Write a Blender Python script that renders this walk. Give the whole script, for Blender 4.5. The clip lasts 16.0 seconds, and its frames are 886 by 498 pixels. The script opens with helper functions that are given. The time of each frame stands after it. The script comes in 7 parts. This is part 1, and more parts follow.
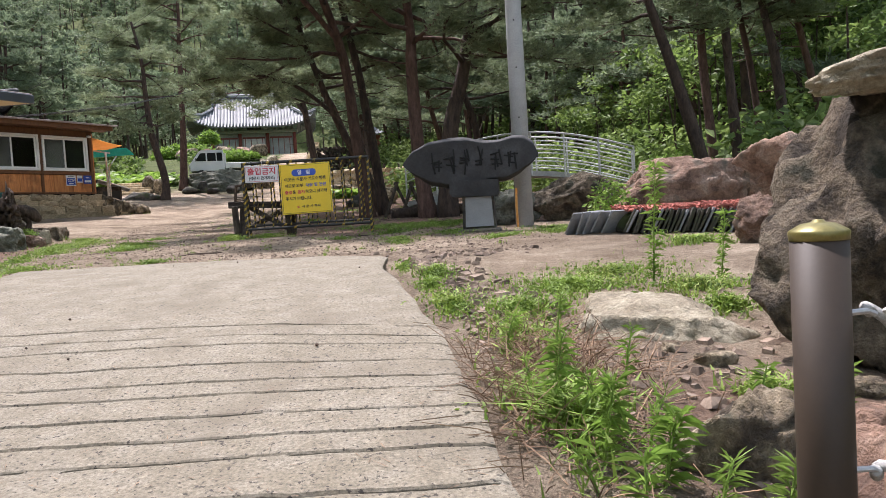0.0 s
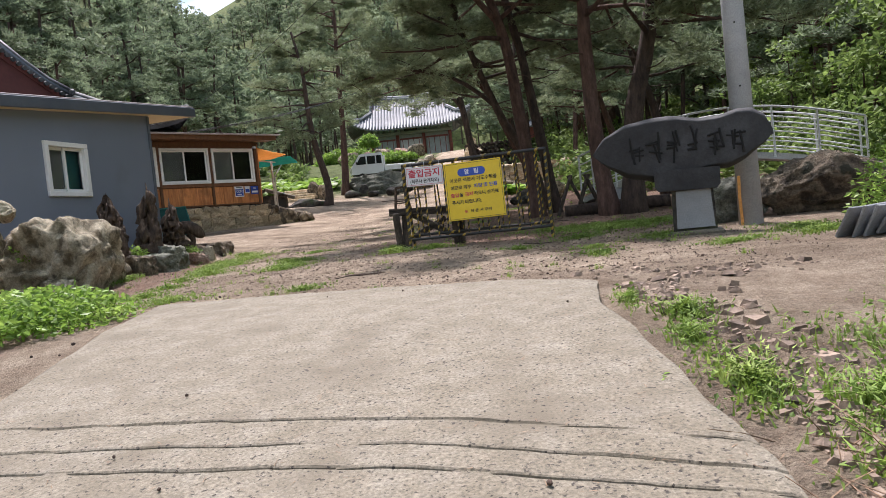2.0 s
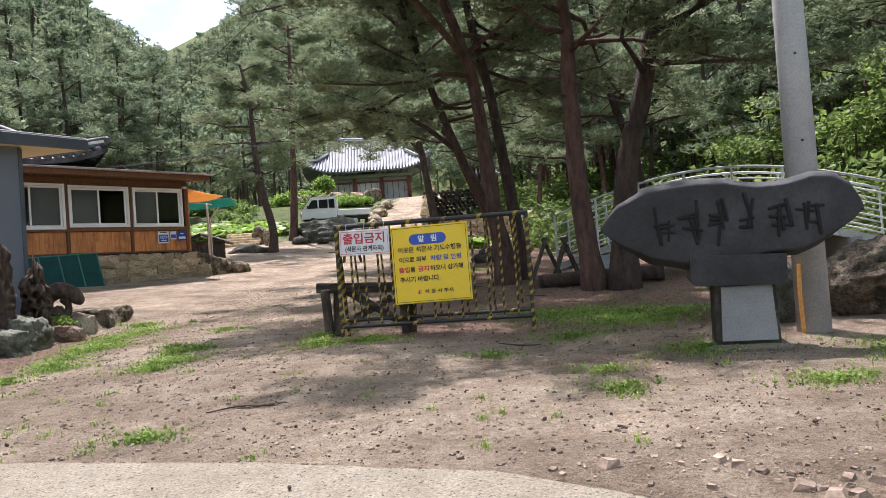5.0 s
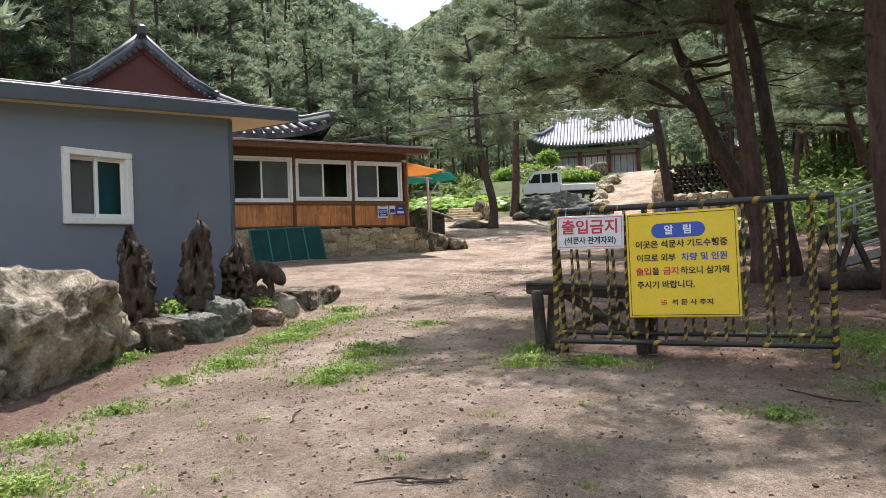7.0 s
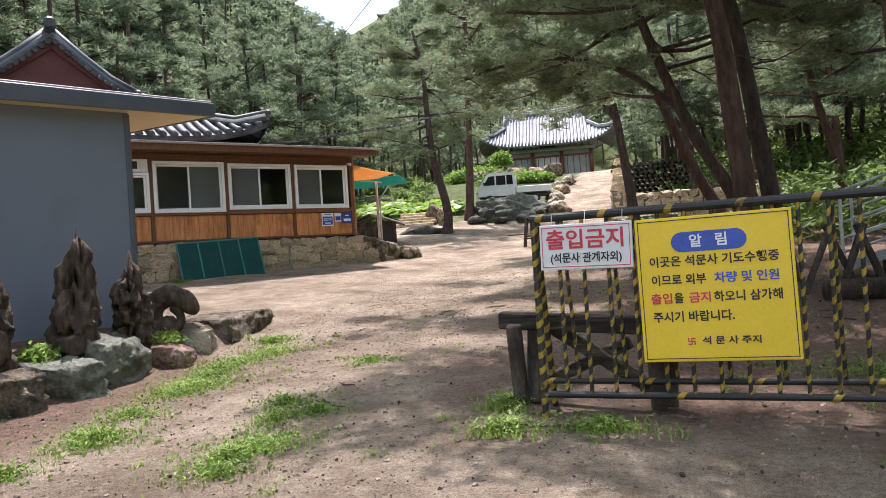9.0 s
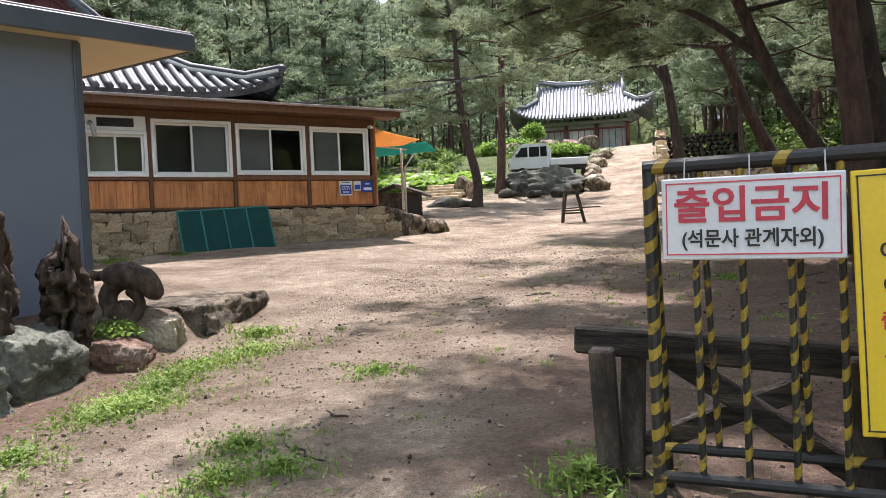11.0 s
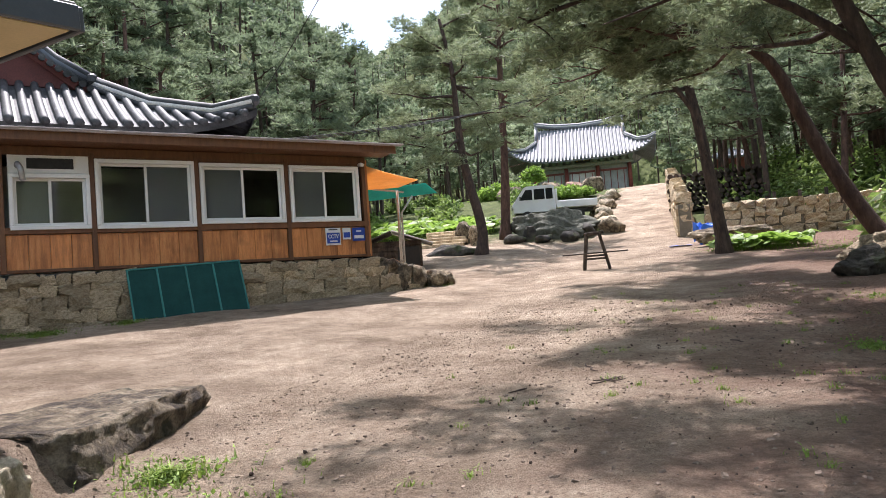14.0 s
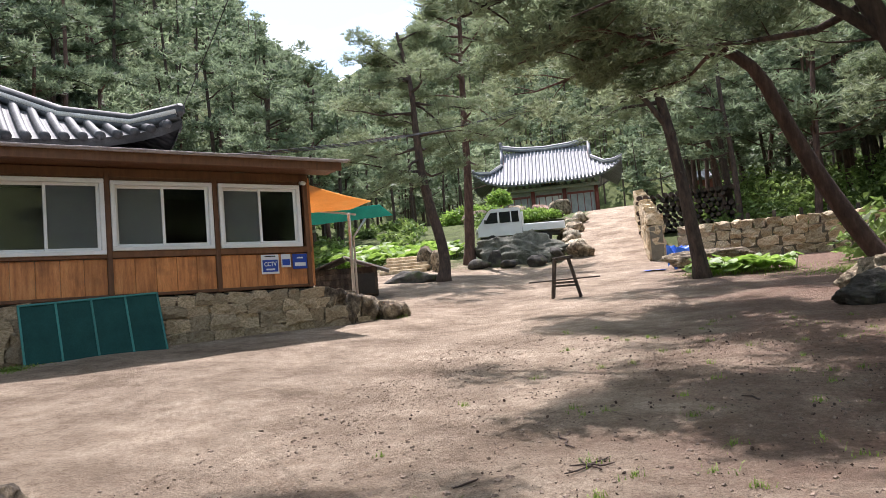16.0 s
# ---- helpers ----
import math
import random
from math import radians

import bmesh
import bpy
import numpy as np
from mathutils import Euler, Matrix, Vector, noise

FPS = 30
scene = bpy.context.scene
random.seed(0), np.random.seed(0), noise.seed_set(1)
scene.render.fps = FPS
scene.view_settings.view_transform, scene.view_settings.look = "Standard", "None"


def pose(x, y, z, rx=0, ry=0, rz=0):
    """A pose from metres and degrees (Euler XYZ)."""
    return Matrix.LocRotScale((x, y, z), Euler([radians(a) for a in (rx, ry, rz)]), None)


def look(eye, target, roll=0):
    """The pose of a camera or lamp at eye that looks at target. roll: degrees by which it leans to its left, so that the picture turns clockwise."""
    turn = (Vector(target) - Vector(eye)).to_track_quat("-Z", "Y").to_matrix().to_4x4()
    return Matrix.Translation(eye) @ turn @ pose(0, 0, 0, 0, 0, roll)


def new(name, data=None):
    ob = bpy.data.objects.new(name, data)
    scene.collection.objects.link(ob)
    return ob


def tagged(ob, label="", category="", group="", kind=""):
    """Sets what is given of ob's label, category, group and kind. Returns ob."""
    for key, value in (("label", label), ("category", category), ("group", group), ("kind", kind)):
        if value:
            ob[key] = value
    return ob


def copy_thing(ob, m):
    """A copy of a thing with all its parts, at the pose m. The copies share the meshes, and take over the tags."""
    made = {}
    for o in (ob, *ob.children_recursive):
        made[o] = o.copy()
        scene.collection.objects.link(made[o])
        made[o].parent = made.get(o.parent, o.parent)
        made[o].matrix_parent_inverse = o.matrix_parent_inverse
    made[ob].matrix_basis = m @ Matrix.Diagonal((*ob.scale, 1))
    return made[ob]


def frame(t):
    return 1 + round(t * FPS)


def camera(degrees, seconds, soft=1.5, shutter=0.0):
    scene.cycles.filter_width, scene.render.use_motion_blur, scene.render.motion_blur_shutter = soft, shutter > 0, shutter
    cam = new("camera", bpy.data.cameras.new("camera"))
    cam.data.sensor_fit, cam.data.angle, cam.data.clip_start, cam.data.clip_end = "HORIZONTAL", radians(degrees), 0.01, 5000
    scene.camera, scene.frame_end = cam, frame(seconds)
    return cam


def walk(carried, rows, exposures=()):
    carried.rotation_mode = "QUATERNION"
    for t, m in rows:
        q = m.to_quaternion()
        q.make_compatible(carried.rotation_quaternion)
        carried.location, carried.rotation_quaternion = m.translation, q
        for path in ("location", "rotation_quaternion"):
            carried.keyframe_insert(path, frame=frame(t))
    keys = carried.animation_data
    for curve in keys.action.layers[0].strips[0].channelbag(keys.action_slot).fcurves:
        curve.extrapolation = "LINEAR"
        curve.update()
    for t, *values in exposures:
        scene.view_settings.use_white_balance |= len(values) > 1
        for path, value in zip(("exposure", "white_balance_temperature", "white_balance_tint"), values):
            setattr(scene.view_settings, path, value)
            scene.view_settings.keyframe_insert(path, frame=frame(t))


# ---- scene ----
cam = camera(63.71, 16.0, soft=0.7)
# seconds, eye x y z, tilt, roll, yaw
ROWS = [
    (0.0, -0.072, 0.069, 1.224, 87.56, 3.56, -1.50),
    (0.5, -0.192, 0.511, 1.266, 88.39, 5.50, 1.35),
    (1.0, -0.304, 0.977, 1.312, 86.39, 6.12, 5.65),
    (1.5, -0.456, 1.451, 1.355, 85.96, 6.46, 8.45),
    (2.0, -0.563, 1.924, 1.417, 88.09, 6.06, 11.00),
    (2.5, -0.666, 2.373, 1.495, 90.08, 5.67, 12.85),
    (3.0, -0.748, 2.830, 1.550, 91.51, 5.09, 12.04),
    (3.5, -0.816, 3.286, 1.639, 91.78, 4.48, 8.34),
    (3.7, -0.853, 3.468, 1.677, 91.69, 4.53, 6.47),
    (5.8, -1.013, 5.474, 1.946, 91.04, 3.01, 10.95),
    (6.0, -1.077, 5.659, 1.962, 91.09, 2.67, 13.40),
    (6.5, -1.222, 6.107, 2.013, 90.65, 2.18, 19.91),
    (7.0, -1.381, 6.534, 2.077, 90.23, 2.13, 25.25),
    (7.5, -1.608, 6.915, 2.134, 90.34, 2.59, 28.20),
    (8.0, -1.746, 7.316, 2.192, 90.80, 3.42, 26.77),
    (8.5, -1.915, 7.729, 2.198, 90.86, 3.81, 23.09),
    (8.7, -1.964, 7.894, 2.209, 90.70, 3.69, 21.61),
    (10.8, -2.752, 9.817, 2.200, 88.45, 2.78, 23.21),
    (11.0, -2.844, 10.001, 2.204, 88.48, 2.62, 23.77),
    (11.5, -3.071, 10.472, 2.235, 88.61, 2.31, 24.72),
    (12.0, -3.318, 10.924, 2.255, 88.99, 2.42, 24.51),
    (12.5, -3.494, 11.353, 2.267, 89.85, 2.38, 24.09),
    (13.0, -3.748, 11.737, 2.290, 91.04, 2.80, 23.47),
    (13.5, -3.956, 12.143, 2.311, 91.99, 3.65, 23.17),
    (14.0, -4.165, 12.545, 2.314, 92.36, 4.16, 23.56),
    (14.5, -4.354, 12.958, 2.327, 92.78, 4.17, 26.22),
    (15.0, -4.502, 13.387, 2.346, 93.11, 3.45, 30.31),
    (15.5, -4.591, 13.808, 2.383, 93.57, 3.88, 28.99),
    (16.0, -4.551, 14.256, 2.424, 94.15, 4.76, 21.03),
]
EXPOSURES = [(0.0, 0.76), (1.5, 0.68), (3.0, 0.64), (6.0, 1.04), (7.0, 0.98), (7.8, 0.92), (8.7, 1.04), (11.0, 1.12), (16.0, 1.02)]
walk(cam, [(t, pose(x, y, z, rx, ry, rz)) for t, x, y, z, rx, ry, rz in ROWS], EXPOSURES)

# ---- world and sun ----
SUN_AZ, SUN_EL = radians(32.0), radians(66.0)      # azimuth counted from +y towards -x
world = bpy.data.worlds.new("world")
scene.world = world
world.use_nodes = True
wn, wl = world.node_tree.nodes, world.node_tree.links
sky = wn.new("ShaderNodeTexSky")
sky.sky_type, sky.sun_disc = "NISHITA", False
sky.sun_elevation, sky.sun_rotation = SUN_EL, -SUN_AZ
sky.air_density, sky.dust_density = 1.0, 1.5
wco = wn.new("ShaderNodeTexCoord")
wmap = wn.new("ShaderNodeMapping")
wmap.inputs["Scale"].default_value = (1.0, 1.0, 2.2)
wno = wn.new("ShaderNodeTexNoise")
wno.inputs["Scale"].default_value, wno.inputs["Detail"].default_value = 3.2, 7.0
wra = wn.new("ShaderNodeValToRGB")
wra.color_ramp.elements[0].position, wra.color_ramp.elements[1].position = 0.48, 0.66
wmi = wn.new("ShaderNodeMix")
wmi.data_type = "RGBA"
wmi.inputs[7].default_value = (9.5, 9.8, 10.2, 1)      # sunlit cloud
wl.new(wco.outputs["Generated"], wmap.inputs["Vector"])
wl.new(wmap.outputs["Vector"], wno.inputs["Vector"])
wl.new(wno.outputs["Fac"], wra.inputs["Fac"])
wl.new(wra.outputs["Color"], wmi.inputs[0])
wl.new(sky.outputs["Color"], wmi.inputs[6])
wl.new(wmi.outputs[2], wn["Background"].inputs["Color"])
wn["Background"].inputs["Strength"].default_value = 0.15
sun = new("sun", bpy.data.lights.new("sun", "SUN"))
sun.data.energy, sun.data.angle, sun.data.color = 5.0, radians(0.6), (1.0, 0.92, 0.965)
SUN_DIR = Vector((-math.sin(SUN_AZ) * math.cos(SUN_EL), math.cos(SUN_AZ) * math.cos(SUN_EL), math.sin(SUN_EL)))
sun.matrix_world = look((0, 0, 60), Vector((0, 0, 60)) - SUN_DIR)

# ---- materials ----
MATS = {}


def surf(name, colours, scale=4.0, rough=0.85, bump=0.3, fine=40.0, metal=0.0, stretch=(1, 1, 1), spots=None, vary=0.12, dist=0.01, trans=0.0, island=False, hard=0.18, specks=None):
    """A surface with colour patches at one scale, grain at a finer one, and relief from both."""
    m = bpy.data.materials.new(name)
    m.use_nodes = True
    n, l = m.node_tree.nodes, m.node_tree.links
    p = n["Principled BSDF"]
    co = n.new("ShaderNodeTexCoord")
    mp = n.new("ShaderNodeMapping")
    mp.inputs["Scale"].default_value = stretch
    l.new(co.outputs["Object"], mp.inputs["Vector"])
    a = n.new("ShaderNodeTexNoise")
    a.inputs["Scale"].default_value, a.inputs["Detail"].default_value, a.inputs["Roughness"].default_value = scale, 6.0, 0.62
    b = n.new("ShaderNodeTexNoise")
    b.inputs["Scale"].default_value, b.inputs["Detail"].default_value, b.inputs["Roughness"].default_value = fine, 5.0, 0.7
    for t in (a, b):
        l.new(mp.outputs["Vector"], t.inputs["Vector"])
    r = n.new("ShaderNodeValToRGB")
    e = r.color_ramp.elements
    e[0].position, e[1].position = 0.5 - hard, 0.5 + hard
    e[0].color, e[1].color = (*colours[0], 1), (*colours[-1], 1)
    for k, c in enumerate(colours[1:-1]):
        el = e.new(0.5 - hard + 2 * hard * (k + 1) / (len(colours) - 1))
        el.color = (*c, 1)
    l.new(a.outputs["Fac"], r.inputs["Fac"])
    g = n.new("ShaderNodeMapRange")
    g.inputs[1].default_value, g.inputs[2].default_value = 0.25, 0.75
    g.inputs[3].default_value, g.inputs[4].default_value = 1 - 2.2 * vary, 1 + 2.2 * vary
    l.new(b.outputs["Fac"], g.inputs[0])
    rnd = n.new("ShaderNodeNewGeometry") if island else n.new("ShaderNodeObjectInfo")
    rv = n.new("ShaderNodeMapRange")
    rv.inputs[3].default_value, rv.inputs[4].default_value = 1 - vary * 1.5, 1 + vary * 1.5
    l.new(rnd.outputs["Random Per Island" if island else "Random"], rv.inputs[0])
    mu = n.new("ShaderNodeMath")
    mu.operation = "MULTIPLY"
    l.new(g.outputs[0], mu.inputs[0])
    l.new(rv.outputs[0], mu.inputs[1])
    hs = n.new("ShaderNodeHueSaturation")
    l.new(mu.outputs[0], hs.inputs["Value"])
    l.new(r.outputs["Color"], hs.inputs["Color"])
    colour = hs.outputs["Color"]
    for sc, sp, lo, hi in [q for q in (spots, specks) if q]:
        s = n.new("ShaderNodeTexNoise")
        s.inputs["Scale"].default_value, s.inputs["Detail"].default_value = sp, 8.0
        l.new(co.outputs["Object"], s.inputs["Vector"])
        sr = n.new("ShaderNodeMapRange")
        sr.inputs[1].default_value, sr.inputs[2].default_value = lo, hi
        l.new(s.outputs["Fac"], sr.inputs[0])
        mx = n.new("ShaderNodeMix")
        mx.data_type = "RGBA"
        mx.inputs[7].default_value = (*sc, 1)
        l.new(sr.outputs[0], mx.inputs[0])
        l.new(colour, mx.inputs[6])
        colour = mx.outputs[2]
    l.new(colour, p.inputs["Base Color"])
    p.inputs["Roughness"].default_value, p.inputs["Metallic"].default_value = rough, metal
    if bump:
        ad = n.new("ShaderNodeMath")
        l.new(a.outputs["Fac"], ad.inputs[0])
        l.new(b.outputs["Fac"], ad.inputs[1])
        bp = n.new("ShaderNodeBump")
        bp.inputs["Strength"].default_value, bp.inputs["Distance"].default_value = bump, dist
        l.new(ad.outputs[0], bp.inputs["Height"])
        l.new(bp.outputs["Normal"], p.inputs["Normal"])
    if trans:
        tr = n.new("ShaderNodeBsdfTranslucent")
        ms = n.new("ShaderNodeMixShader")
        ms.inputs[0].default_value = trans
        l.new(colour, tr.inputs["Color"])
        l.new(p.outputs[0], ms.inputs[1])
        l.new(tr.outputs[0], ms.inputs[2])
        l.new(ms.outputs[0], n["Material Output"].inputs["Surface"])
    MATS[name] = m
    return m


def glass(name, colour, rough=0.03):
    m = bpy.data.materials.new(name)
    m.use_nodes = True
    p = m.node_tree.nodes["Principled BSDF"]
    p.inputs["Base Color"].default_value = (*colour, 1)
    p.inputs["Roughness"].default_value = rough
    p.inputs["Transmission Weight"].default_value = 1.0
    p.inputs["IOR"].default_value = 1.45
    MATS[name] = m
    return m


CONCRETE = surf("concrete", [(0.118, 0.100, 0.070), (0.150, 0.130, 0.096), (0.178, 0.159, 0.124)], 5.0, 0.92, 1.0, 60, vary=0.30, specks=((0.05, 0.042, 0.034), 48, 0.60, 0.66), spots=((0.148, 0.124, 0.088), 1.7, 0.50, 0.72), dist=0.008, hard=0.22)
POLE = surf("pole_concrete", [(0.25, 0.255, 0.26), (0.36, 0.365, 0.37)], 1.5, 0.85, 0.3, 60, dist=0.004)
ROCK = surf("granite", [(0.08, 0.06, 0.04), (0.25, 0.195, 0.125), (0.46, 0.38, 0.265)], 4.5, 0.92, 1.0, 34, vary=0.24, spots=((0.06, 0.056, 0.032), 5.0, 0.58, 0.68), dist=0.08, hard=0.11)
ROCK_BROWN = surf("mottled_brown_stone", [(0.04, 0.03, 0.02), (0.14, 0.108, 0.072), (0.27, 0.215, 0.15)], 5.0, 0.92, 1.0, 34, vary=0.26, spots=((0.045, 0.043, 0.024), 5.0, 0.54, 0.66), dist=0.08, hard=0.11)
ROCK_PALE = surf("pale_lichen_stone", [(0.16, 0.13, 0.08), (0.44, 0.38, 0.265), (0.60, 0.535, 0.39)], 4.2, 0.92, 1.0, 30, vary=0.22, spots=((0.11, 0.095, 0.058), 5.5, 0.60, 0.72), dist=0.08, hard=0.11)
FLATSTONE = surf("pale_tan_stone", [(0.30, 0.25, 0.17), (0.50, 0.43, 0.31), (0.62, 0.55, 0.41)], 3.0, 0.92, 1.0, 30, vary=0.2, spots=((0.2, 0.17, 0.10), 4.0, 0.6, 0.74), dist=0.05, hard=0.14)
ROCK_RED = surf("rusty_stone", [(0.14, 0.085, 0.06), (0.27, 0.165, 0.115), (0.37, 0.265, 0.20)], 3.0, 0.92, 1.0, 26, vary=0.2, spots=((0.12, 0.105, 0.08), 3.4, 0.56, 0.7), dist=0.06, hard=0.12)
ROCK_GREY = surf("grey_green_stone", [(0.07, 0.072, 0.055), (0.135, 0.138, 0.105), (0.21, 0.21, 0.165)], 3.6, 0.9, 1.0, 30, vary=0.2, spots=((0.07, 0.075, 0.045), 4.5, 0.56, 0.68), dist=0.04)
ROCK_DARK = surf("dark_stone", [(0.022, 0.02, 0.017), (0.058, 0.052, 0.042), (0.115, 0.10, 0.08)], 3.4, 0.9, 1.0, 28, spots=((0.07, 0.09, 0.035), 2.5, 0.55, 0.7), dist=0.03)
SLATE = surf("slate", [(0.16, 0.165, 0.17), (0.26, 0.265, 0.27)], 3.0, 0.75, 0.4, 40)
BLACKSTONE = surf("black_basalt", [(0.018, 0.018, 0.019), (0.033, 0.033, 0.035), (0.055, 0.055, 0.058)], 2.2, 0.8, 0.6, 30)
CARVING = surf("carved_recess", [(0.006, 0.006, 0.006), (0.012, 0.012, 0.012)], 6, 0.9, 0.2)
WALLSTONE = surf("wall_stone", [(0.28, 0.21, 0.125), (0.52, 0.41, 0.265), (0.66, 0.56, 0.39)], 4.0, 0.92, 0.9, 34, vary=0.2, dist=0.03)
MORTAR = surf("mortar", [(0.16, 0.14, 0.10), (0.24, 0.21, 0.16)], 5.0, 0.95, 0.6, 40)
WOOD = surf("varnished_boards", [(0.32, 0.12, 0.042), (0.52, 0.205, 0.068), (0.62, 0.285, 0.108)], 2.5, 0.5, 0.25, 30, stretch=(6, 6, 0.7), spots=((0.12, 0.045, 0.018), 1.6, 0.55, 0.8))
WOOD_DARK = surf("dark_beam", [(0.10, 0.042, 0.018), (0.17, 0.075, 0.032)], 2.5, 0.55, 0.25, 30, stretch=(5, 5, 1))
WOOD_GREY = surf("weathered_timber", [(0.022, 0.017, 0.013), (0.055, 0.042, 0.032), (0.12, 0.095, 0.072)], 4, 0.9, 0.8, 40, stretch=(3, 3, 1), vary=0.2, dist=0.01)
TIMBER = surf("split_timber", [(0.018, 0.013, 0.010), (0.06, 0.045, 0.033), (0.17, 0.135, 0.10)], 4, 0.9, 1.0, 30, stretch=(0.7, 6, 6), vary=0.25, dist=0.02)
DRIFT = surf("driftwood", [(0.03, 0.02, 0.014), (0.085, 0.056, 0.038), (0.17, 0.12, 0.085)], 7, 0.9, 1.0, 40, stretch=(2, 2, 0.7), dist=0.02)
PVC = surf("white_frame", [(0.74, 0.73, 0.70), (0.80, 0.79, 0.77)], 3, 0.4, 0.05, 40, vary=0.03)
BLUEWALL = surf("slate_blue_panel", [(0.165, 0.187, 0.232), (0.185, 0.208, 0.256)], 0.8, 0.6, 0.06, 70, vary=0.03, spots=((0.15, 0.155, 0.16), 0.7, 0.58, 0.8))
TRIM = surf("grey_flashing", [(0.10, 0.115, 0.14), (0.13, 0.145, 0.17)], 2, 0.45, 0.08, 40, metal=0.2, vary=0.04)
SOFFIT = surf("cream_soffit", [(0.66, 0.53, 0.29), (0.74, 0.60, 0.34)], 1.4, 0.6, 0.08, 40, vary=0.04)
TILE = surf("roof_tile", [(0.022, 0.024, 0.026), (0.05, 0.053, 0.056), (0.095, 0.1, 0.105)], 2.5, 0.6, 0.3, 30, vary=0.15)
# Paler copy of the roof tile, sunlight on the far roofs put into it.
TILE_SUNLIT = surf("sunlit_tile", [(0.115, 0.122, 0.135), (0.20, 0.208, 0.222)], 1.2, 0.6, 0.2, 25, vary=0.08)
LIME = surf("lime_mortar", [(0.50, 0.48, 0.44), (0.62, 0.60, 0.56)], 4, 0.9, 0.2, 30)
GABLE = surf("maroon_gable", [(0.10, 0.028, 0.025), (0.14, 0.04, 0.033)], 2, 0.75, 0.15, 30)
ROOFSHEET = surf("lean_to_sheet", [(0.30, 0.25, 0.24), (0.42, 0.37, 0.36)], 1.2, 0.7, 0.2, 20, stretch=(1, 1, 1))
MESH = surf("green_netting", [(0.006, 0.055, 0.05), (0.012, 0.08, 0.07)], 3, 0.95, 0.15, 60)
MESHEDGE = surf("green_frame", [(0.02, 0.16, 0.14), (0.03, 0.2, 0.17)], 3, 0.5, 0.1, 40)
# Near-black that puts the shade of unlit rooms into the surface colour.
ROOM_SHADE = surf("room_shade_black", [(0.018, 0.018, 0.018), (0.04, 0.039, 0.037)], 0.7, 0.9, 0.0, 8, vary=0.2)
SCREEN = surf("insect_screen", [(0.19, 0.185, 0.17), (0.24, 0.232, 0.215)], 1.2, 0.8, 0.05, 90, vary=0.05)
YELLOW = surf("yellow_sign", [(0.74, 0.50, 0.015), (0.80, 0.56, 0.025)], 2, 0.4, 0.03, 50, vary=0.03, spots=((0.55, 0.36, 0.03), 2.5, 0.66, 0.85))
WHITE = surf("white_sign", [(0.68, 0.69, 0.70), (0.76, 0.77, 0.77)], 2, 0.4, 0.03, 50, vary=0.03, spots=((0.42, 0.42, 0.40), 5, 0.62, 0.8))
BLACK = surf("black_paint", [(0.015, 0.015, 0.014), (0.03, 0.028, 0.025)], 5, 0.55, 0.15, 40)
PAINTYEL = surf("worn_yellow_paint", [(0.24, 0.165, 0.022), (0.43, 0.29, 0.035)], 9, 0.6, 0.2, 60, spots=((0.07, 0.045, 0.025), 16, 0.55, 0.66))
BLUEINK = surf("blue_print", [(0.02, 0.06, 0.33), (0.03, 0.08, 0.42)], 2, 0.4, 0.0)
REDINK = surf("red_print", [(0.55, 0.03, 0.06), (0.62, 0.04, 0.07)], 2, 0.4, 0.0)
STEEL = surf("galvanised_steel", [(0.42, 0.42, 0.41), (0.55, 0.55, 0.54)], 3, 0.45, 0.1, 40, metal=0.5)
BROWNPOST = surf("brown_enamel", [(0.030, 0.018, 0.010), (0.042, 0.026, 0.015)], 3, 0.6, 0.05, 60, vary=0.05)
OLIVECAP = surf("olive_cap", [(0.20, 0.17, 0.05), (0.27, 0.23, 0.08)], 3, 0.35, 0.05, 60, metal=0.4)
ROPE = surf("rope", [(0.34, 0.33, 0.31), (0.46, 0.45, 0.43)], 10, 0.9, 0.4, 80)
ORANGE = surf("orange_tarpaulin", [(0.66, 0.38, 0.12), (0.74, 0.45, 0.17)], 2, 0.6, 0.1, 30, trans=0.4)
TEAL = surf("teal_tarpaulin", [(0.01, 0.30, 0.26), (0.02, 0.38, 0.32)], 2, 0.6, 0.1, 30, trans=0.3)
BLUETARP = surf("blue_tarpaulin", [(0.02, 0.10, 0.50), (0.05, 0.18, 0.62)], 4, 0.5, 0.3, 30)
CARWHITE = surf("white_car_paint", [(0.72, 0.73, 0.73), (0.78, 0.79, 0.79)], 2, 0.25, 0.0, 30, vary=0.02)
RUBBER = surf("rubber", [(0.02, 0.02, 0.02), (0.035, 0.035, 0.035)], 4, 0.8, 0.1)
HALLWOOD = surf("painted_timber", [(0.20, 0.25, 0.22), (0.30, 0.33, 0.28), (0.34, 0.30, 0.24)], 5, 0.7, 0.2, 30)
HALLRED = surf("red_lacquer", [(0.16, 0.035, 0.025), (0.21, 0.055, 0.035)], 3, 0.6, 0.1, 30)
BARK = surf("pine_bark", [(0.030, 0.021, 0.017), (0.062, 0.042, 0.032), (0.10, 0.066, 0.05)], 7, 0.95, 1.0, 26, stretch=(1.6, 1.6, 0.5), dist=0.03)
BARK_RED = surf("red_pine_bark", [(0.055, 0.031, 0.024), (0.10, 0.056, 0.042), (0.155, 0.092, 0.07)], 6, 0.95, 1.0, 26, stretch=(1.6, 1.6, 0.5), dist=0.03)
NEEDLE = surf("pine_needles", [(0.11, 0.148, 0.078), (0.20, 0.245, 0.135), (0.30, 0.35, 0.205)], 0.6, 0.6, 0.0, 3.0, vary=0.2, trans=0.46, island=True)
FOREST = surf("forest_needles", [(0.095, 0.135, 0.078), (0.18, 0.23, 0.135), (0.285, 0.33, 0.205)], 0.12, 0.65, 0.0, 0.8, vary=0.22, trans=0.52, island=True)
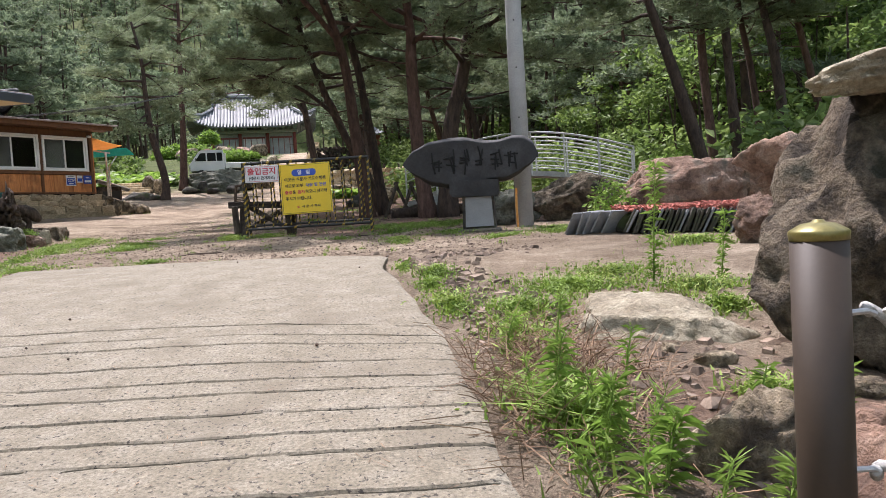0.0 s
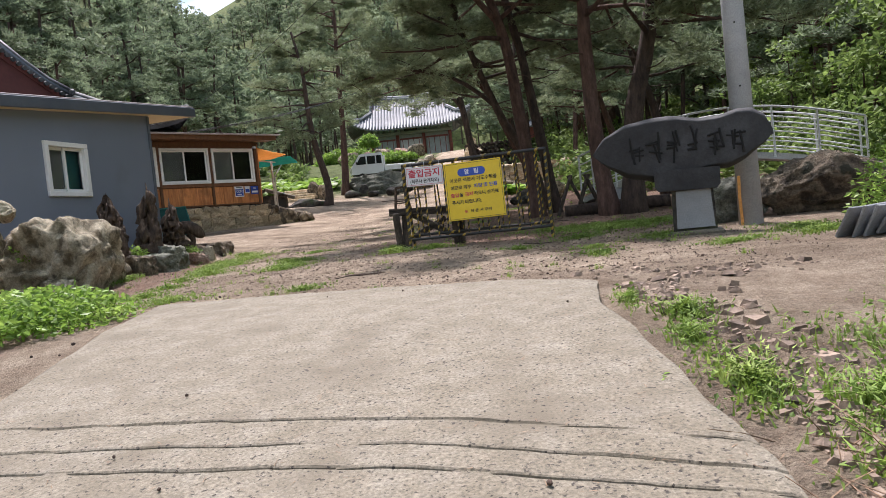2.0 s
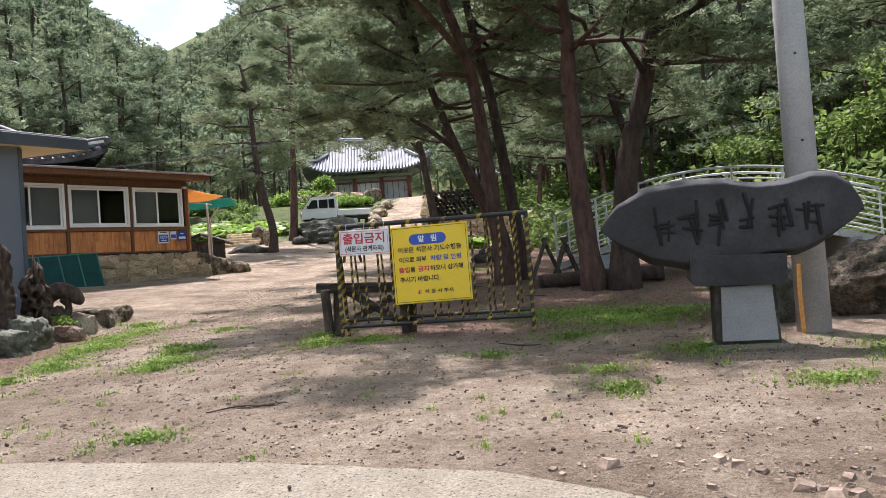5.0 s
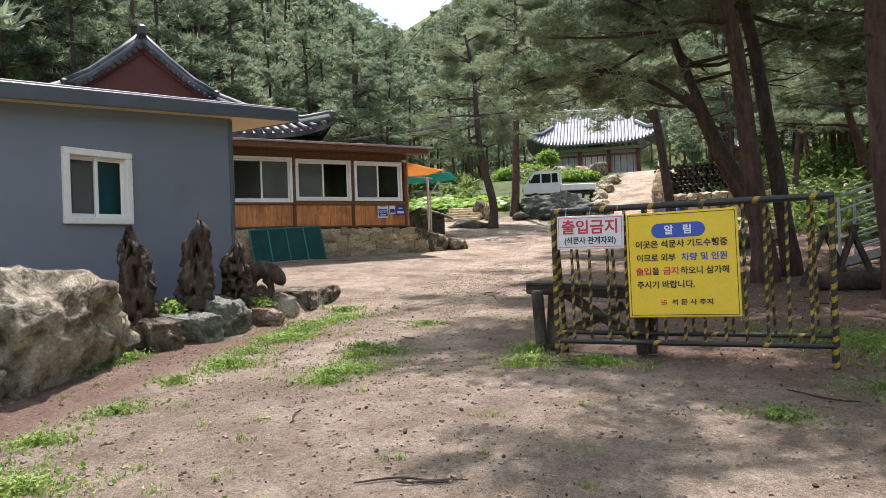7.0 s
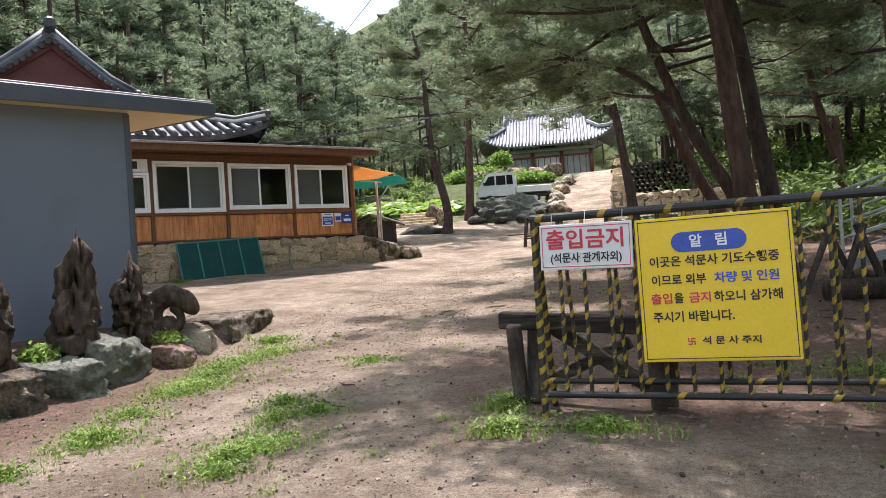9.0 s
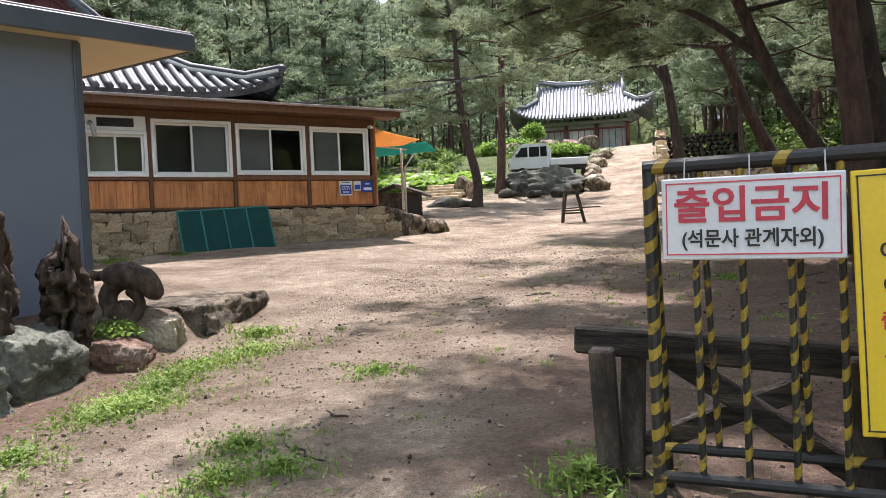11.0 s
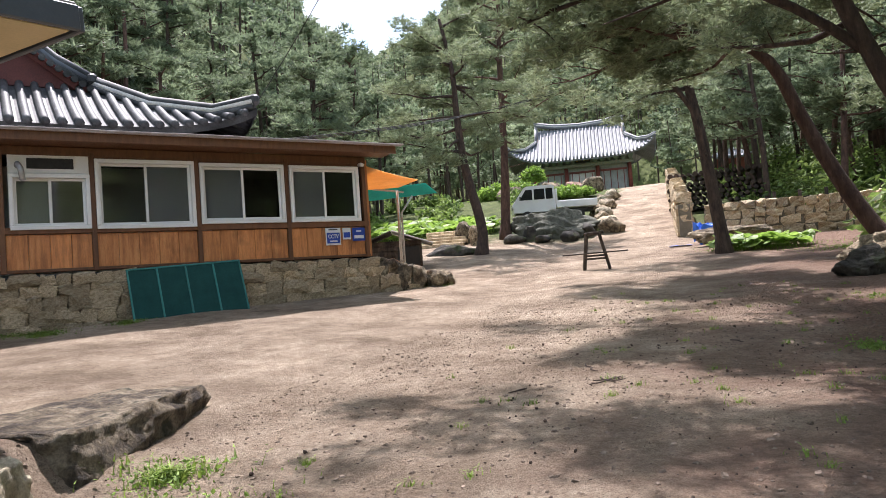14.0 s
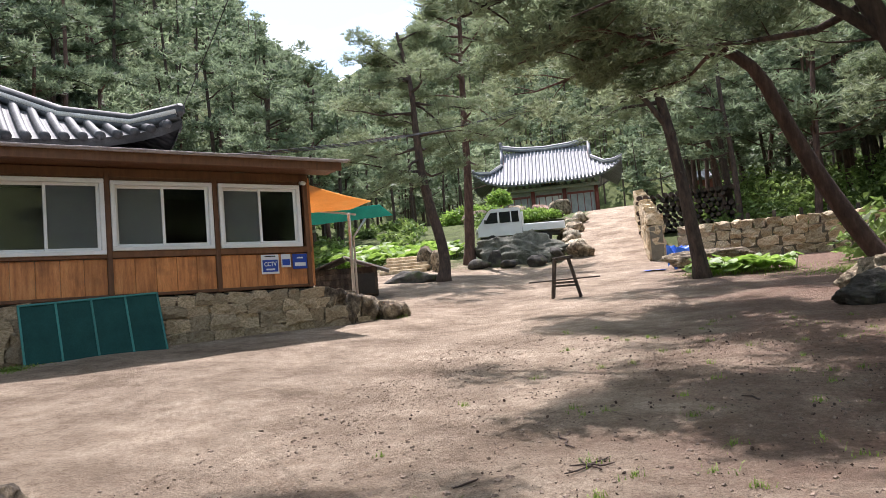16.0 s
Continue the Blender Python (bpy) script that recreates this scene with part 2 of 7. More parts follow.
LEAF = surf("broad_leaf", [(0.13, 0.22, 0.035), (0.22, 0.345, 0.065), (0.33, 0.45, 0.115)], 1.5, 0.5, 0.0, 8, vary=0.2, trans=0.5, island=True)
CLOVER = surf("low_weed_leaf", [(0.095, 0.16, 0.026), (0.16, 0.25, 0.044), (0.235, 0.33, 0.075)], 1.5, 0.7, 0.0, 8, vary=0.2, trans=0.35, island=True)
THICKET = surf("thicket_leaf", [(0.085, 0.135, 0.036), (0.16, 0.235, 0.06), (0.25, 0.33, 0.10)], 0.5, 0.65, 0.0, 4, vary=0.25, trans=0.45, island=True)
GRASS = surf("grass_blade", [(0.13, 0.205, 0.035), (0.215, 0.31, 0.055), (0.32, 0.385, 0.105)], 1.2, 0.7, 0.0, 9, vary=0.2, trans=0.35, island=True)
DRY = surf("dry_stalk", [(0.16, 0.095, 0.06), (0.27, 0.18, 0.11)], 5, 0.9, 0.0, 20, vary=0.2, island=True)
PEBBLE = surf("pebble", [(0.11, 0.078, 0.056), (0.19, 0.14, 0.104), (0.27, 0.205, 0.155)], 3, 0.92, 0.5, 30, vary=0.2, island=True)
CONE = surf("litter", [(0.035, 0.024, 0.018), (0.08, 0.05, 0.035)], 5, 0.95, 0.4, 30, vary=0.2, island=True)

# ---- mesh helpers ----


class Build:
    """Collects vertices and faces of one part."""

    def __init__(self):
        self.v, self.f = [], []

    def add(self, verts, faces):
        k = len(self.v)
        self.v.extend([tuple(p) for p in verts])
        self.f.extend([tuple(i + k for i in q) for q in faces])
        return self

    def box(self, size, m=Matrix(), bevel=0.0):
        sx, sy, sz = (s / 2 for s in size)
        b = min(bevel, 0.45 * min(size))
        if b <= 0:
            c = [(x, y, z) for x in (-sx, sx) for y in (-sy, sy) for z in (-sz, sz)]
            q = [(0, 1, 3, 2), (4, 6, 7, 5), (0, 4, 5, 1), (2, 3, 7, 6), (0, 2, 6, 4), (1, 5, 7, 3)]
            return self.add([m @ Vector(p) for p in c], q)
        bm = bmesh.new()
        bmesh.ops.create_cube(bm, size=1)
        bmesh.ops.scale(bm, vec=size, verts=bm.verts)
        bmesh.ops.bevel(bm, geom=bm.edges[:], offset=b, segments=1, affect="EDGES")
        bm.verts.index_update()
        self.add([m @ v.co for v in bm.verts], [[v.index for v in fc.verts] for fc in bm.faces])
        bm.free()
        return self

    def tube(self, path, radii, n=10, caps=True, squash=1.0):
        path = [Vector(p) for p in path]
        if not isinstance(radii, (list, tuple)):
            radii = [radii] * len(path)
        k = len(self.v)
        side = None
        for i, p in enumerate(path):
            d = (path[min(i + 1, len(path) - 1)] - path[max(i - 1, 0)]).normalized()
            if side is None:
                side = d.orthogonal().normalized()
            side = (side - d * side.dot(d)).normalized()
            up = d.cross(side)
            for j in range(n):
                a = 2 * math.pi * j / n
                self.v.append(tuple(p + (side * math.cos(a) + up * math.sin(a) * squash) * radii[i]))
        for i in range(len(path) - 1):
            for j in range(n):
                a, b = k + i * n + j, k + i * n + (j + 1) % n
                self.f.append((a, b, b + n, a + n))
        if caps:
            self.f.append(tuple(k + j for j in reversed(range(n))))
            self.f.append(tuple(k + (len(path) - 1) * n + j for j in range(n)))
        return self

    def prism(self, outline, depth, m=Matrix()):
        """An outline in x, z, extruded along y."""
        n = len(outline)
        pts = [m @ Vector((x, y, z)) for y in (-depth / 2, depth / 2) for x, z in outline]
        return self.add(pts, [tuple(range(n)), tuple(range(2 * n - 1, n - 1, -1))] + [(i, i + n, (i + 1) % n + n, (i + 1) % n) for i in range(n)])

    def mesh(self, name):
        me = bpy.data.meshes.new(name)
        me.from_pydata(self.v, [], self.f)
        me.validate()
        bm = bmesh.new()
        bm.from_mesh(me)
        if len(bm.faces) < 60000:
            bmesh.ops.recalc_face_normals(bm, faces=bm.faces)
        bm.to_mesh(me)
        bm.free()
        return me


def part(name, b, material, parent=None, label="", smooth=False, m=None):
    """One mesh object, under a thing or a part where a parent is given."""
    me = b.mesh(name) if isinstance(b, Build) else b
    if smooth:
        me.shade_smooth()
    if material and not me.materials:
        me.materials.append(material)
    ob = new(name, me)
    if parent:
        ob.parent = parent
    if m is not None:
        ob.matrix_basis = m
    if label:
        tagged(ob, label)
    return ob


def thing(name, label, category, m=Matrix(), group="", kind=""):
    ob = new(name)
    ob.empty_display_size = 0.2
    ob.matrix_basis = m
    return tagged(ob, label, category, group, kind)


def lettering(name, text, size, m, material, parent, depth=0.0015, width=None):
    """Words with the built-in font, as a mesh lying in x, z of m."""
    cu = bpy.data.curves.new(name, "FONT")
    cu.body, cu.size, cu.align_x, cu.align_y, cu.extrude = text, size, "CENTER", "CENTER", depth
    cu.resolution_u, cu.offset = 3, size * 0.022
    tmp = new(name, cu)
    bpy.context.view_layer.update()
    me = bpy.data.meshes.new_from_object(tmp.evaluated_get(bpy.context.evaluated_depsgraph_get()))
    bpy.data.objects.remove(tmp)
    bpy.data.curves.remove(cu)
    if width and len(me.vertices):
        xs = [v.co.x for v in me.vertices]
        k = width / max(1e-6, max(xs) - min(xs))
        me.transform(Matrix.Diagonal((k, 1, 1, 1)))
    me.materials.clear()
    me.materials.append(material)
    ob = new(name, me)
    ob.parent = parent
    ob.matrix_basis = m @ pose(0, 0, 0, 90, 0, 0)
    return ob


def smoothstep(a, b, x):
    t = min(1.0, max(0.0, (x - a) / (b - a)))
    return t * t * (3 - 2 * t)


def lerp(x, xs, ys):
    return float(np.interp(x, xs, ys))


def ramp_centre(y):
    return lerp(y, [36, 42, 52, 62, 75], [-7.2, -7.9, -9.4, -10.3, -12.0])


def ground_z(x, y):
    """Height of the earth: the road's rise, the bed beside the buildings, and the wooded hills round the valley."""
    z = lerp(y, [-60, -12, 0, 4.3, 7, 9, 12, 14, 19.5, 25, 31.7, 37, 42, 62, 72, 80, 300], [-7, -1.2, 0.0, 0.48, 0.79, 0.90, 1.05, 1.12, 1.36, 1.75, 2.24, 2.75, 3.3, 7.2, 8.7, 9.2, 14])
    s = -7 - 0.14 * (y - 13) - x
    z += 0.068 * min(max(s, 0), 5.5) * smoothstep(6, 14, y)
    z += 0.30 * (1 - smoothstep(-8.3, -7.8, x)) * smoothstep(10.2, 11.2, y) * (1 - smoothstep(15.4, 16.4, y))
    z -= 0.5 * smoothstep(0.6, 2.2, x) * (1 - smoothstep(1.0, 3.2, y))
    hr = x - lerp(y, [-30, 0, 10, 20, 30, 45, 60, 100, 200], [7, 7, 7.5, 7, 7, 6, 4, 0, -10])
    hl = lerp(y, [-30, 5, 15, 30, 45, 70, 110, 200], [-14, -15, -22, -25, -29, -34, -40, -48]) - x
    hb = y - 104
    h = 0.0
    for d, k in ((hr, 0.55), (hl, 1.3), (hb, 0.92)):
        if d > 0:
            h = max(h, k * d * d / (d + 6))
    az = math.degrees(math.atan2(-(x + 3), y - 8)) if y > 8 else 90
    cap = 82 + 110 * smoothstep(2.5, 9, abs(az - 28.5))
    h = cap * (1 - math.exp(-h / cap)) if h > 0 else 0
    z += h * (1 + 0.12 * noise.noise((x * 0.03, y * 0.03, 0)))
    n = 0.05 * noise.noise((x * 0.5, y * 0.5, 3)) + 0.018 * noise.noise((x * 2.1, y * 2.1, 7))
    return z + n * smoothstep(0.2, 1.2, abs(x + 2) if y < 8.5 else 1.2)


GZ = ground_z

# ---- ground ----


def ground_material():
    m = bpy.data.materials.new("earth")
    m.use_nodes = True
    n, l = m.node_tree.nodes, m.node_tree.links
    p = n["Principled BSDF"]
    co = n.new("ShaderNodeTexCoord")

    def nz(scale, detail=6.0, rough=0.6):
        t = n.new("ShaderNodeTexNoise")
        t.inputs["Scale"].default_value, t.inputs["Detail"].default_value, t.inputs["Roughness"].default_value = scale, detail, rough
        l.new(co.outputs["Object"], t.inputs["Vector"])
        return t.outputs["Fac"]

    def ramp(f, lo, hi, c0, c1):
        r = n.new("ShaderNodeValToRGB")
        r.color_ramp.elements[0].position, r.color_ramp.elements[1].position = lo, hi
        r.color_ramp.elements[0].color, r.color_ramp.elements[1].color = (*c0, 1), (*c1, 1)
        l.new(f, r.inputs["Fac"])
        return r.outputs["Color"]

    def mix(f, a, b, mode="MIX"):
        x = n.new("ShaderNodeMix")
        x.data_type, x.blend_type = "RGBA", mode
        l.new(f, x.inputs[0])
        l.new(a, x.inputs[6])
        l.new(b, x.inputs[7])
        return x.outputs[2]

    def sharp(f, lo, hi):
        r = n.new("ShaderNodeMapRange")
        r.inputs[1].default_value, r.inputs[2].default_value = lo, hi
        l.new(f, r.inputs[0])
        return r.outputs[0]

    def add(a, b, k):
        x = n.new("ShaderNodeMath")
        x.operation = "MULTIPLY_ADD"
        l.new(b, x.inputs[0])
        x.inputs[1].default_value = k
        l.new(a, x.inputs[2])
        return x.outputs[0]

    half = n.new("ShaderNodeValue")
    half.outputs[0].default_value = 0.8
    sand = ramp(nz(0.7), 0.35, 0.66, (0.36, 0.28, 0.20), (0.74, 0.61, 0.46))
    sand = mix(half.outputs[0], sand, ramp(nz(3.3, 8, 0.75), 0.38, 0.62, (0.58, 0.54, 0.51), (1.0, 1.0, 1.0)), "MULTIPLY")
    grit = ramp(nz(26, 8, 0.9), 0.40, 0.60, (0.40, 0.38, 0.37), (1.0, 1.0, 1.0))
    one = n.new("ShaderNodeValue")
    one.outputs[0].default_value = 0.75
    sand = mix(one.outputs[0], sand, grit, "MULTIPLY")
    speck = ramp(nz(95, 3, 0.7), 0.36, 0.50, (0.42, 0.40, 0.39), (1.06, 1.06, 1.06))
    sand = mix(one.outputs[0], sand, speck, "MULTIPLY")
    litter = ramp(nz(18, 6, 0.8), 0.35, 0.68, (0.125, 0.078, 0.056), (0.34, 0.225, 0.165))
    green = ramp(nz(1.4, 7, 0.7), 0.33, 0.7, (0.045, 0.06, 0.02), (0.125, 0.15, 0.05))
    at = n.new("ShaderNodeAttribute")
    at.attribute_name = "cover"
    sep = n.new("ShaderNodeSeparateColor")
    l.new(at.outputs["Color"], sep.inputs[0])
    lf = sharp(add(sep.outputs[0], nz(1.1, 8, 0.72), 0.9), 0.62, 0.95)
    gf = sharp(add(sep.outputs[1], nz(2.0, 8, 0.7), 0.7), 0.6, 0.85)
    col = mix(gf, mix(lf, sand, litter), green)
    l.new(col, p.inputs["Base Color"])
    p.inputs["Roughness"].default_value = 0.95
    p.inputs["Specular IOR Level"].default_value = 0.2
    bp = n.new("ShaderNodeBump")
    bp.inputs["Strength"].default_value, bp.inputs["Distance"].default_value = 1.0, 0.09
    l.new(add(nz(7, 10, 0.8), nz(45, 4, 0.8), 0.6), bp.inputs["Height"])
    l.new(bp.outputs["Normal"], p.inputs["Normal"])
    return m


def spread(lo, hi, step, far_lo, far_hi, grow=1.16):
    a = list(np.arange(lo, hi, step))
    s, x = step, hi
    while x < far_hi:
        a.append(x)
        s *= grow
        x += s
    a.append(far_hi)
    s, x, pre = step, lo - step, []
    while x > far_lo:
        pre.append(x)
        s *= grow
        x -= s
    return [far_lo] + pre[::-1] + a


def road_left(y):
    return lerp(y, [0, 5, 8, 12, 14, 17, 20, 24, 27, 33, 40], [-4.2, -4.6, -5.6, -6.6, -7.0, -8.3, -12, -12, -11.5, -11.5, -11])


def build_ground():
    xs = spread(-11, 4.5, 0.14, -420, 420)
    ys = spread(1.0, 24, 0.14, -300, 480)
    nx, ny = len(xs), len(ys)
    verts = [(x, y, GZ(x, y) - (0.06 if in_slab(x, y, 0.12) else 0.0)) for y in ys for x in xs]
    faces = [(j * nx + i, j * nx + i + 1, (j + 1) * nx + i + 1, (j + 1) * nx + i) for j in range(ny - 1) for i in range(nx - 1)]
    me = bpy.data.meshes.new("ground")
    me.from_pydata(verts, [], faces)
    cols = np.zeros((len(verts), 4), dtype=np.float32)
    for k, (x, y, z) in enumerate(verts):
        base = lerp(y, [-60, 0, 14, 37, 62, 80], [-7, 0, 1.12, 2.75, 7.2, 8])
        # Needle litter, also laid over the tree-shaded yard to put shade in the colour.
        litter_shade = 0.04 + 0.46 * smoothstep(-6.8 - 0.12 * (y - 14), -2.0, x) * smoothstep(10.5, 14, y) + 0.2 * smoothstep(-3, 0, x) * smoothstep(11.5, 15, y)
        litter_shade = max(litter_shade, 0.5 * (1 - smoothstep(road_left(y) - 0.5, road_left(y) + 0.6, x)) * (1 - smoothstep(14, 17, y)))
        litter_shade = max(litter_shade, (0.10 + 0.3 * (1 - smoothstep(3.2, 4.0, y))) * smoothstep(0.2, 1.0, x) * (1 - smoothstep(5, 9.5, y)))
        grs = smoothstep(0.9, 2.5, z - base) * 0.7
        if y > 40 and abs(x - ramp_centre(y)) > 1.9:
            grs = max(grs, 0.55 * smoothstep(40, 45, y))
        grs = max(grs, 0.3 * smoothstep(-0.5, 1.0, x) * smoothstep(24, 30, y), 0.6 * smoothstep(5, 6.5, x))
        cols[k] = (litter_shade, grs, 0, 1)
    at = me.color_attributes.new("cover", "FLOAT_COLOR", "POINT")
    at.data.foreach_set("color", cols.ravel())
    me.shade_smooth()
    me.materials.append(ground_material())
    ob = new("ground", me)
    tagged(ob, "sandy dirt yard strewn with pine litter, rising into wooded hills", "ground", kind="structure")


def slab_edges(y):
    return lerp(y, [-8, 0, 2.5, 5.4, 7.4, 8.6], [-3.2, -3.4, -3.6, -4.0, -4.62, -4.9]), lerp(y, [-8, 0, 2.5, 4.9, 7.0, 7.6], [1.0, 0.42, 0.18, 0.0, -0.33, -0.5])


def slab_end(x):
    return lerp(x, [-4.9, -4.0, -2.5, -1.2, -0.45, 0.4], [8.45, 8.5, 8.35, 8.05, 7.65, 7.0])


def in_slab(x, y, grow=0.0):
    a, b = slab_edges(y)
    return a + grow < x < b - grow and -7 < y < slab_end(x) - grow


def build_slab():
    """Concrete drive: one cast surface with wavy transverse grooves in its steep lower part."""
    grooves = []
    y = -6.5
    k = 0
    while y < 5.4:
        grooves.append(y)
        y += 0.29 + 0.07 * math.sin(k * 2.1) + 0.03 * math.sin(k * 5.3)
        k += 1
    us = np.linspace(0, 1, 84)
    vs = sorted(set(np.round(np.concatenate([np.linspace(-7, 8.5, 150)] + [[gv - 0.019, gv - 0.011, gv - 0.004, gv + 0.004, gv + 0.011, gv + 0.019] for gv in grooves]), 4)))
    verts, faces = [], []
    for v in vs:
        a, b = slab_edges(v)
        for u in us:
            x = a + (b - a) * u + 0.03 * noise.noise((v * 1.7, u * 3, 1)) * (u in (us[0], us[-1]))
            yy = -7 + (v + 7) * (slab_end(x) + 7) / 15.5 if v > 2 else v
            if v > 2:
                yy = v + (slab_end(x) - 8.5) * smoothstep(2, 8.5, v)
            yw = yy + 0.06 * noise.noise((x * 0.6, round(v, 0) * 0.7, 5)) + 0.014 * noise.noise((x * 3, round(v, 1) * 0.9, 6)) + 0.006 * noise.noise((x * 11, round(v, 1) * 2, 6))
            z = GZ(-2.0, yw) + 0.035
            cut = 0.0
            for gv in grooves:
                d = abs(v - gv)
                if d < 0.018:
                    deep = 0.82 - 0.07 * max(0.0, gv - 1.5) + 0.75 * noise.noise((x * 0.8, gv * 3, 9)) + 0.45 * noise.noise((x * 3.6, gv * 3, 4))
                    wide = 0.006 + 0.009 * noise.noise((x * 3.4, gv * 5, 14)) + 0.002 * (gv < 1.8)
                    cut = max(cut, min(1.1, max(0.0, deep)) * (0.07 if d < wide else (0.012 if d < 0.012 else 0)))
            z += -cut + 0.006 * noise.noise((x * 1.1, yw * 1.4, 2)) + 0.005 * noise.noise((x * 5, yw * 6, 2)) + 0.003 * noise.noise((x * 14, yw * 16, 2))
            if u in (us[0], us[-1]):
                z -= 0.012
            verts.append((x, yw, z))
    n = len(us)
    for j in range(len(vs) - 1):
        for i in range(n - 1):
            faces.append((j * n + i, j * n + i + 1, (j + 1) * n + i + 1, (j + 1) * n + i))
    # skirts give the slab its thickness
    rim = [j * n for j in range(len(vs))] + [(len(vs) - 1) * n + i for i in range(1, n)] + [j * n + n - 1 for j in range(len(vs) - 2, -1, -1)]
    k = len(verts)
    verts += [(verts[i][0], verts[i][1], verts[i][2] - 0.16) for i in rim]
    faces += [(rim[i], rim[i + 1], k + i + 1, k + i) for i in range(len(rim) - 1)]
    b = Build()
    b.v, b.f = verts, faces
    me = b.mesh("concrete_drive")
    ob = part("pavement", me, CONCRETE)
    tagged(ob, "pale concrete drive with rough transverse grooves", "pavement", kind="structure")


build_slab()
build_ground()

# ---- frames of reference of the two buildings ----
WA, WB = Vector((-15.3, 22.16, 0)), Vector((-12.25, 26.68, 0))
WALL_ANGLE = math.degrees(math.atan2(WB.y - WA.y, WB.x - WA.x))
HOUSE = pose(WA.x, WA.y, 0, 0, 0, WALL_ANGLE)          # x along the front, y into the house, z up
BLUE_ANGLE = 84.0
BLUE = pose(-8.95, 15.1, 0, 0, 0, BLUE_ANGLE)          # origin at the corner; -x along the wall towards the drive, y into the building


def sliding_window(name, parent, x0, x1, z0, z1, y=0.0, open_left=False, fr=0.075, label="white plastic sliding window with dark panes"):
    """Frame with two sashes, glass and insect screen, set into the wall that runs along x."""
    w = new(name)
    w.parent = parent
    w.matrix_basis = pose(0, y, 0)
    tagged(w, label, kind="")
    cx, cz, sx, sz = (x0 + x1) / 2, (z0 + z1) / 2, x1 - x0, z1 - z0
    f = Build()
    for zz in (z0 + fr / 2, z1 - fr / 2):
        f.box((sx, 0.13, fr), pose(cx, -0.02, zz), 0.008)
    for xx in (x0 + fr / 2, x1 - fr / 2):
        f.box((fr, 0.13, sz - 2 * fr), pose(xx, -0.02, cz), 0.008)
    part("window_frame", f, PVC, w)
    for k, (a, b) in enumerate(((x0 + fr, cx + 0.03), (cx - 0.03, x1 - fr))):
        s = Build()
        yy = 0.0 if k else 0.035
        t = 0.05
        for zz in (z0 + fr + t / 2, z1 - fr - t / 2):
            s.box((b - a, 0.03, t), pose((a + b) / 2, yy, zz), 0.006)
        for xx in (a + t / 2, b - t / 2):
            s.box((t, 0.03, sz - 2 * fr - 2 * t), pose(xx, yy, cz), 0.006)
        part("sash", s, PVC, w)
        g = Build().box((b - a - 2 * t, 0.006, sz - 2 * fr - 2 * t), pose((a + b) / 2, yy, cz))
        screen = (k == 0) != open_left
        pane = part("pane", g, PANE, w)
        pane.visible_shadow = False
        if screen:
            part("insect_screen", Build().box((b - a - 2 * t, 0.004, sz - 2 * fr - 2 * t), pose((a + b) / 2, yy + 0.02, cz)), SCREEN, w, "grey insect screen")
    return w


PANE = glass("window_glass", (0.75, 0.8, 0.8))


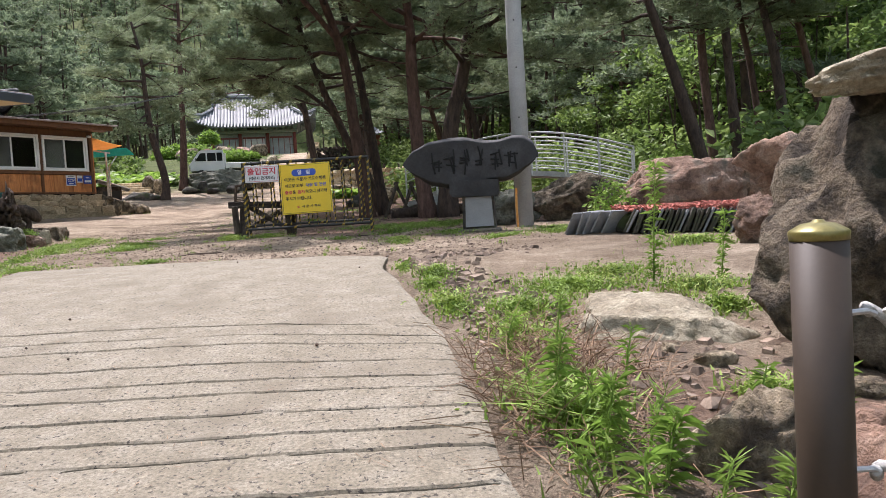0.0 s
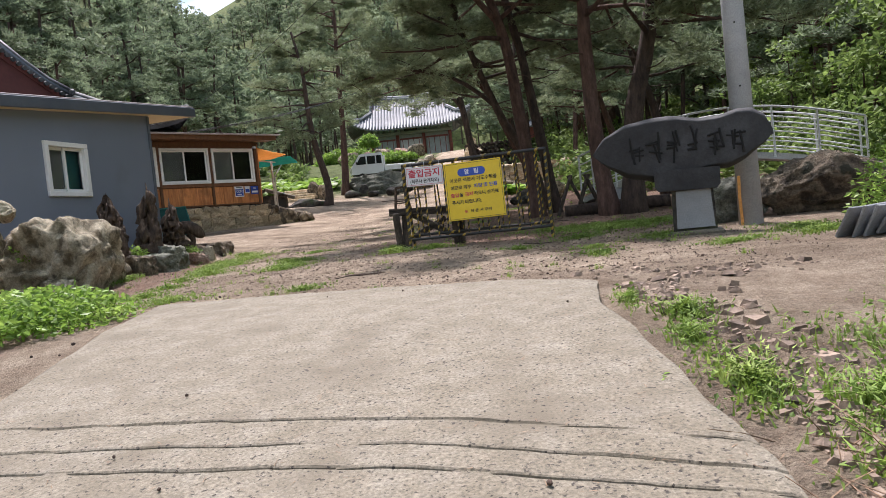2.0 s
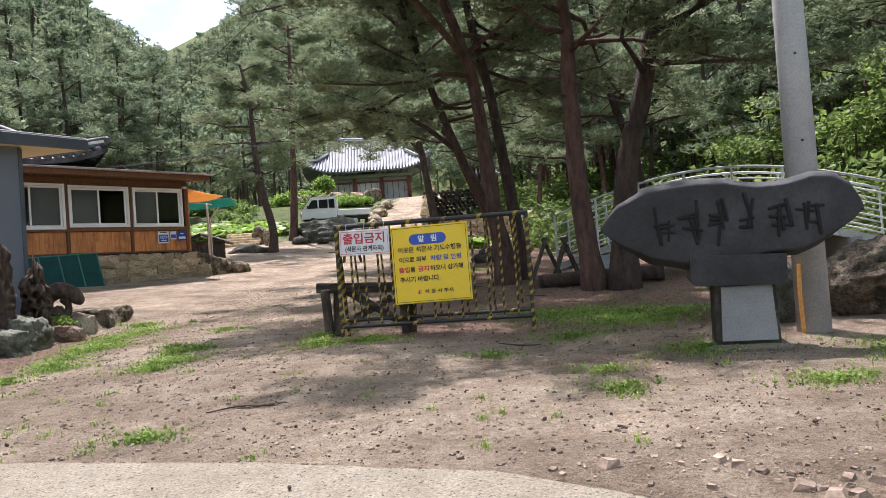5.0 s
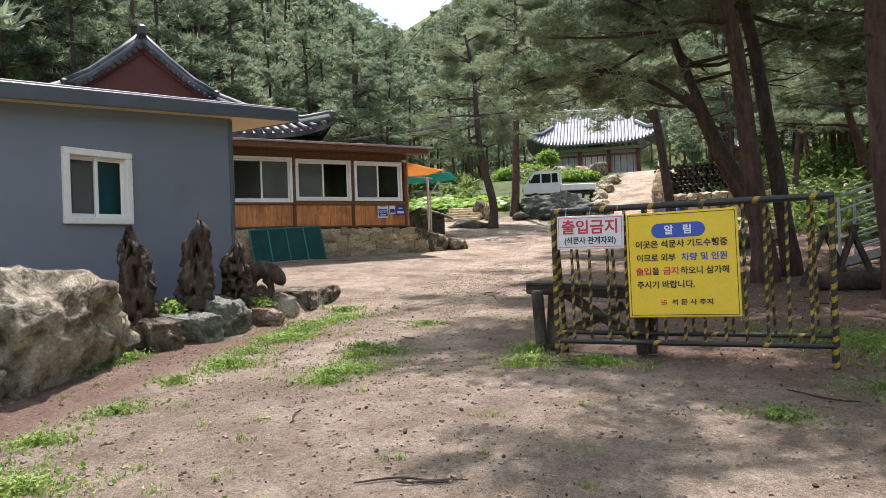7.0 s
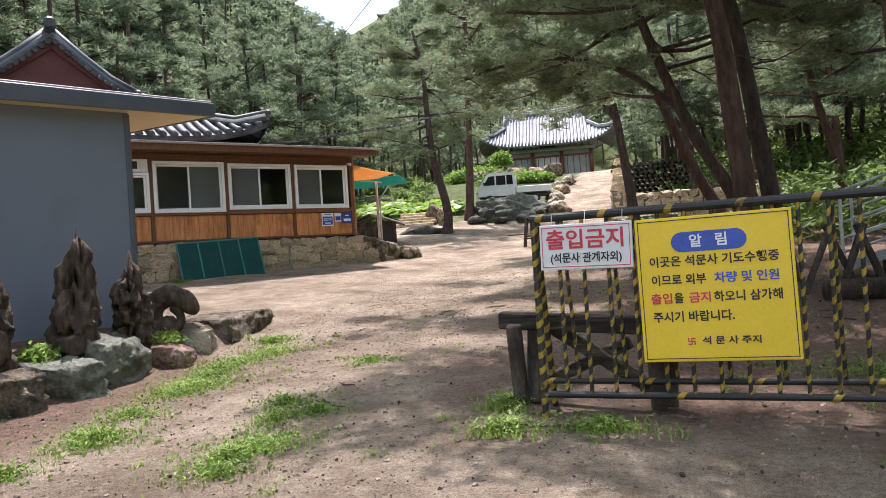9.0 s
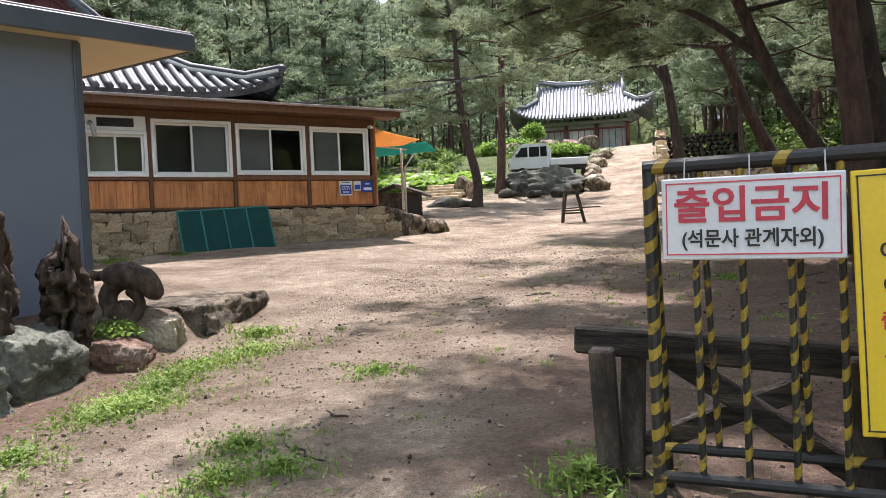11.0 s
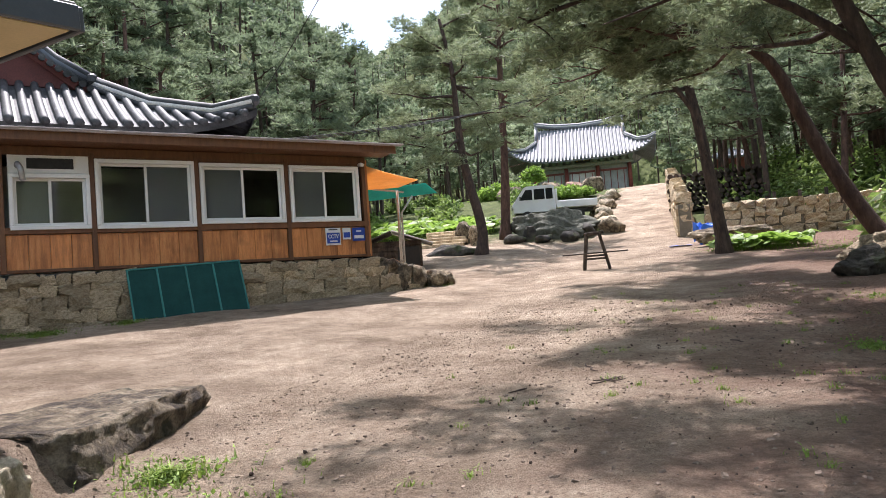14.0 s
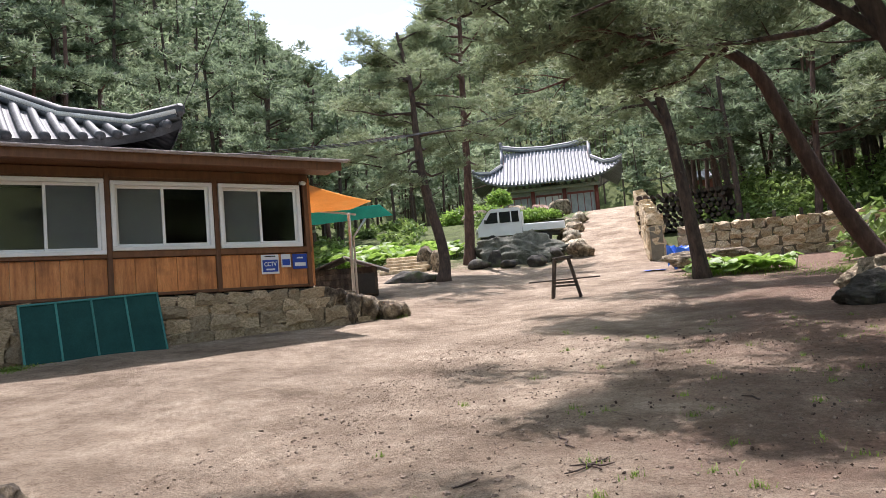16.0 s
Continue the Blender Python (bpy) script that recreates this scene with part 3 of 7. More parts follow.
def build_house():
    """Lean-to of varnished boards on a rubble plinth in front of the tiled hanok."""
    L0, L1 = -4.6, 5.62
    top, sill, plinth = 5.12, 3.66, 2.93
    h = thing("wooden_house", "varnished wooden lean-to on rubble plinth with white windows", "house", HOUSE)
    wins = [(-2.96, -1.60, 3.70, 5.04), (-1.42, -0.06, 3.70, 5.06), (0.0, 1.80, 3.69, 5.01), (1.90, 3.66, 3.745, 4.985), (3.78, 5.42, 3.745, 4.98), (-4.5, -3.1, 3.7, 5.04)]
    posts = [-4.55, -3.03, -1.51, -0.05, 1.85, 3.72, 5.55]
    for ht, dp, y, z in ((0.16, 0.12, 0.0, 5.13), (0.12, 0.10, -0.012, 3.685), (0.06, 0.10, -0.012, 2.965)):
        part("rail", Build().box((L1 - L0, dp, ht), pose((L0 + L1) / 2, y, z), 0.009), WOOD_DARK, h)
    for px in posts:
        part("post", Build().box((0.09, 0.11, top - plinth), pose(px, -0.015, (top + plinth) / 2), 0.008), WOOD_DARK, h)
    for a, c in zip(posts[:-1], posts[1:]):
        n = max(1, round((c - a - 0.09) / 0.36))
        w = (c - a - 0.09) / n
        for k in range(n):
            part("board", Build().box((w - 0.006, 0.04, sill - plinth - 0.09), pose(a + 0.045 + w * (k + 0.5), 0.003 * ((k * 7) % 3), (sill + plinth) / 2), 0.004), WOOD, h)
    part("fascia", Build().box((L1 - L0 + 0.8, 0.05, 0.20), pose((L0 + L1) / 2 + 0.1, -0.62, 5.30), 0.01), WOOD_DARK, h, "reddish brown eaves board")
    part("soffit", Build().box((L1 - L0 + 0.7, 0.62, 0.03), pose((L0 + L1) / 2 + 0.1, -0.32, 5.235)), WOOD_DARK, h)
    # shallow roof of the lean-to, sheets lapped along the eave
    for k in range(9):
        x = L0 - 0.35 + (L1 - L0 + 1.0) * (k + 0.5) / 9
        part("roof_sheet", Build().box(((L1 - L0 + 1.0) / 9 + 0.03, 2.6, 0.03), pose(x, 0.55, 5.60 + 0.006 * (k % 2), 9, 0, 0), 0.005), ROOFSHEET, h)
    part("gutter", Build().box((L1 - L0 + 1.0, 0.06, 0.05), pose((L0 + L1) / 2 + 0.12, -0.69, 5.385), 0.01), ROOFSHEET, h)
    for k, (x0, x1, z0, z1) in enumerate(wins):
        if z1 < 5.03:
            part("head_board", Build().box((x1 - x0 + 0.06, 0.08, 5.06 - z1), pose((x0 + x1) / 2, -0.004, (z1 + 5.06) / 2), 0.004), WOOD_DARK, h)
        if k == 1:
            part("vent_panel", Build().box((x1 - x0 - 0.06, 0.06, 0.34), pose((x0 + x1) / 2, -0.01, z1 - 0.17), 0.006), PVC, h, "white panel with a dark fanlight")
            # Dark fanlight: the room's shade behind it is put into the colour.
            part("fanlight", Build().box((0.75, 0.02, 0.19), pose((x0 + x1) / 2 + 0.02, -0.045, z1 - 0.16), 0.003), ROOM_SHADE, h)
            sliding_window("window", h, x0 + 0.03, x1 - 0.03, z0, z1 - 0.35, -0.01)
            part("flue", Build().tube([(x0 + 0.18, -0.02, z1 - 0.2), (x0 + 0.18, -0.2, z1 - 0.2), (x0 + 0.22, -0.26, z1 - 0.28), (x0 + 0.25, -0.27, z1 - 0.5)], 0.05, 10), STEEL, h, "bent steel flue pipe", smooth=True)
        else:
            sliding_window("window", h, x0, x1, z0, z1, -0.01, open_left=(k in (2,)))
    # rooms behind: back wall, floor, ceiling and ends, their shade in the near-black colour
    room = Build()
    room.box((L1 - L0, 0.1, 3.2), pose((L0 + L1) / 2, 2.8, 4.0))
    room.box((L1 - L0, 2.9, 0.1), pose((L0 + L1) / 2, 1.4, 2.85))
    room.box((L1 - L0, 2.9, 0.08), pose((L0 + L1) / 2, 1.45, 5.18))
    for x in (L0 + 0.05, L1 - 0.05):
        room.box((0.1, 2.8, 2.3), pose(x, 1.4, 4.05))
    part("inner_wall", room, ROOM_SHADE, h, "interior walls coloured near-black for the shade of the rooms")
    part("end_wall", Build().box((0.06, 2.7, 2.2), pose(L1 + 0.03, 1.35, 4.05), 0.004), WOOD, h)
    # rubble plinth
    part("plinth_core", Build().box((L1 - L0 + 0.5, 2.6, 1.5), pose((L0 + L1) / 2 + 0.15, 1.42, 2.17)), MORTAR, h, "earthen mortar between the stones")
    rnd = random.Random(4)
    z = 1.62
    rows = 0
    while z < 2.86:
        hgt = rnd.uniform(0.17, 0.27) if z < 2.5 else 2.9 - z
        x = L0 - 0.1
        while x < L1 + 1.15:
            w = rnd.uniform(0.22, 0.55)
            if GZ(*(HOUSE @ Vector((x, 0, 0))).xy) < z + hgt + 0.05 and not (x > L1 + 0.1 and z + hgt > 2.9 - (x - L1) * 0.45):
                part("stone", stone_mesh(rnd.randrange(8)), WALLSTONE, h, m=pose(x + w / 2, 0.06 + rnd.uniform(-0.03, 0.03), z + hgt / 2, rnd.uniform(-4, 4), rnd.uniform(-7, 7), 0) @ Matrix.Diagonal((w * 0.55, 0.16, hgt * 0.58, 1)))
            x += w + 0.012
        z += hgt
        rows += 1
    return h


STONE_MESHES = {}


def stone_mesh(k):
    """A squarish rounded stone of half-size one, shared by the walls."""
    if k not in STONE_MESHES:
        bm = bmesh.new()
        bmesh.ops.create_cube(bm, size=2)
        bmesh.ops.subdivide_edges(bm, edges=bm.edges[:], cuts=1, use_grid_fill=True)
        for v in bm.verts:
            d = v.co.length
            v.co = v.co * (0.66 + 0.36 / max(d, 0.5)) + Vector(noise.noise_vector(v.co * 0.9 + Vector((k * 7.3, 1, 2)))) * 0.40
        bmesh.ops.triangulate(bm, faces=bm.faces)
        me = bpy.data.meshes.new("stone")
        bm.to_mesh(me)
        bm.free()
        STONE_MESHES[k] = me
    return STONE_MESHES[k]


def tile_roof(parent, width, run, rise, gap, tile, radius, m, sag=0.25, lift=0.35, hip=(0.0, 1.0)):
    """A slope of tiles: x along the eave, y up the slope; concave profile, eave corners lifted, ends cut along the hips."""
    hl, hs = hip

    def top_at(x):
        e = width / 2 - abs(x)
        return 1.0 if e >= hl - 1e-6 else max(0.03, hs * e / hl)

    def surf_at(x, s):
        e = abs(2 * x / width)
        return Vector((x, run * s, rise * s - sag * 2 * s * (1 - s) + lift * (e ** 5) * (1 - s) ** 1.5))
    n = int(width / gap)
    cols, steps = n * 2, 8
    pan = Build()
    grid = []
    for j in range(steps + 1):
        for i in range(cols + 1):
            x = -width / 2 + width * i / cols
            grid.append(surf_at(x, top_at(x) * j / steps) - Vector((0, 0, 0.03 if i % 2 else 0)))
    c1 = cols + 1
    pan.add(grid, [(j * c1 + i, j * c1 + i + 1, (j + 1) * c1 + i + 1, (j + 1) * c1 + i) for j in range(steps) for i in range(cols)])
    edge = [surf_at(-width / 2 + width * i / cols, 0) for i in range(c1)]
    pan.add(edge + [p + Vector((0, 0.04, -0.15)) for p in edge], [(i, i + c1, i + c1 + 1, i + 1) for i in range(cols)])
    part("tile_bed", pan, tile, parent, m=m)
    for i in range(1, n):
        x = -width / 2 + width * i / n
        t = top_at(x)
        b = Build()
        b.tube([surf_at(x, s * t) + Vector((0, -0.04 if s == 0 else 0, radius * 0.3)) for s in (0, 0.12, 0.25, 0.4, 0.55, 0.7, 0.85, 1)], radius, 8)
        part("cover_tile", b, tile, parent, smooth=True, m=m)


def ridge(parent, path, w=0.15, tile=None, line=None):
    """A ridge built of courses of tile with a pale bed of lime between them."""
    for dz, rad, mt in ((0.05, w, tile or TILE), (0.15, w * 0.92, line or LIME), (0.22, w * 0.8, tile or TILE)):
        part("ridge_course", Build().tube([Vector(p) + Vector((0, 0, dz)) for p in path], rad, 8, squash=0.7), mt, parent, smooth=True)


def hip_gable_roof(parent, cx, half, front, depth, eave_z, gable_y, gable_half, base_rise, top_rise, gap, tile, rad, lift):
    """Hip-and-gable roof whose gable faces the front (towards -y)."""
    run = gable_y - front
    tile_roof(parent, 2 * half, run, base_rise, gap, tile, rad, pose(cx, front, eave_z), 0.12, lift, (half - gable_half, 1.0))
    tile_roof(parent, 2 * half, run, base_rise, gap, tile, rad, pose(cx, front + depth, eave_z, 0, 0, 180), 0.12, lift, (half - gable_half, 1.0))
    hs = (half - gable_half) / half
    for sg, ang in ((1, 90), (-1, -90)):
        tile_roof(parent, depth, half, top_rise, gap, tile, rad, pose(cx + sg * half, front + depth / 2, eave_z, 0, 0, ang), 0.3, lift, (run, hs))


def build_hanok():
    """Old tiled house behind the lean-to: its maroon gable looks out over the windows."""
    r = thing("hanok_roof", "dark tiled hip-and-gable roof with a maroon gable and pale ridges", "roof", HOUSE)
    cx, half, front, gy, gh, ez = -1.75, 5.05, 0.3, 3.0, 2.15, 5.72
    hip_gable_roof(r, cx, half, front, 11.0, ez, gy, gh, 1.45, 3.05, 0.285, TILE, 0.085, 0.55)
    # Black sheet: shade of the void under the tiled eaves, put into its colour.
    part("under_eave", Build().box((9.4, 10.2, 0.2), pose(cx, 5.8, 5.62), 0.03), BLACK, r, "eaves underside coloured black for the shade below the tiles")
    part("upper_wall", Build().box((8.6, 9.0, 3.0), pose(cx, 6.2, 4.2)), LIME, r, "pale plaster wall")
    zt = 8.72
    ridge(r, [(cx, gy - 0.1, zt + 0.25), (cx, gy + 1.5, zt + 0.05), (cx, gy + 3, zt), (cx, gy + 5.2, zt + 0.25)], 0.17)
    for sg in (-1, 1):
        ridge(r, [(cx, gy, zt + 0.12), (cx + sg * 0.7, gy, zt - 0.52), (cx + sg * 1.45, gy, zt - 1.12), (cx + sg * gh, gy - 0.05, zt - 1.52)], 0.14, line=TRIM)
        ridge(r, [(cx + sg * gh, gy - 0.05, zt - 1.55), (cx + sg * 3.2, gy - 1.0, zt - 2.18), (cx + sg * 4.3, gy - 2.0, zt - 2.52), (cx + sg * 5.0, gy - 2.62, zt - 2.42)], 0.13)
        for k in range(14):
            s = (k + 0.6) / 14
            x, z = cx + sg * gh * s, zt + 0.02 - 1.62 * s + 0.35 * s * (1 - s) * -1
            part("verge_tile", Build().tube([(x, gy - 0.02, z), (x, gy - 0.34, z - 0.07)], 0.072, 8), TILE, r)
        part("bargeboard", Build().box((2.55, 0.05, 0.2), pose(cx + sg * 1.02, gy - 0.14, zt - 0.93, 0, sg * 37, 0), 0.01), GABLE, r)
        part("ridge_end", Build().box((0.2, 0.26, 0.26), pose(cx + sg * gh, gy - 0.1, zt - 1.36), 0.06), TILE, r, "grey ridge-end tile")
        part("ridge_end", Build().box((0.2, 0.2, 0.24), pose(cx + sg * 5.02, gy - 2.64, zt - 2.25), 0.06), TILE, r)
    part("gable_board", Build().prism([(-2.1, -1.62), (2.1, -1.62), (0, 0.0)], 0.06, pose(cx, gy - 0.08, zt)), GABLE, r, "maroon boarded gable")
    part("finial", Build().box((0.26, 0.3, 0.36), pose(cx, gy - 0.1, zt + 0.42), 0.07), TILE, r)


def build_blue():
    """Slate-blue panel building with a flat overhanging roof."""
    b = thing("blue_building", "slate-blue panelled outbuilding with a flat roof and cream soffit", "building", BLUE)
    zt = 4.25
    # wall with a window opening, panels butted end to end
    x0, x1, z0, z1 = -2.69, -1.79, 2.61, 3.51
    w = Build()
    for a, c, lo, hi in ((-9.0, x0, 0.7, None), (x1, 0.0, 0.7, None), (x0, x1, 0.7, z0), (x0, x1, z1, None)):
        ha, hc = (hi, hi) if hi else (zt + 0.0805 * a, zt + 0.0805 * c)
        w.prism([(a, lo), (c, lo), (c, hc), (a, ha)], 0.14, pose(0, 0.07, 0))
    part("wall_panel", w, BLUEWALL, b)
    part("end_wall", Build().box((0.14, 5.4, zt - 0.7), pose(-0.07, 2.84, (zt + 0.7) / 2)), BLUEWALL, b)
    part("back_wall", Build().box((9.0, 0.14, 2.7), pose(-4.5, 5.6, 2.0)), BLUEWALL, b)
    part("side_wall", Build().box((0.14, 5.4, 2.7), pose(-8.93, 2.84, 2.0)), BLUEWALL, b)
    part("corner_trim", Build().box((0.07, 0.02, zt - 0.75), pose(-0.035, -0.012, (zt + 0.7) / 2), 0.004), TRIM, b)
    part("corner_trim", Build().box((0.02, 0.07, zt - 0.75), pose(0.012, 0.03, (zt + 0.7) / 2), 0.004), TRIM, b)
    sliding_window("window", b, x0 - 0.02, x1 + 0.02, z0 - 0.02, z1 + 0.02, 0.03, fr=0.085, label="white sliding window, one pane curtained in teal")
    part("teal_curtain", Build().box((0.40, 0.01, 0.8), pose(-2.01, 0.16, 3.07)), TEALCLOTH, b, "teal curtain inside the pane")
    # Sheet coloured near-black for the shade inside the building.
    part("inside", Build().box((8.6, 0.05, 2.6), pose(-4.5, 3.0, 2.1)), ROOM_SHADE, b)
    # roof plane rises towards the yard
    tilt = pose(0, 0, 4.245, 0, -4.6, 0)
    part("roof_slab", Build().box((11.05, 6.3, 0.05), tilt @ pose(-4.275, 2.93, 0.19), 0.01), ROOFSHEET, b)
    part("soffit", Build().box((10.95, 6.2, 0.03), tilt @ pose(-4.275, 2.93, 0.015)), SOFFIT, b, "cream underside of the eaves")
    part("fascia", Build().box((11.05, 0.05, 0.19), tilt @ pose(-4.275, -0.22, 0.09), 0.01), TRIM, b, "grey metal eaves flashing")
    part("fascia", Build().box((0.05, 6.3, 0.19), tilt @ pose(1.275, 2.93, 0.09), 0.01), TRIM, b)


TEALCLOTH = surf("teal_cloth", [(0.01, 0.10, 0.12), (0.02, 0.14, 0.16)], 3, 0.8, 0.1)
build_house()
build_hanok()
build_blue()

# ---- barrier with its signs ----


def build_barrier():
    """Steel barrier in black and yellow with rows of bars, two horizontal tubes and side frames."""
    m = pose(-2.11, 12.76, 1.04, 0, 0, 0)
    b = thing("road_barrier", "rusty steel road barrier striped in black and yellow", "barrier", m)
    W, H = 2.20, 1.36

    def striped(name, p0, p1, r, first=0, every=2):
        p0, p1 = Vector(p0), Vector(p1)
        d = p1 - p0
        k = max(2, int(d.length / 0.05))
        ob = part(name, Build().tube([p0, p1], r, 10), BLACK, b, smooth=False)
        s = Build()
        for i in range(k):
            if (i + first) % every == 1:
                a, c = p0 + d * (i / k), p0 + d * ((i + 0.85) / k)
                side = d.normalized().orthogonal()
                # slanted sleeve of paint, a hair proud of the tube
                n = 10
                up = d.normalized().cross(side.normalized())
                ring = []
                for e in (a, c):
                    for j in range(n):
                        g = 2 * math.pi * j / n
                        ring.append(e + (side.normalized() * math.cos(g) + up * math.sin(g)) * (r + 0.0012) + d.normalized() * 0.02 * math.cos(g))
                s.add(ring, [(j, (j + 1) % n, (j + 1) % n + n, j + n) for j in range(n)])
        tagged(part("stripe", s, PAINTYEL, ob), "worn yellow paint bands", kind="stuff")
        return ob

    striped("top_tube", (-W / 2 - 0.02, 0, H), (W / 2 + 0.02, 0, H), 0.028, 0, 8)
    striped("bottom_tube", (-W / 2, 0, 0.20), (W / 2, 0, 0.20), 0.022, 1, 17)
    striped("rear_tube", (-W / 2, 0.16, 0.26), (W / 2, 0.16, 0.26), 0.02, 1, 13)
    for x in (-W / 2, W / 2):
        striped("post", (x, 0, 0), (x, 0, H), 0.023)
        striped("rear_post", (x, 0.30, 0), (x, 0.05, H - 0.05), 0.021, 1)
    for k in range(13):
        x = -W / 2 + W * (k + 1) / 14
        striped("bar", (x, 0, 0.2), (x, 0, H), 0.0125, k % 2)
        if k % 2 == 0:
            striped("rear_bar", (x + 0.05, 0.16, 0.26), (x + 0.02, 0.02, H), 0.012, k % 2)
    return b


def sign_board(name, label, m, w, h, face):
    s = thing(name, label, "sign", m)
    part("board", Build().box((w, 0.012, h), Matrix(), 0.004), face, s)
    return s


def build_signs():
    y = sign_board("notice_sign", "yellow notice board with black text and a blue heading", pose(-2.112, 12.70, 1.905, -1.5, -0.8, 0.5) @ Matrix.Diagonal((0.98, 1, 0.975, 1)), 0.90, 0.90, YELLOW)
    fy = -0.009
    edge = Build()
    for zz in (-0.43, 0.43):
        edge.box((0.87, 0.003, 0.005), pose(0, -0.0075, zz))
    for xx in (-0.43, 0.43):
        edge.box((0.005, 0.003, 0.86), pose(xx, -0.0075, 0))
    part("border", edge, BLACK, y)
    n = 12
    out = [(0.155 + 0.062 * math.cos(a), 0.062 * math.sin(a)) for a in np.linspace(-math.pi / 2, math.pi / 2, n)] + [(-0.155 + 0.062 * math.cos(a), 0.062 * math.sin(a)) for a in np.linspace(math.pi / 2, 1.5 * math.pi, n)]
    part("heading", Build().prism(out, 0.003, pose(-0.02, -0.0085, 0.29)), BLUEINK, y, "blue rounded heading")
    lettering("heading_text", "알   림", 0.085, pose(-0.02, -0.0115, 0.288), WHITE, y)
    for k, (txt, w) in enumerate((("이곳은 석문사 기도수행중", 0.74), ("이므로 외부 차량 및 인원", 0.74), ("출입을 금지하오니 삼가해", 0.74), ("주시기 바랍니다.", 0.47))):
        mat = BLACK
        x = -0.005 if k < 3 else -0.14
        if k == 1:
            lettering("text_line", "이므로 외부", 0.07, pose(-0.21, fy, 0.055), BLACK, y, width=0.32)
            lettering("text_line", "차량 및 인원", 0.07, pose(0.18, fy, 0.055), BLUEINK, y, width=0.36)
        elif k == 2:
            lettering("text_line", "출입", 0.07, pose(-0.315, fy, -0.06), REDINK, y, width=0.125)
            lettering("text_line", "을", 0.07, pose(-0.215, fy, -0.06), BLACK, y, width=0.055)
            lettering("text_line", "금지", 0.07, pose(-0.09, fy, -0.06), REDINK, y, width=0.125)
            lettering("text_line", "하오니 삼가해", 0.07, pose(0.18, fy, -0.06), BLACK, y, width=0.38)
        else:
            lettering("text_line", txt, 0.07, pose(x, fy, 0.17 - 0.115 * k), mat, y, width=w)
    lettering("signature", "석 문 사 주지", 0.052, pose(0.07, fy, -0.325), BLACK, y, width=0.33)
    mark = Build()
    for dx, dz, sx, sz in ((0, 0, 0.042, 0.007), (0, 0, 0.007, 0.042), (-0.0175, 0.012, 0.007, 0.02), (0.0175, -0.012, 0.007, 0.02), (0.012, 0.0175, 0.02, 0.007), (-0.012, -0.0175, 0.02, 0.007)):
        mark.box((sx, 0.003, sz), pose(-0.16 + dx, fy + 0.001, -0.325 + dz))
    part("mark", mark, REDINK, y)
    w = sign_board("warning_sign", "white no-entry board with red text hung on the barrier", pose(-2.866, 12.69, 2.20, -1, 0.8, 0) @ Matrix.Diagonal((0.975, 1, 1.10, 1)), 0.60, 0.265, WHITE)
    rim = Build()
    for zz in (-0.115, 0.115):
        rim.box((0.57, 0.003, 0.004), pose(0, -0.0075, zz))
    for xx in (-0.283, 0.283):
        rim.box((0.004, 0.003, 0.23), pose(xx, -0.0075, 0))
    part("border", rim, REDINK, w)
    lettering("text_line", "출입금지", 0.12, pose(0.0, fy, 0.035), REDINK, w, width=0.50)
    lettering("text_line", "(석문사 관계자외)", 0.062, pose(0.0, fy, -0.068), BLACK, w, width=0.46)
    for dx in (-0.22, 0.0, 0.24):
        part("wire_tie", Build().tube([(dx, 0.0, 0.12), (dx, 0.03, 0.2), (dx, 0.06, 0.17)], 0.003, 5), STEEL, w)


def build_trestle():
    """Wooden barricade: a beam on two legs with diagonal braces, leaning behind the barrier."""
    m = pose(-3.12, 13.05, GZ(-3.0, 13.0) + 0.02, 0, 0, -4)
    t = thing("wooden_barricade", "weathered timber barricade beam on crossed legs", "barricade", m)
    part("beam", Build().box((1.25, 0.10, 0.12), pose(0.16, 0, 0.56, 0, 3, 0), 0.012), TIMBER, t)
    for x, rx in ((-0.33, 8), (-0.25, -12), (0.62, 8), (0.68, -12)):
        part("leg", Build().box((0.10, 0.07, 0.58), pose(x, -0.06 if rx > 0 else 0.08, 0.28, rx, 0, 0), 0.01), WOOD_GREY, t)
    part("brace", Build().box((1.0, 0.06, 0.09), pose(0.25, 0.02, 0.32, 0, 32, 0), 0.01), TIMBER, t)
    part("brace", Build().box((0.85, 0.06, 0.09), pose(0.05, 0.1, 0.24, 0, -25, 0), 0.01), TIMBER, t)


build_barrier()
build_signs()
build_trestle()

# ---- pines ----


def tri_mesh(name, tris, material):
    """A mesh of loose triangles from an (n, 3, 3) array."""
    tris = np.asarray(tris, dtype=np.float32)
    n = len(tris)
    me = bpy.data.meshes.new(name)
    me.vertices.add(3 * n)
    me.vertices.foreach_set("co", tris.ravel())
    me.loops.add(3 * n)
    me.loops.foreach_set("vertex_index", np.arange(3 * n, dtype=np.int32))
    me.polygons.add(n)
    me.polygons.foreach_set("loop_start", np.arange(0, 3 * n, 3, dtype=np.int32))
    me.update(calc_edges=True)
    me.materials.append(material)
    return me


def unit(a):
    return a / np.maximum(np.linalg.norm(a, axis=-1, keepdims=True), 1e-9)


def needles(rng, centres, n, length, width, lift=0.5):
    """Sprays of n thin needles about each centre."""
    c = np.repeat(centres, n, axis=0)
    d = rng.normal(size=c.shape)
    d[:, 2] = np.abs(d[:, 2]) * 0.6 + lift * rng.random(len(c)) - 0.15
    d = unit(d)
    side = unit(np.cross(d, rng.normal(size=c.shape)))
    ln = length * (0.6 + 0.7 * rng.random((len(c), 1)))
    w = width * (0.7 + 0.6 * rng.random((len(c), 1)))
    base = c + d * ln * 0.1
    return np.stack([base - side * w, base + side * w, c + d * ln], axis=1)


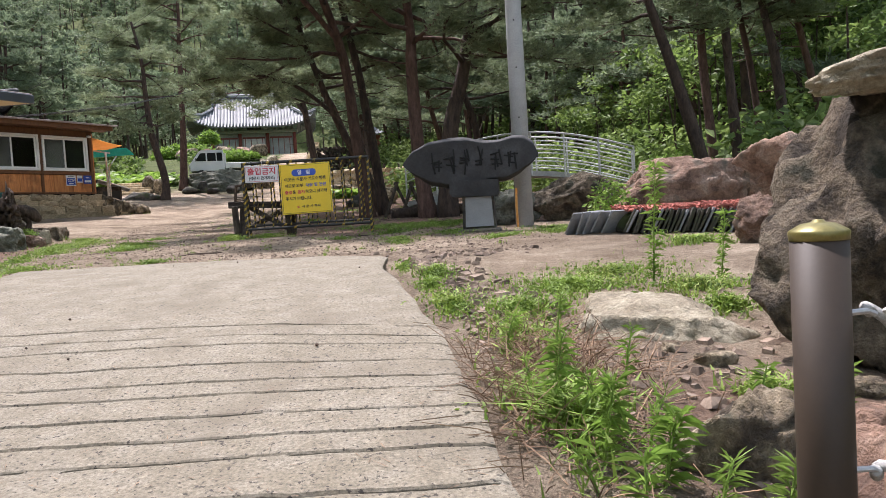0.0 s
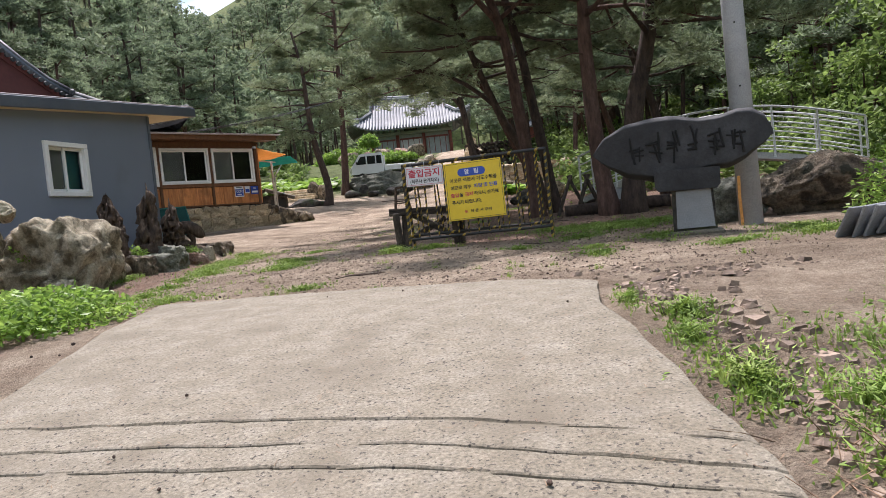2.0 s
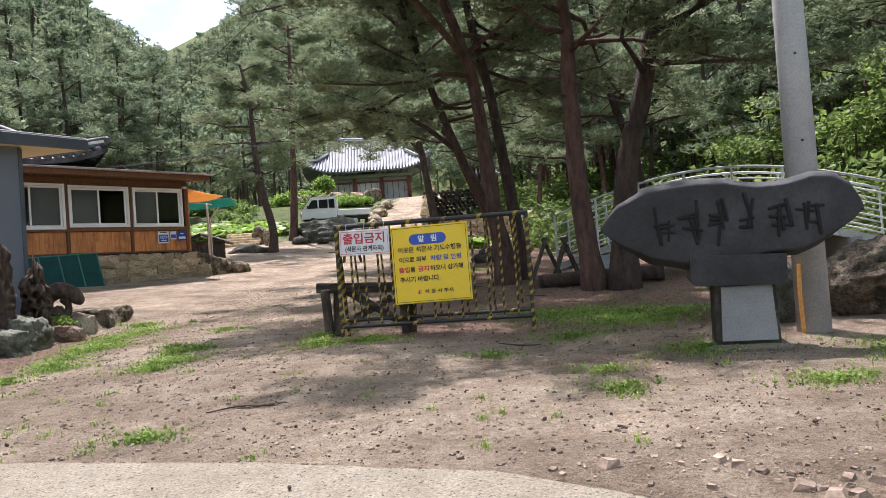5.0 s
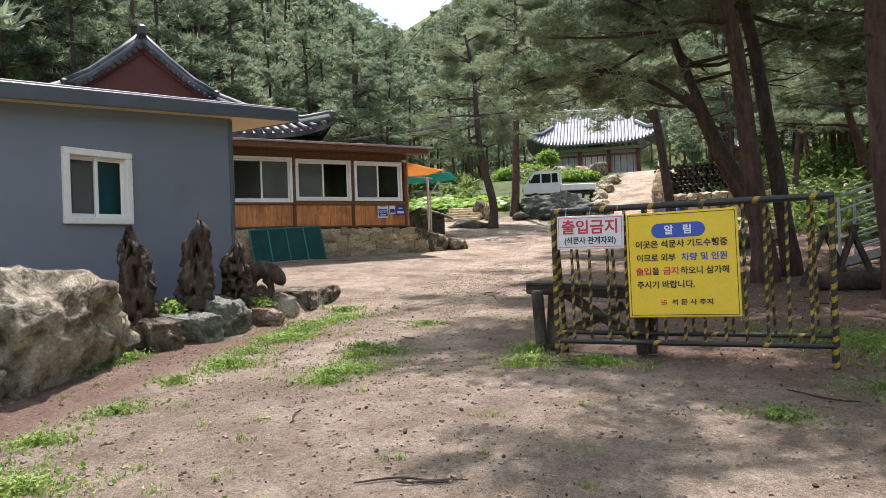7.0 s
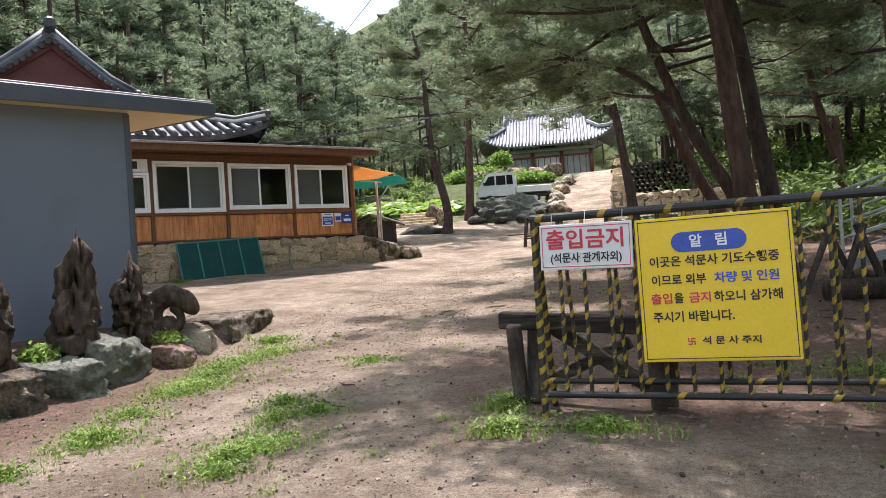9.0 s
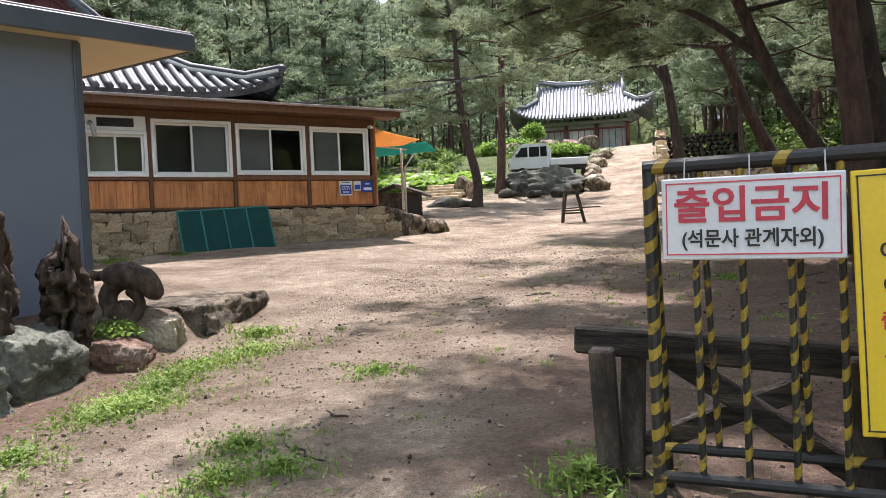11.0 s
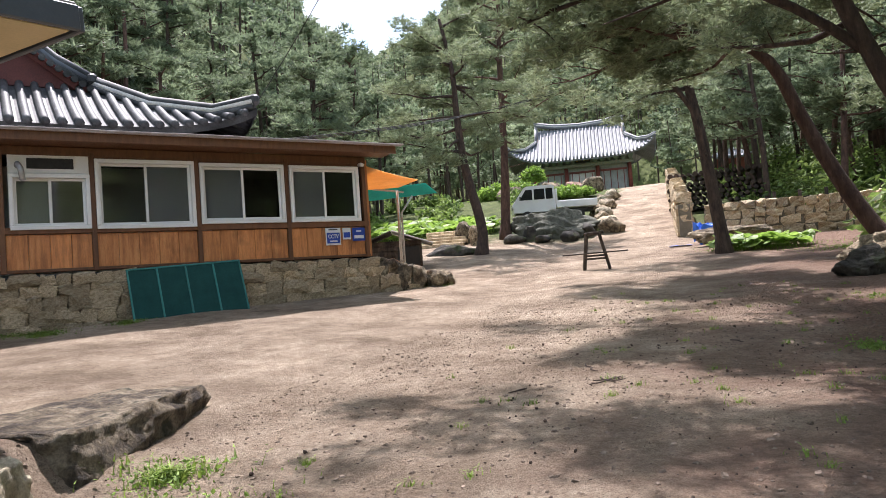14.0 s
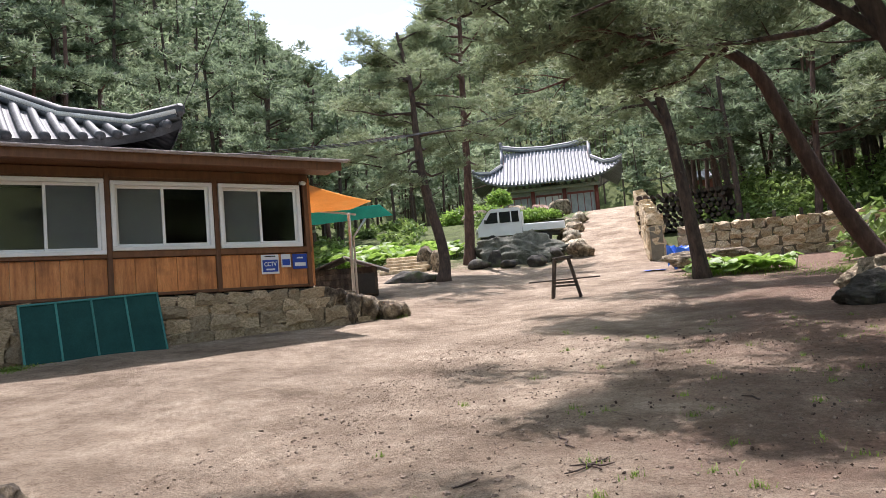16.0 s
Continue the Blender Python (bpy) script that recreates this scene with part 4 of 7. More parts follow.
def pad_centres(rng, pads, count, rx, rz):
    """Points in flat cushions of foliage."""
    p = np.repeat(pads, count, axis=0)
    a = unit(rng.normal(size=p.shape)) * (rng.random((len(p), 1)) ** 0.45)
    return p + a * np.array([rx, rx, rz])


def spine(points, n):
    """A smooth line through a few control points."""
    pts = [Vector(p) for p in points]
    out = []
    for k in range(n + 1):
        f = k / n * (len(pts) - 1)
        i = min(int(f), len(pts) - 2)
        t = f - i
        p0, p1, p2, p3 = pts[max(i - 1, 0)], pts[i], pts[i + 1], pts[min(i + 2, len(pts) - 1)]
        out.append(0.5 * ((2 * p1) + (p2 - p0) * t + (2 * p0 - 5 * p1 + 4 * p2 - p3) * t * t + (3 * p1 - p0 - 3 * p2 + p3) * t ** 3))
    return out


def trunk_build(line, r0, r1, seed, sides=12, rough=0.10):
    b = Build()
    n = len(line)
    radii = [r0 + (r1 - r0) * (k / (n - 1)) ** 0.9 + (r0 * 0.35 * max(0, 1 - k / 2.0)) for k in range(n)]
    b.tube(line, radii, sides)
    for k, v in enumerate(b.v):
        i = min(k // sides, n - 1)
        d = Vector(v) - line[i]
        q = noise.noise((v[0] * 6 + seed, v[1] * 6, v[2] * 2.0)) + 0.5 * noise.noise((v[0] * 16, v[1] * 16 + seed, v[2] * 5))
        b.v[k] = tuple(line[i] + d * (1 + rough * q))
    return b


def limb_path(rng, start, az, length, rise):
    pts = [Vector(start)]
    d = Vector((math.cos(az), math.sin(az), rise))
    for k in range(1, 6):
        d = (d + Vector((rng.normal(0, 0.16), rng.normal(0, 0.16), rng.normal(0.02, 0.16)))).normalized()
        pts.append(pts[-1] + d * length / 5)
    return pts


def pine(name, label, controls, r0, crown, seed, bark, limbs=16, reach=2.6, pad=(48, 9, 0.19, 0.013), pads_each=5, arms=(), group="pines by the yard", top_r=0.06, dead=4, parent_pose=None):
    """One pine: trunk along the control points, boughs from the height share `crown` upward, cushions of needles at their ends."""
    rng = np.random.default_rng(seed)
    base = Vector(controls[0])
    loc = [Vector(p) - base for p in controls]
    t = thing(name, label, "tree", parent_pose or Matrix.Translation(base), group)
    line = spine(loc, 22)
    line[0] = line[0] - Vector((0, 0, 0.25))
    part("trunk", trunk_build(line, r0, top_r, seed), bark, t, smooth=True)
    woody, pads = [], []
    for k in range(limbs):
        s = crown + (1 - crown) * ((k + rng.random()) / limbs)
        at = line[min(int(s * 22), 22)]
        ln = reach * (1.05 - 0.65 * ((s - crown) / (1 - crown)) ** 1.4) * rng.uniform(0.7, 1.15)
        pth = limb_path(rng, at, rng.uniform(0, 2 * math.pi), ln, rng.uniform(-0.12, 0.3))
        boughs = Build()
        woody.append(boughs)
        boughs.tube(pth, [0.05 * r0 / 0.16, 0.042, 0.034, 0.026, 0.018, 0.008], 6)
        for j in range(pads_each):
            f = rng.uniform(0.42, 1.0) * 5
            i = min(int(f), 4)
            c = pth[i].lerp(pth[i + 1], f - i) + Vector((rng.normal(0, 0.33), rng.normal(0, 0.33), rng.normal(0.06, 0.1)))
            boughs.tube([pth[i], c], [0.012, 0.004], 4, caps=False)
            pads.append(tuple(c))
    for k in range(dead):
        s = rng.uniform(0.3, max(0.32, crown))
        at = line[min(int(s * 22), 22)]
        pth = limb_path(rng, at, rng.uniform(0, 6.28), rng.uniform(0.5, 1.3), rng.uniform(-0.1, 0.4))
        woody.append(Build())
        woody[-1].tube(pth, [0.022, 0.018, 0.014, 0.011, 0.008, 0.004], 5)
    for arm, ra, np_ in arms:
        al = spine([Vector(p) - base for p in arm], 12)
        boughs = Build()
        woody.append(boughs)
        boughs.tube(al, [ra * (1 - 0.72 * k / 12) for k in range(13)], 8)
        for j in range(np_):
            i = 3 + int(rng.random() * 9.9)
            c = al[i] + Vector((rng.normal(0, 0.5), rng.normal(0, 0.5), rng.normal(0.12, 0.26)))
            boughs.tube([al[i], (al[i] + c) / 2 + Vector((0, 0, 0.06)), c], [0.018, 0.012, 0.005], 4, caps=False)
            pads.append(tuple(c))
    if parent_pose is None:
        for b in woody:
            part("bough", b, bark, t, smooth=True)
    else:
        joined = Build()
        for b in woody:
            joined.add(b.v, b.f)
        tagged(part("branchwork", joined, bark, t, smooth=True), kind="stuff")
    count, n, ln, w = pad
    tri = needles(rng, pad_centres(rng, np.array(pads), count, 0.55, 0.2), n, ln, w)
    part("crown", tri_mesh("crown", tri, NEEDLE), None, t)
    return t


def up_from(base, *rest):
    x, y = base
    return [(x, y, GZ(x, y))] + list(rest)


def near_pines():
    P = "tall red pine with a bare reddish trunk and a flat crown"
    D = "dark-barked pine leaning over the yard"
    # Next five pines: high left arms are unseen, added to shade the yard.
    pine("pine_tree", P, up_from((-1.59, 19.64), (-1.69, 19.64, 2.5), (-1.82, 19.6, 4.1), (-2.0, 19.6, 5.8), (-2.45, 19.4, 7.4), (-3.0, 19.0, 9.0), (-3.2, 18.8, 10.6)), 0.20, 0.52, 11, BARK_RED, 16, 3.6, pads_each=5, arms=[(((-2.1, 19.6, 6.2), (-3.4, 18.4, 7.6), (-5.0, 17.2, 8.0), (-6.4, 16.4, 7.7)), 0.08, 16), (((-2.6, 19.3, 8.0), (-4.2, 20.0, 9.2), (-6.2, 20.6, 9.7), (-8.6, 21.0, 9.8)), 0.08, 38), (((-2.9, 19.1, 8.8), (-4.0, 18.0, 9.8), (-5.6, 17.0, 10.3), (-7.2, 16.4, 10.3)), 0.07, 30)])
    pine("pine_tree", D, up_from((-1.18, 20.46), (-1.35, 20.46, 3.0), (-1.5, 20.46, 4.2), (-1.7, 20.45, 5.7), (-2.0, 20.5, 7.3), (-2.2, 20.9, 9.2), (-2.1, 21.2, 11.0)), 0.16, 0.55, 12, BARK, 15, 3.4, pads_each=5, arms=[(((-2.1, 20.7, 8.0), (-3.6, 22.0, 9.4), (-5.6, 23.2, 9.9), (-8.0, 24.0, 9.9)), 0.08, 24), (((-2.2, 20.9, 9.0), (-3.6, 20.4, 10.4), (-5.2, 19.4, 10.9), (-6.6, 18.6, 11.0)), 0.07, 30), (((-2.1, 21.0, 9.6), (-2.8, 21.8, 10.6), (-3.4, 22.8, 11.2), (-3.8, 24.0, 11.4)), 0.07, 30)])
    pine("pine_tree", P, up_from((0.04, 17.15), (-0.11, 17.16, 2.9), (-0.15, 17.17, 4.9), (-0.13, 17.17, 5.8), (-0.3, 17.0, 7.6), (-0.7, 16.6, 9.4)), 0.20, 0.50, 13, BARK_RED, 15, 3.4, pads_each=5, arms=[(((-0.5, 16.8, 8.0), (-2.0, 17.4, 9.4), (-3.8, 18.0, 9.9), (-5.6, 18.2, 9.9)), 0.07, 22), (((-0.6, 16.7, 8.6), (-1.8, 15.4, 9.8), (-3.2, 14.2, 10.3), (-4.8, 13.4, 10.4)), 0.07, 20), (((-0.2, 17.1, 6.4), (-1.2, 15.9, 7.6), (-2.6, 14.9, 8.2), (-4.0, 14.3, 8.1)), 0.07, 28), (((-0.3, 17.0, 7.2), (-1.6, 16.2, 8.8), (-3.0, 15.4, 9.4), (-4.2, 15.4, 9.6)), 0.06, 26)])
    pine("pine_tree", D, up_from((0.49, 16.91), (0.66, 16.88, 3.2), (1.02, 16.82, 4.5), (1.22, 16.78, 5.5), (1.6, 16.6, 7.2), (1.9, 16.2, 9.0)), 0.23, 0.45, 14, BARK, 15, 3.4, pads_each=5)
    pine("pine_tree", D, up_from((-1.55, 22.5), (-1.8, 22.5, 2.85), (-2.5, 22.49, 4.25), (-3.1, 22.45, 5.9), (-3.5, 22.42, 7.2), (-4.0, 22.2, 9.0)), 0.15, 0.52, 15, BARK, 15, 3.3, pads_each=5, arms=[(((-3.6, 22.4, 7.6), (-5.0, 23.6, 9.2), (-7.0, 24.8, 9.9), (-9.4, 25.6, 10.0)), 0.08, 24), (((-3.8, 22.3, 8.4), (-4.6, 24.6, 9.8), (-5.8, 26.6, 10.4), (-6.8, 28.4, 10.5)), 0.07, 22), (((-2.6, 22.5, 4.6), (-3.8, 22.4, 5.6), (-5.4, 22.2, 6.0), (-7.0, 22.0, 5.7)), 0.07, 16), (((-3.5, 22.4, 7.4), (-3.9, 22.0, 8.8), (-4.4, 21.4, 9.8), (-5.0, 20.6, 10.2)), 0.07, 34)])
    pine("pine_tree", "pine with an arching reddish trunk reaching over the road", up_from((-1.45, 28.0), (-1.95, 28.15, 2.6), (-2.64, 28.24, 3.95), (-3.1, 28.28, 5.1), (-3.55, 28.3, 6.2), (-4.33, 28.32, 6.8), (-5.3, 28.28, 7.12), (-6.5, 28.1, 7.32), (-7.8, 27.9, 7.0)), 0.19, 0.60, 16, BARK_RED, 22, 2.1, dead=3, top_r=0.04, pads_each=6,
         arms=[(((-4.05, 28.3, 6.65), (-4.2, 28.32, 7.5), (-4.4, 28.6, 8.8), (-4.9, 28.8, 10.2)), 0.10, 18), (((-5.6, 28.2, 7.2), (-6.6, 28.9, 6.9), (-7.8, 29.4, 6.8)), 0.06, 10), (((-4.3, 28.5, 9.0), (-3.0, 28.0, 9.6), (-1.6, 27.5, 9.8)), 0.06, 12)])
    pine("pine_tree", D, up_from((-4.87, 33.93), (-5.01, 33.93, 3.9), (-5.28, 33.92, 6.2), (-5.59, 33.9, 8.1), (-5.75, 33.9, 9.6), (-6.0, 33.7, 11.6)), 0.21, 0.52, 17, BARK, 17, 3.0,
         arms=[(((-5.35, 33.9, 6.5), (-6.2, 33.6, 7.8), (-7.4, 33.2, 8.6), (-8.6, 32.8, 8.8)), 0.08, 14)])
    pine("pine_tree", "pine with a crooked grey-brown trunk beside the road", up_from((-13.75, 38.4), (-13.65, 38.4, 4.2), (-14.1, 38.2, 6.6), (-14.25, 38.15, 8.6), (-14.3, 38.1, 10.4), (-14.6, 37.9, 12.4)), 0.24, 0.46, 18, BARK, 22, 3.6, pads_each=6)
    pine("pine_tree", "straight red pine beside the road", up_from((-14.63, 44.16), (-14.5, 44.19, 5.9), (-14.39, 44.24, 8.4), (-14.3, 44.27, 12.4), (-14.2, 44.3, 14.5), (-14.2, 44.3, 16.4)), 0.25, 0.42, 19, BARK_RED, 22, 3.7, pads_each=6)
    # beside the drive and behind the monument
    pine("pine_tree", D, up_from((6.50, 16.0), (5.78, 16.0, 3.88), (5.23, 16.0, 5.66), (4.27, 15.8, 8.46)), 0.17, 0.62, 20, BARK, 9, 2.2)
    pine("pine_tree", P, up_from((7.21, 17.5), (6.97, 17.5, 4.51), (6.95, 17.5, 6.08), (6.77, 17.3, 8.88)), 0.13, 0.62, 21, BARK_RED, 9, 2.2)
    pine("pine_tree", D, up_from((7.58, 17.0), (7.38, 17.0, 4.38), (7.32, 17.0, 5.91), (7.13, 16.8, 8.71)), 0.14, 0.62, 22, BARK, 9, 2.2)
    pine("pine_tree", P, up_from((8.91, 18.5), (8.63, 18.5, 4.48), (8.37, 18.5, 6.09), (7.99, 18.3, 8.89)), 0.10, 0.62, 40, BARK_RED, 9, 2.2)
    pine("pine_tree", D, up_from((9.03, 17.5), (8.76, 17.5, 4.55), (8.48, 17.5, 6.07), (8.09, 17.3, 8.87)), 0.15, 0.62, 41, BARK, 9, 2.2)
    pine("pine_tree", P, up_from((10.64, 18.5), (10.12, 18.5, 4.69), (9.77, 18.5, 6.30), (9.14, 18.3, 9.10)), 0.11, 0.62, 42, BARK_RED, 9, 2.2)
    pine("pine_tree", D, up_from((1.9, 23.5), (1.8, 23.4, 4.0), (1.2, 23.3, 6.2), (0.8, 23.2, 9.5)), 0.15, 0.5, 23, BARK, 15, 2.7)
    pine("pine_tree", P, up_from((1.2, 30.0), (0.9, 30.0, 4.2), (0.4, 30, 6.4), (0.2, 29.9, 10.0)), 0.17, 0.5, 24, BARK_RED, 15, 2.7)


def forest_kinds():
    """Slender hillside pines; built once at the origin and copied over the slopes."""
    kinds = []
    for k in range(6):
        rng = random.Random(50 + k)
        h = 8.2 + k * 0.7
        lean = rng.uniform(-0.9, 0.9)
        kinds.append(pine("forest_pine", "slender forest pine with a thin dark trunk", [(0, 0, 0), (lean * 0.3, 0.1, h * 0.3), (lean * 0.8, 0.3, h * 0.6), (lean, 0.2, h)], 0.14, 0.38, 60 + k, BARK if k % 2 else BARK_RED, 12, 2.3,
                          pad=(14, 6, 0.36, 0.035), pads_each=5, group="forest pines", dead=3, parent_pose=Matrix()))
        for o in kinds[-1].children:
            if o.name.startswith("crown"):
                o.data.materials[0] = FOREST
    return kinds


def hill_at(x, y):
    base = lerp(y, [-60, -12, 0, 14, 25, 37, 42, 62, 72, 80, 300], [-7, -1.2, 0, 1.12, 1.75, 2.75, 3.3, 7.2, 8.7, 9.2, 14])
    s = -7 - 0.14 * (y - 13) - x
    return GZ(x, y) - base - 0.068 * min(max(s, 0), 5.5) * smoothstep(6, 14, y)


def clear(x, y):
    """Whether a forest tree may stand here."""
    wooded = y > 45 and (x > ramp_centre(y) + 4.5 or x < ramp_centre(y) - 17) and not (x > -7.5 and 70 < y < 75)
    if hill_at(x, y) < 0.35 and not wooded:
        return False
    hx = HOUSE.inverted() @ Vector((x, y, 0))
    if -9 < hx.x < 7.5 and -2 < hx.y < 13:
        return False
    if -28 < x < -8 and 72 < y < 94:
        return False
    return True


def forest():
    rng = random.Random(9)
    kinds = forest_kinds()
    used = set()
    put, n = [], 0
    eye = Vector((-3, 8, 0))

    def scatter(count, lo, hi, gap):
        got, tries = [], 0
        while len(got) < count and tries < count * 60:
            tries += 1
            a = radians(rng.uniform(-44, 82))
            d = math.sqrt(rng.uniform(lo * lo, hi * hi))
            x, y = eye.x - math.sin(a) * d, eye.y + math.cos(a) * d
            if not clear(x, y) or any((x - p[0]) ** 2 + (y - p[1]) ** 2 < gap * gap for p in put[-700:]):
                continue
            put.append((x, y))
            got.append((x, y))
        return got

    for x, y in scatter(250, 12, 58, 2.3):
        k = rng.randrange(len(kinds))
        s = rng.uniform(0.85, 1.3)
        m = pose(x, y, GZ(x, y) - 0.1, rng.uniform(-5, 5), rng.uniform(-5, 5), rng.uniform(0, 360)) @ Matrix.Scale(s, 4)
        if k not in used:
            used.add(k)
            kinds[k].matrix_basis = m
        else:
            c = copy_thing(kinds[k], m)
            c.matrix_basis = m
    # the woods further off, in one mesh
    far = np.array([(x, y, GZ(x, y)) for x, y in scatter(2100, 52, 190, 2.3)])
    r = np.random.default_rng(5)
    hts = 8 + 4 * r.random(len(far))
    pads, trunks = [], Build()
    for (x, y, z), h in zip(far, hts):
        top = np.array([x + r.normal(0, 0.4), y + r.normal(0, 0.4), z + h])
        trunks.tube([(x, y, z - 0.3), (x * 0.5 + top[0] * 0.5, y * 0.5 + top[1] * 0.5, z + h * 0.5), tuple(top)], [0.15, 0.11, 0.04], 4, caps=False)
        n = 15
        s = 0.32 + 0.68 * r.random(n)
        a = r.random(n) * 6.283
        rad = 2.5 * (1.1 - s) ** 0.6 * (0.4 + 0.6 * r.random(n))
        pads.append(np.stack([x + (top[0] - x) * s + np.cos(a) * rad, y + (top[1] - y) * s + np.sin(a) * rad, z + h * s + 0.2], axis=1))
    tri = needles(r, pad_centres(r, np.concatenate(pads), 8, 0.95, 0.36), 4, 0.62, 0.13)
    f = thing("far_woods", "dense pine woods on the far slopes", "forest", kind="stuff")
    o = part("trunks", trunks, BARK, f)
    tagged(o, kind="stuff")
    o = part("crowns", tri_mesh("crowns", tri, FOREST), None, f)
    tagged(o, kind="stuff")


def leaves(rng, centres, length, width):
    """Small folded leaves, two triangles each."""
    c = np.asarray(centres)
    d = unit(rng.normal(size=c.shape) * np.array([1, 1, 0.55]))
    s = unit(np.cross(d, rng.normal(size=c.shape)))
    ln = length * (0.6 + 0.8 * rng.random((len(c), 1)))
    w = width * (0.6 + 0.8 * rng.random((len(c), 1)))
    mid = c + d * ln * 0.45 + np.cross(d, s) * ln * 0.12
    return np.concatenate([np.stack([c, mid - s * w, c + d * ln], 1), np.stack([c, c + d * ln, mid + s * w], 1)])


def undergrowth():
    rng = np.random.default_rng(77)
    rr = random.Random(78)
    cs = []
    spots = []
    while len(spots) < 520:
        a, d = radians(rr.uniform(-44, 78)), rr.uniform(10, 75)
        x, y = -3 - math.sin(a) * d, 8 + math.cos(a) * d
        if clear(x, y) or (rr.random() < 0.3 and y > 44 and abs(x - ramp_centre(y)) > 3.2 and x < -16):
            spots.append((x, y, d))
    tris = []
    # taller sunlit thickets on the slope past the footbridge and between the pines
    tall = []
    while len(tall) < 300:
        x, y = rr.uniform(-2.5, 24), rr.uniform(15, 62)
        if y < 25 and x < 7.5 or x < 0.35 * (31 - y) - 1 or abs(x + 0.6 * y - 30) > 30:
            continue
        if -6 < x < 5.5 and 36 < y < 45:
            continue
        tall.append((x, y, rr.uniform(0.8, 1.7)))
    for x, y, r in tall:
        n = int(150 * r)
        p = unit(rng.normal(size=(n, 3))) * (rng.random((n, 1)) ** 0.4) * np.array([r, r, r * 0.8]) + np.array([x, y, GZ(x, y) + r * 0.6])
        tris.append(leaves(rng, p, 0.30, 0.085))
    # saplings: thin stems with loose leafy heads between the trunks
    stems = Build()
    for k in range(120):
        x, y = rr.uniform(7.5, 24), rr.uniform(17, 50)
        h, z = rr.uniform(2.0, 5.0), GZ(x, y)
        lean = rr.uniform(-0.5, 0.5)
        stems.tube([(x, y, z - 0.1), (x + lean * 0.4, y, z + h * 0.5), (x + lean, y, z + h)], [0.05, 0.035, 0.015], 5, caps=False)
        for q in range(4):
            c = np.array([x + lean + rr.uniform(-0.9, 0.9), y + rr.uniform(-0.9, 0.9), z + h * rr.uniform(0.65, 1.05)])
            p = unit(rng.normal(size=(70, 3))) * (rng.random((70, 1)) ** 0.4) * np.array([0.9, 0.9, 0.35]) + c
            tris.append(leaves(rng, p, 0.24, 0.075))
    tagged(part("sapling_stems", stems, BARK), "thin dark stems of young trees on the slope", "saplings", kind="stuff")
    for x, y, d in spots:
        r = rr.uniform(0.5, 1.3)
        n = 120
        p = unit(rng.normal(size=(n, 3))) * (rng.random((n, 1)) ** 0.35) * np.array([r, r, r * 0.6]) + np.array([x, y, GZ(x, y) + r * 0.35])
        k = 1.0 if d < 30 else 1.7
        tris.append(leaves(rng, p, 0.24 * k, 0.075 * k))
    o = part("undergrowth", tri_mesh("undergrowth", np.concatenate(tris), THICKET), None)
    tagged(o, "bright green scrub between the forest trunks", "undergrowth", kind="stuff")


near_pines()
forest()
undergrowth()

# ---- rocks ----


def rock_mesh(half, seed, sub=4, cuts=9, rough=0.12, flat_top=0.0, blocky=False, undercut=0.0):
    """A weathered boulder: a ball cut by planes, then roughened."""
    rng = random.Random(seed)
    bm = bmesh.new()
    bmesh.ops.create_icosphere(bm, subdivisions=sub, radius=1.0)
    planes = []
    for k in range(cuts):
        d = Vector((rng.gauss(0, 1), rng.gauss(0, 1), rng.gauss(0, 0.8))).normalized()
        planes.append((d, rng.uniform(0.5, 0.80)))
    if blocky:
        planes += [(Vector((math.cos(a + 0.2 * seed), math.sin(a + 0.2 * seed), 0.08)).normalized(), 0.60 + 0.05 * (i % 2)) for i, a in enumerate((0, 1.57, 3.14, 4.71))]
    if flat_top:
        planes.append((Vector((0.05, -0.03, 1)).normalized(), 1 - flat_top))
    for v in bm.verts:
        p = v.co.copy()
        for d, o in planes:
            e = p.dot(d) - o
            if e > 0:
                p -= d * e * 0.95
        q = p + Vector((seed * 1.7, seed * 0.3, 0))
        n = noise.noise(q * 1.6) * rough + noise.noise(q * 4.5) * rough * 0.42 + noise.noise(q * 9) * rough * 0.25 + noise.noise(q * 19) * rough * 0.12 - abs(noise.noise(q * 3.3 + Vector((3, 5, 1)))) * rough * 0.9 - abs(noise.noise(q * 7.1 + Vector((1, 2, 4)))) * rough * 0.5 + rough * 0.35
        n -= max(0, 0.16 - abs(noise.noise(q * 2.3 + Vector((9, 0, 0))))) * rough * 1.6
        p += p.normalized() * n
        k = 1 - undercut * smoothstep(0.25, -0.6, p.z) if undercut else 1.0
        v.co = Vector((p.x * half[0] * k, p.y * half[1] * k, p.z * half[2]))
    me = bpy.data.meshes.new("rock")
    bm.to_mesh(me)
    bm.free()
    me.shade_smooth()
    return me


def rock(name, label, at, half, seed, material, turn=0, tilt=(0, 0), sub=5, flat_top=0.0, rough=0.14, group="", cuts=9, blocky=False, undercut=0.0):
    ob = part(name, rock_mesh(half, seed, sub, cuts, rough, flat_top, blocky, undercut), material)
    ob.matrix_basis = pose(at[0], at[1], at[2], tilt[0], tilt[1], turn)
    return tagged(ob, label, "rock", group)


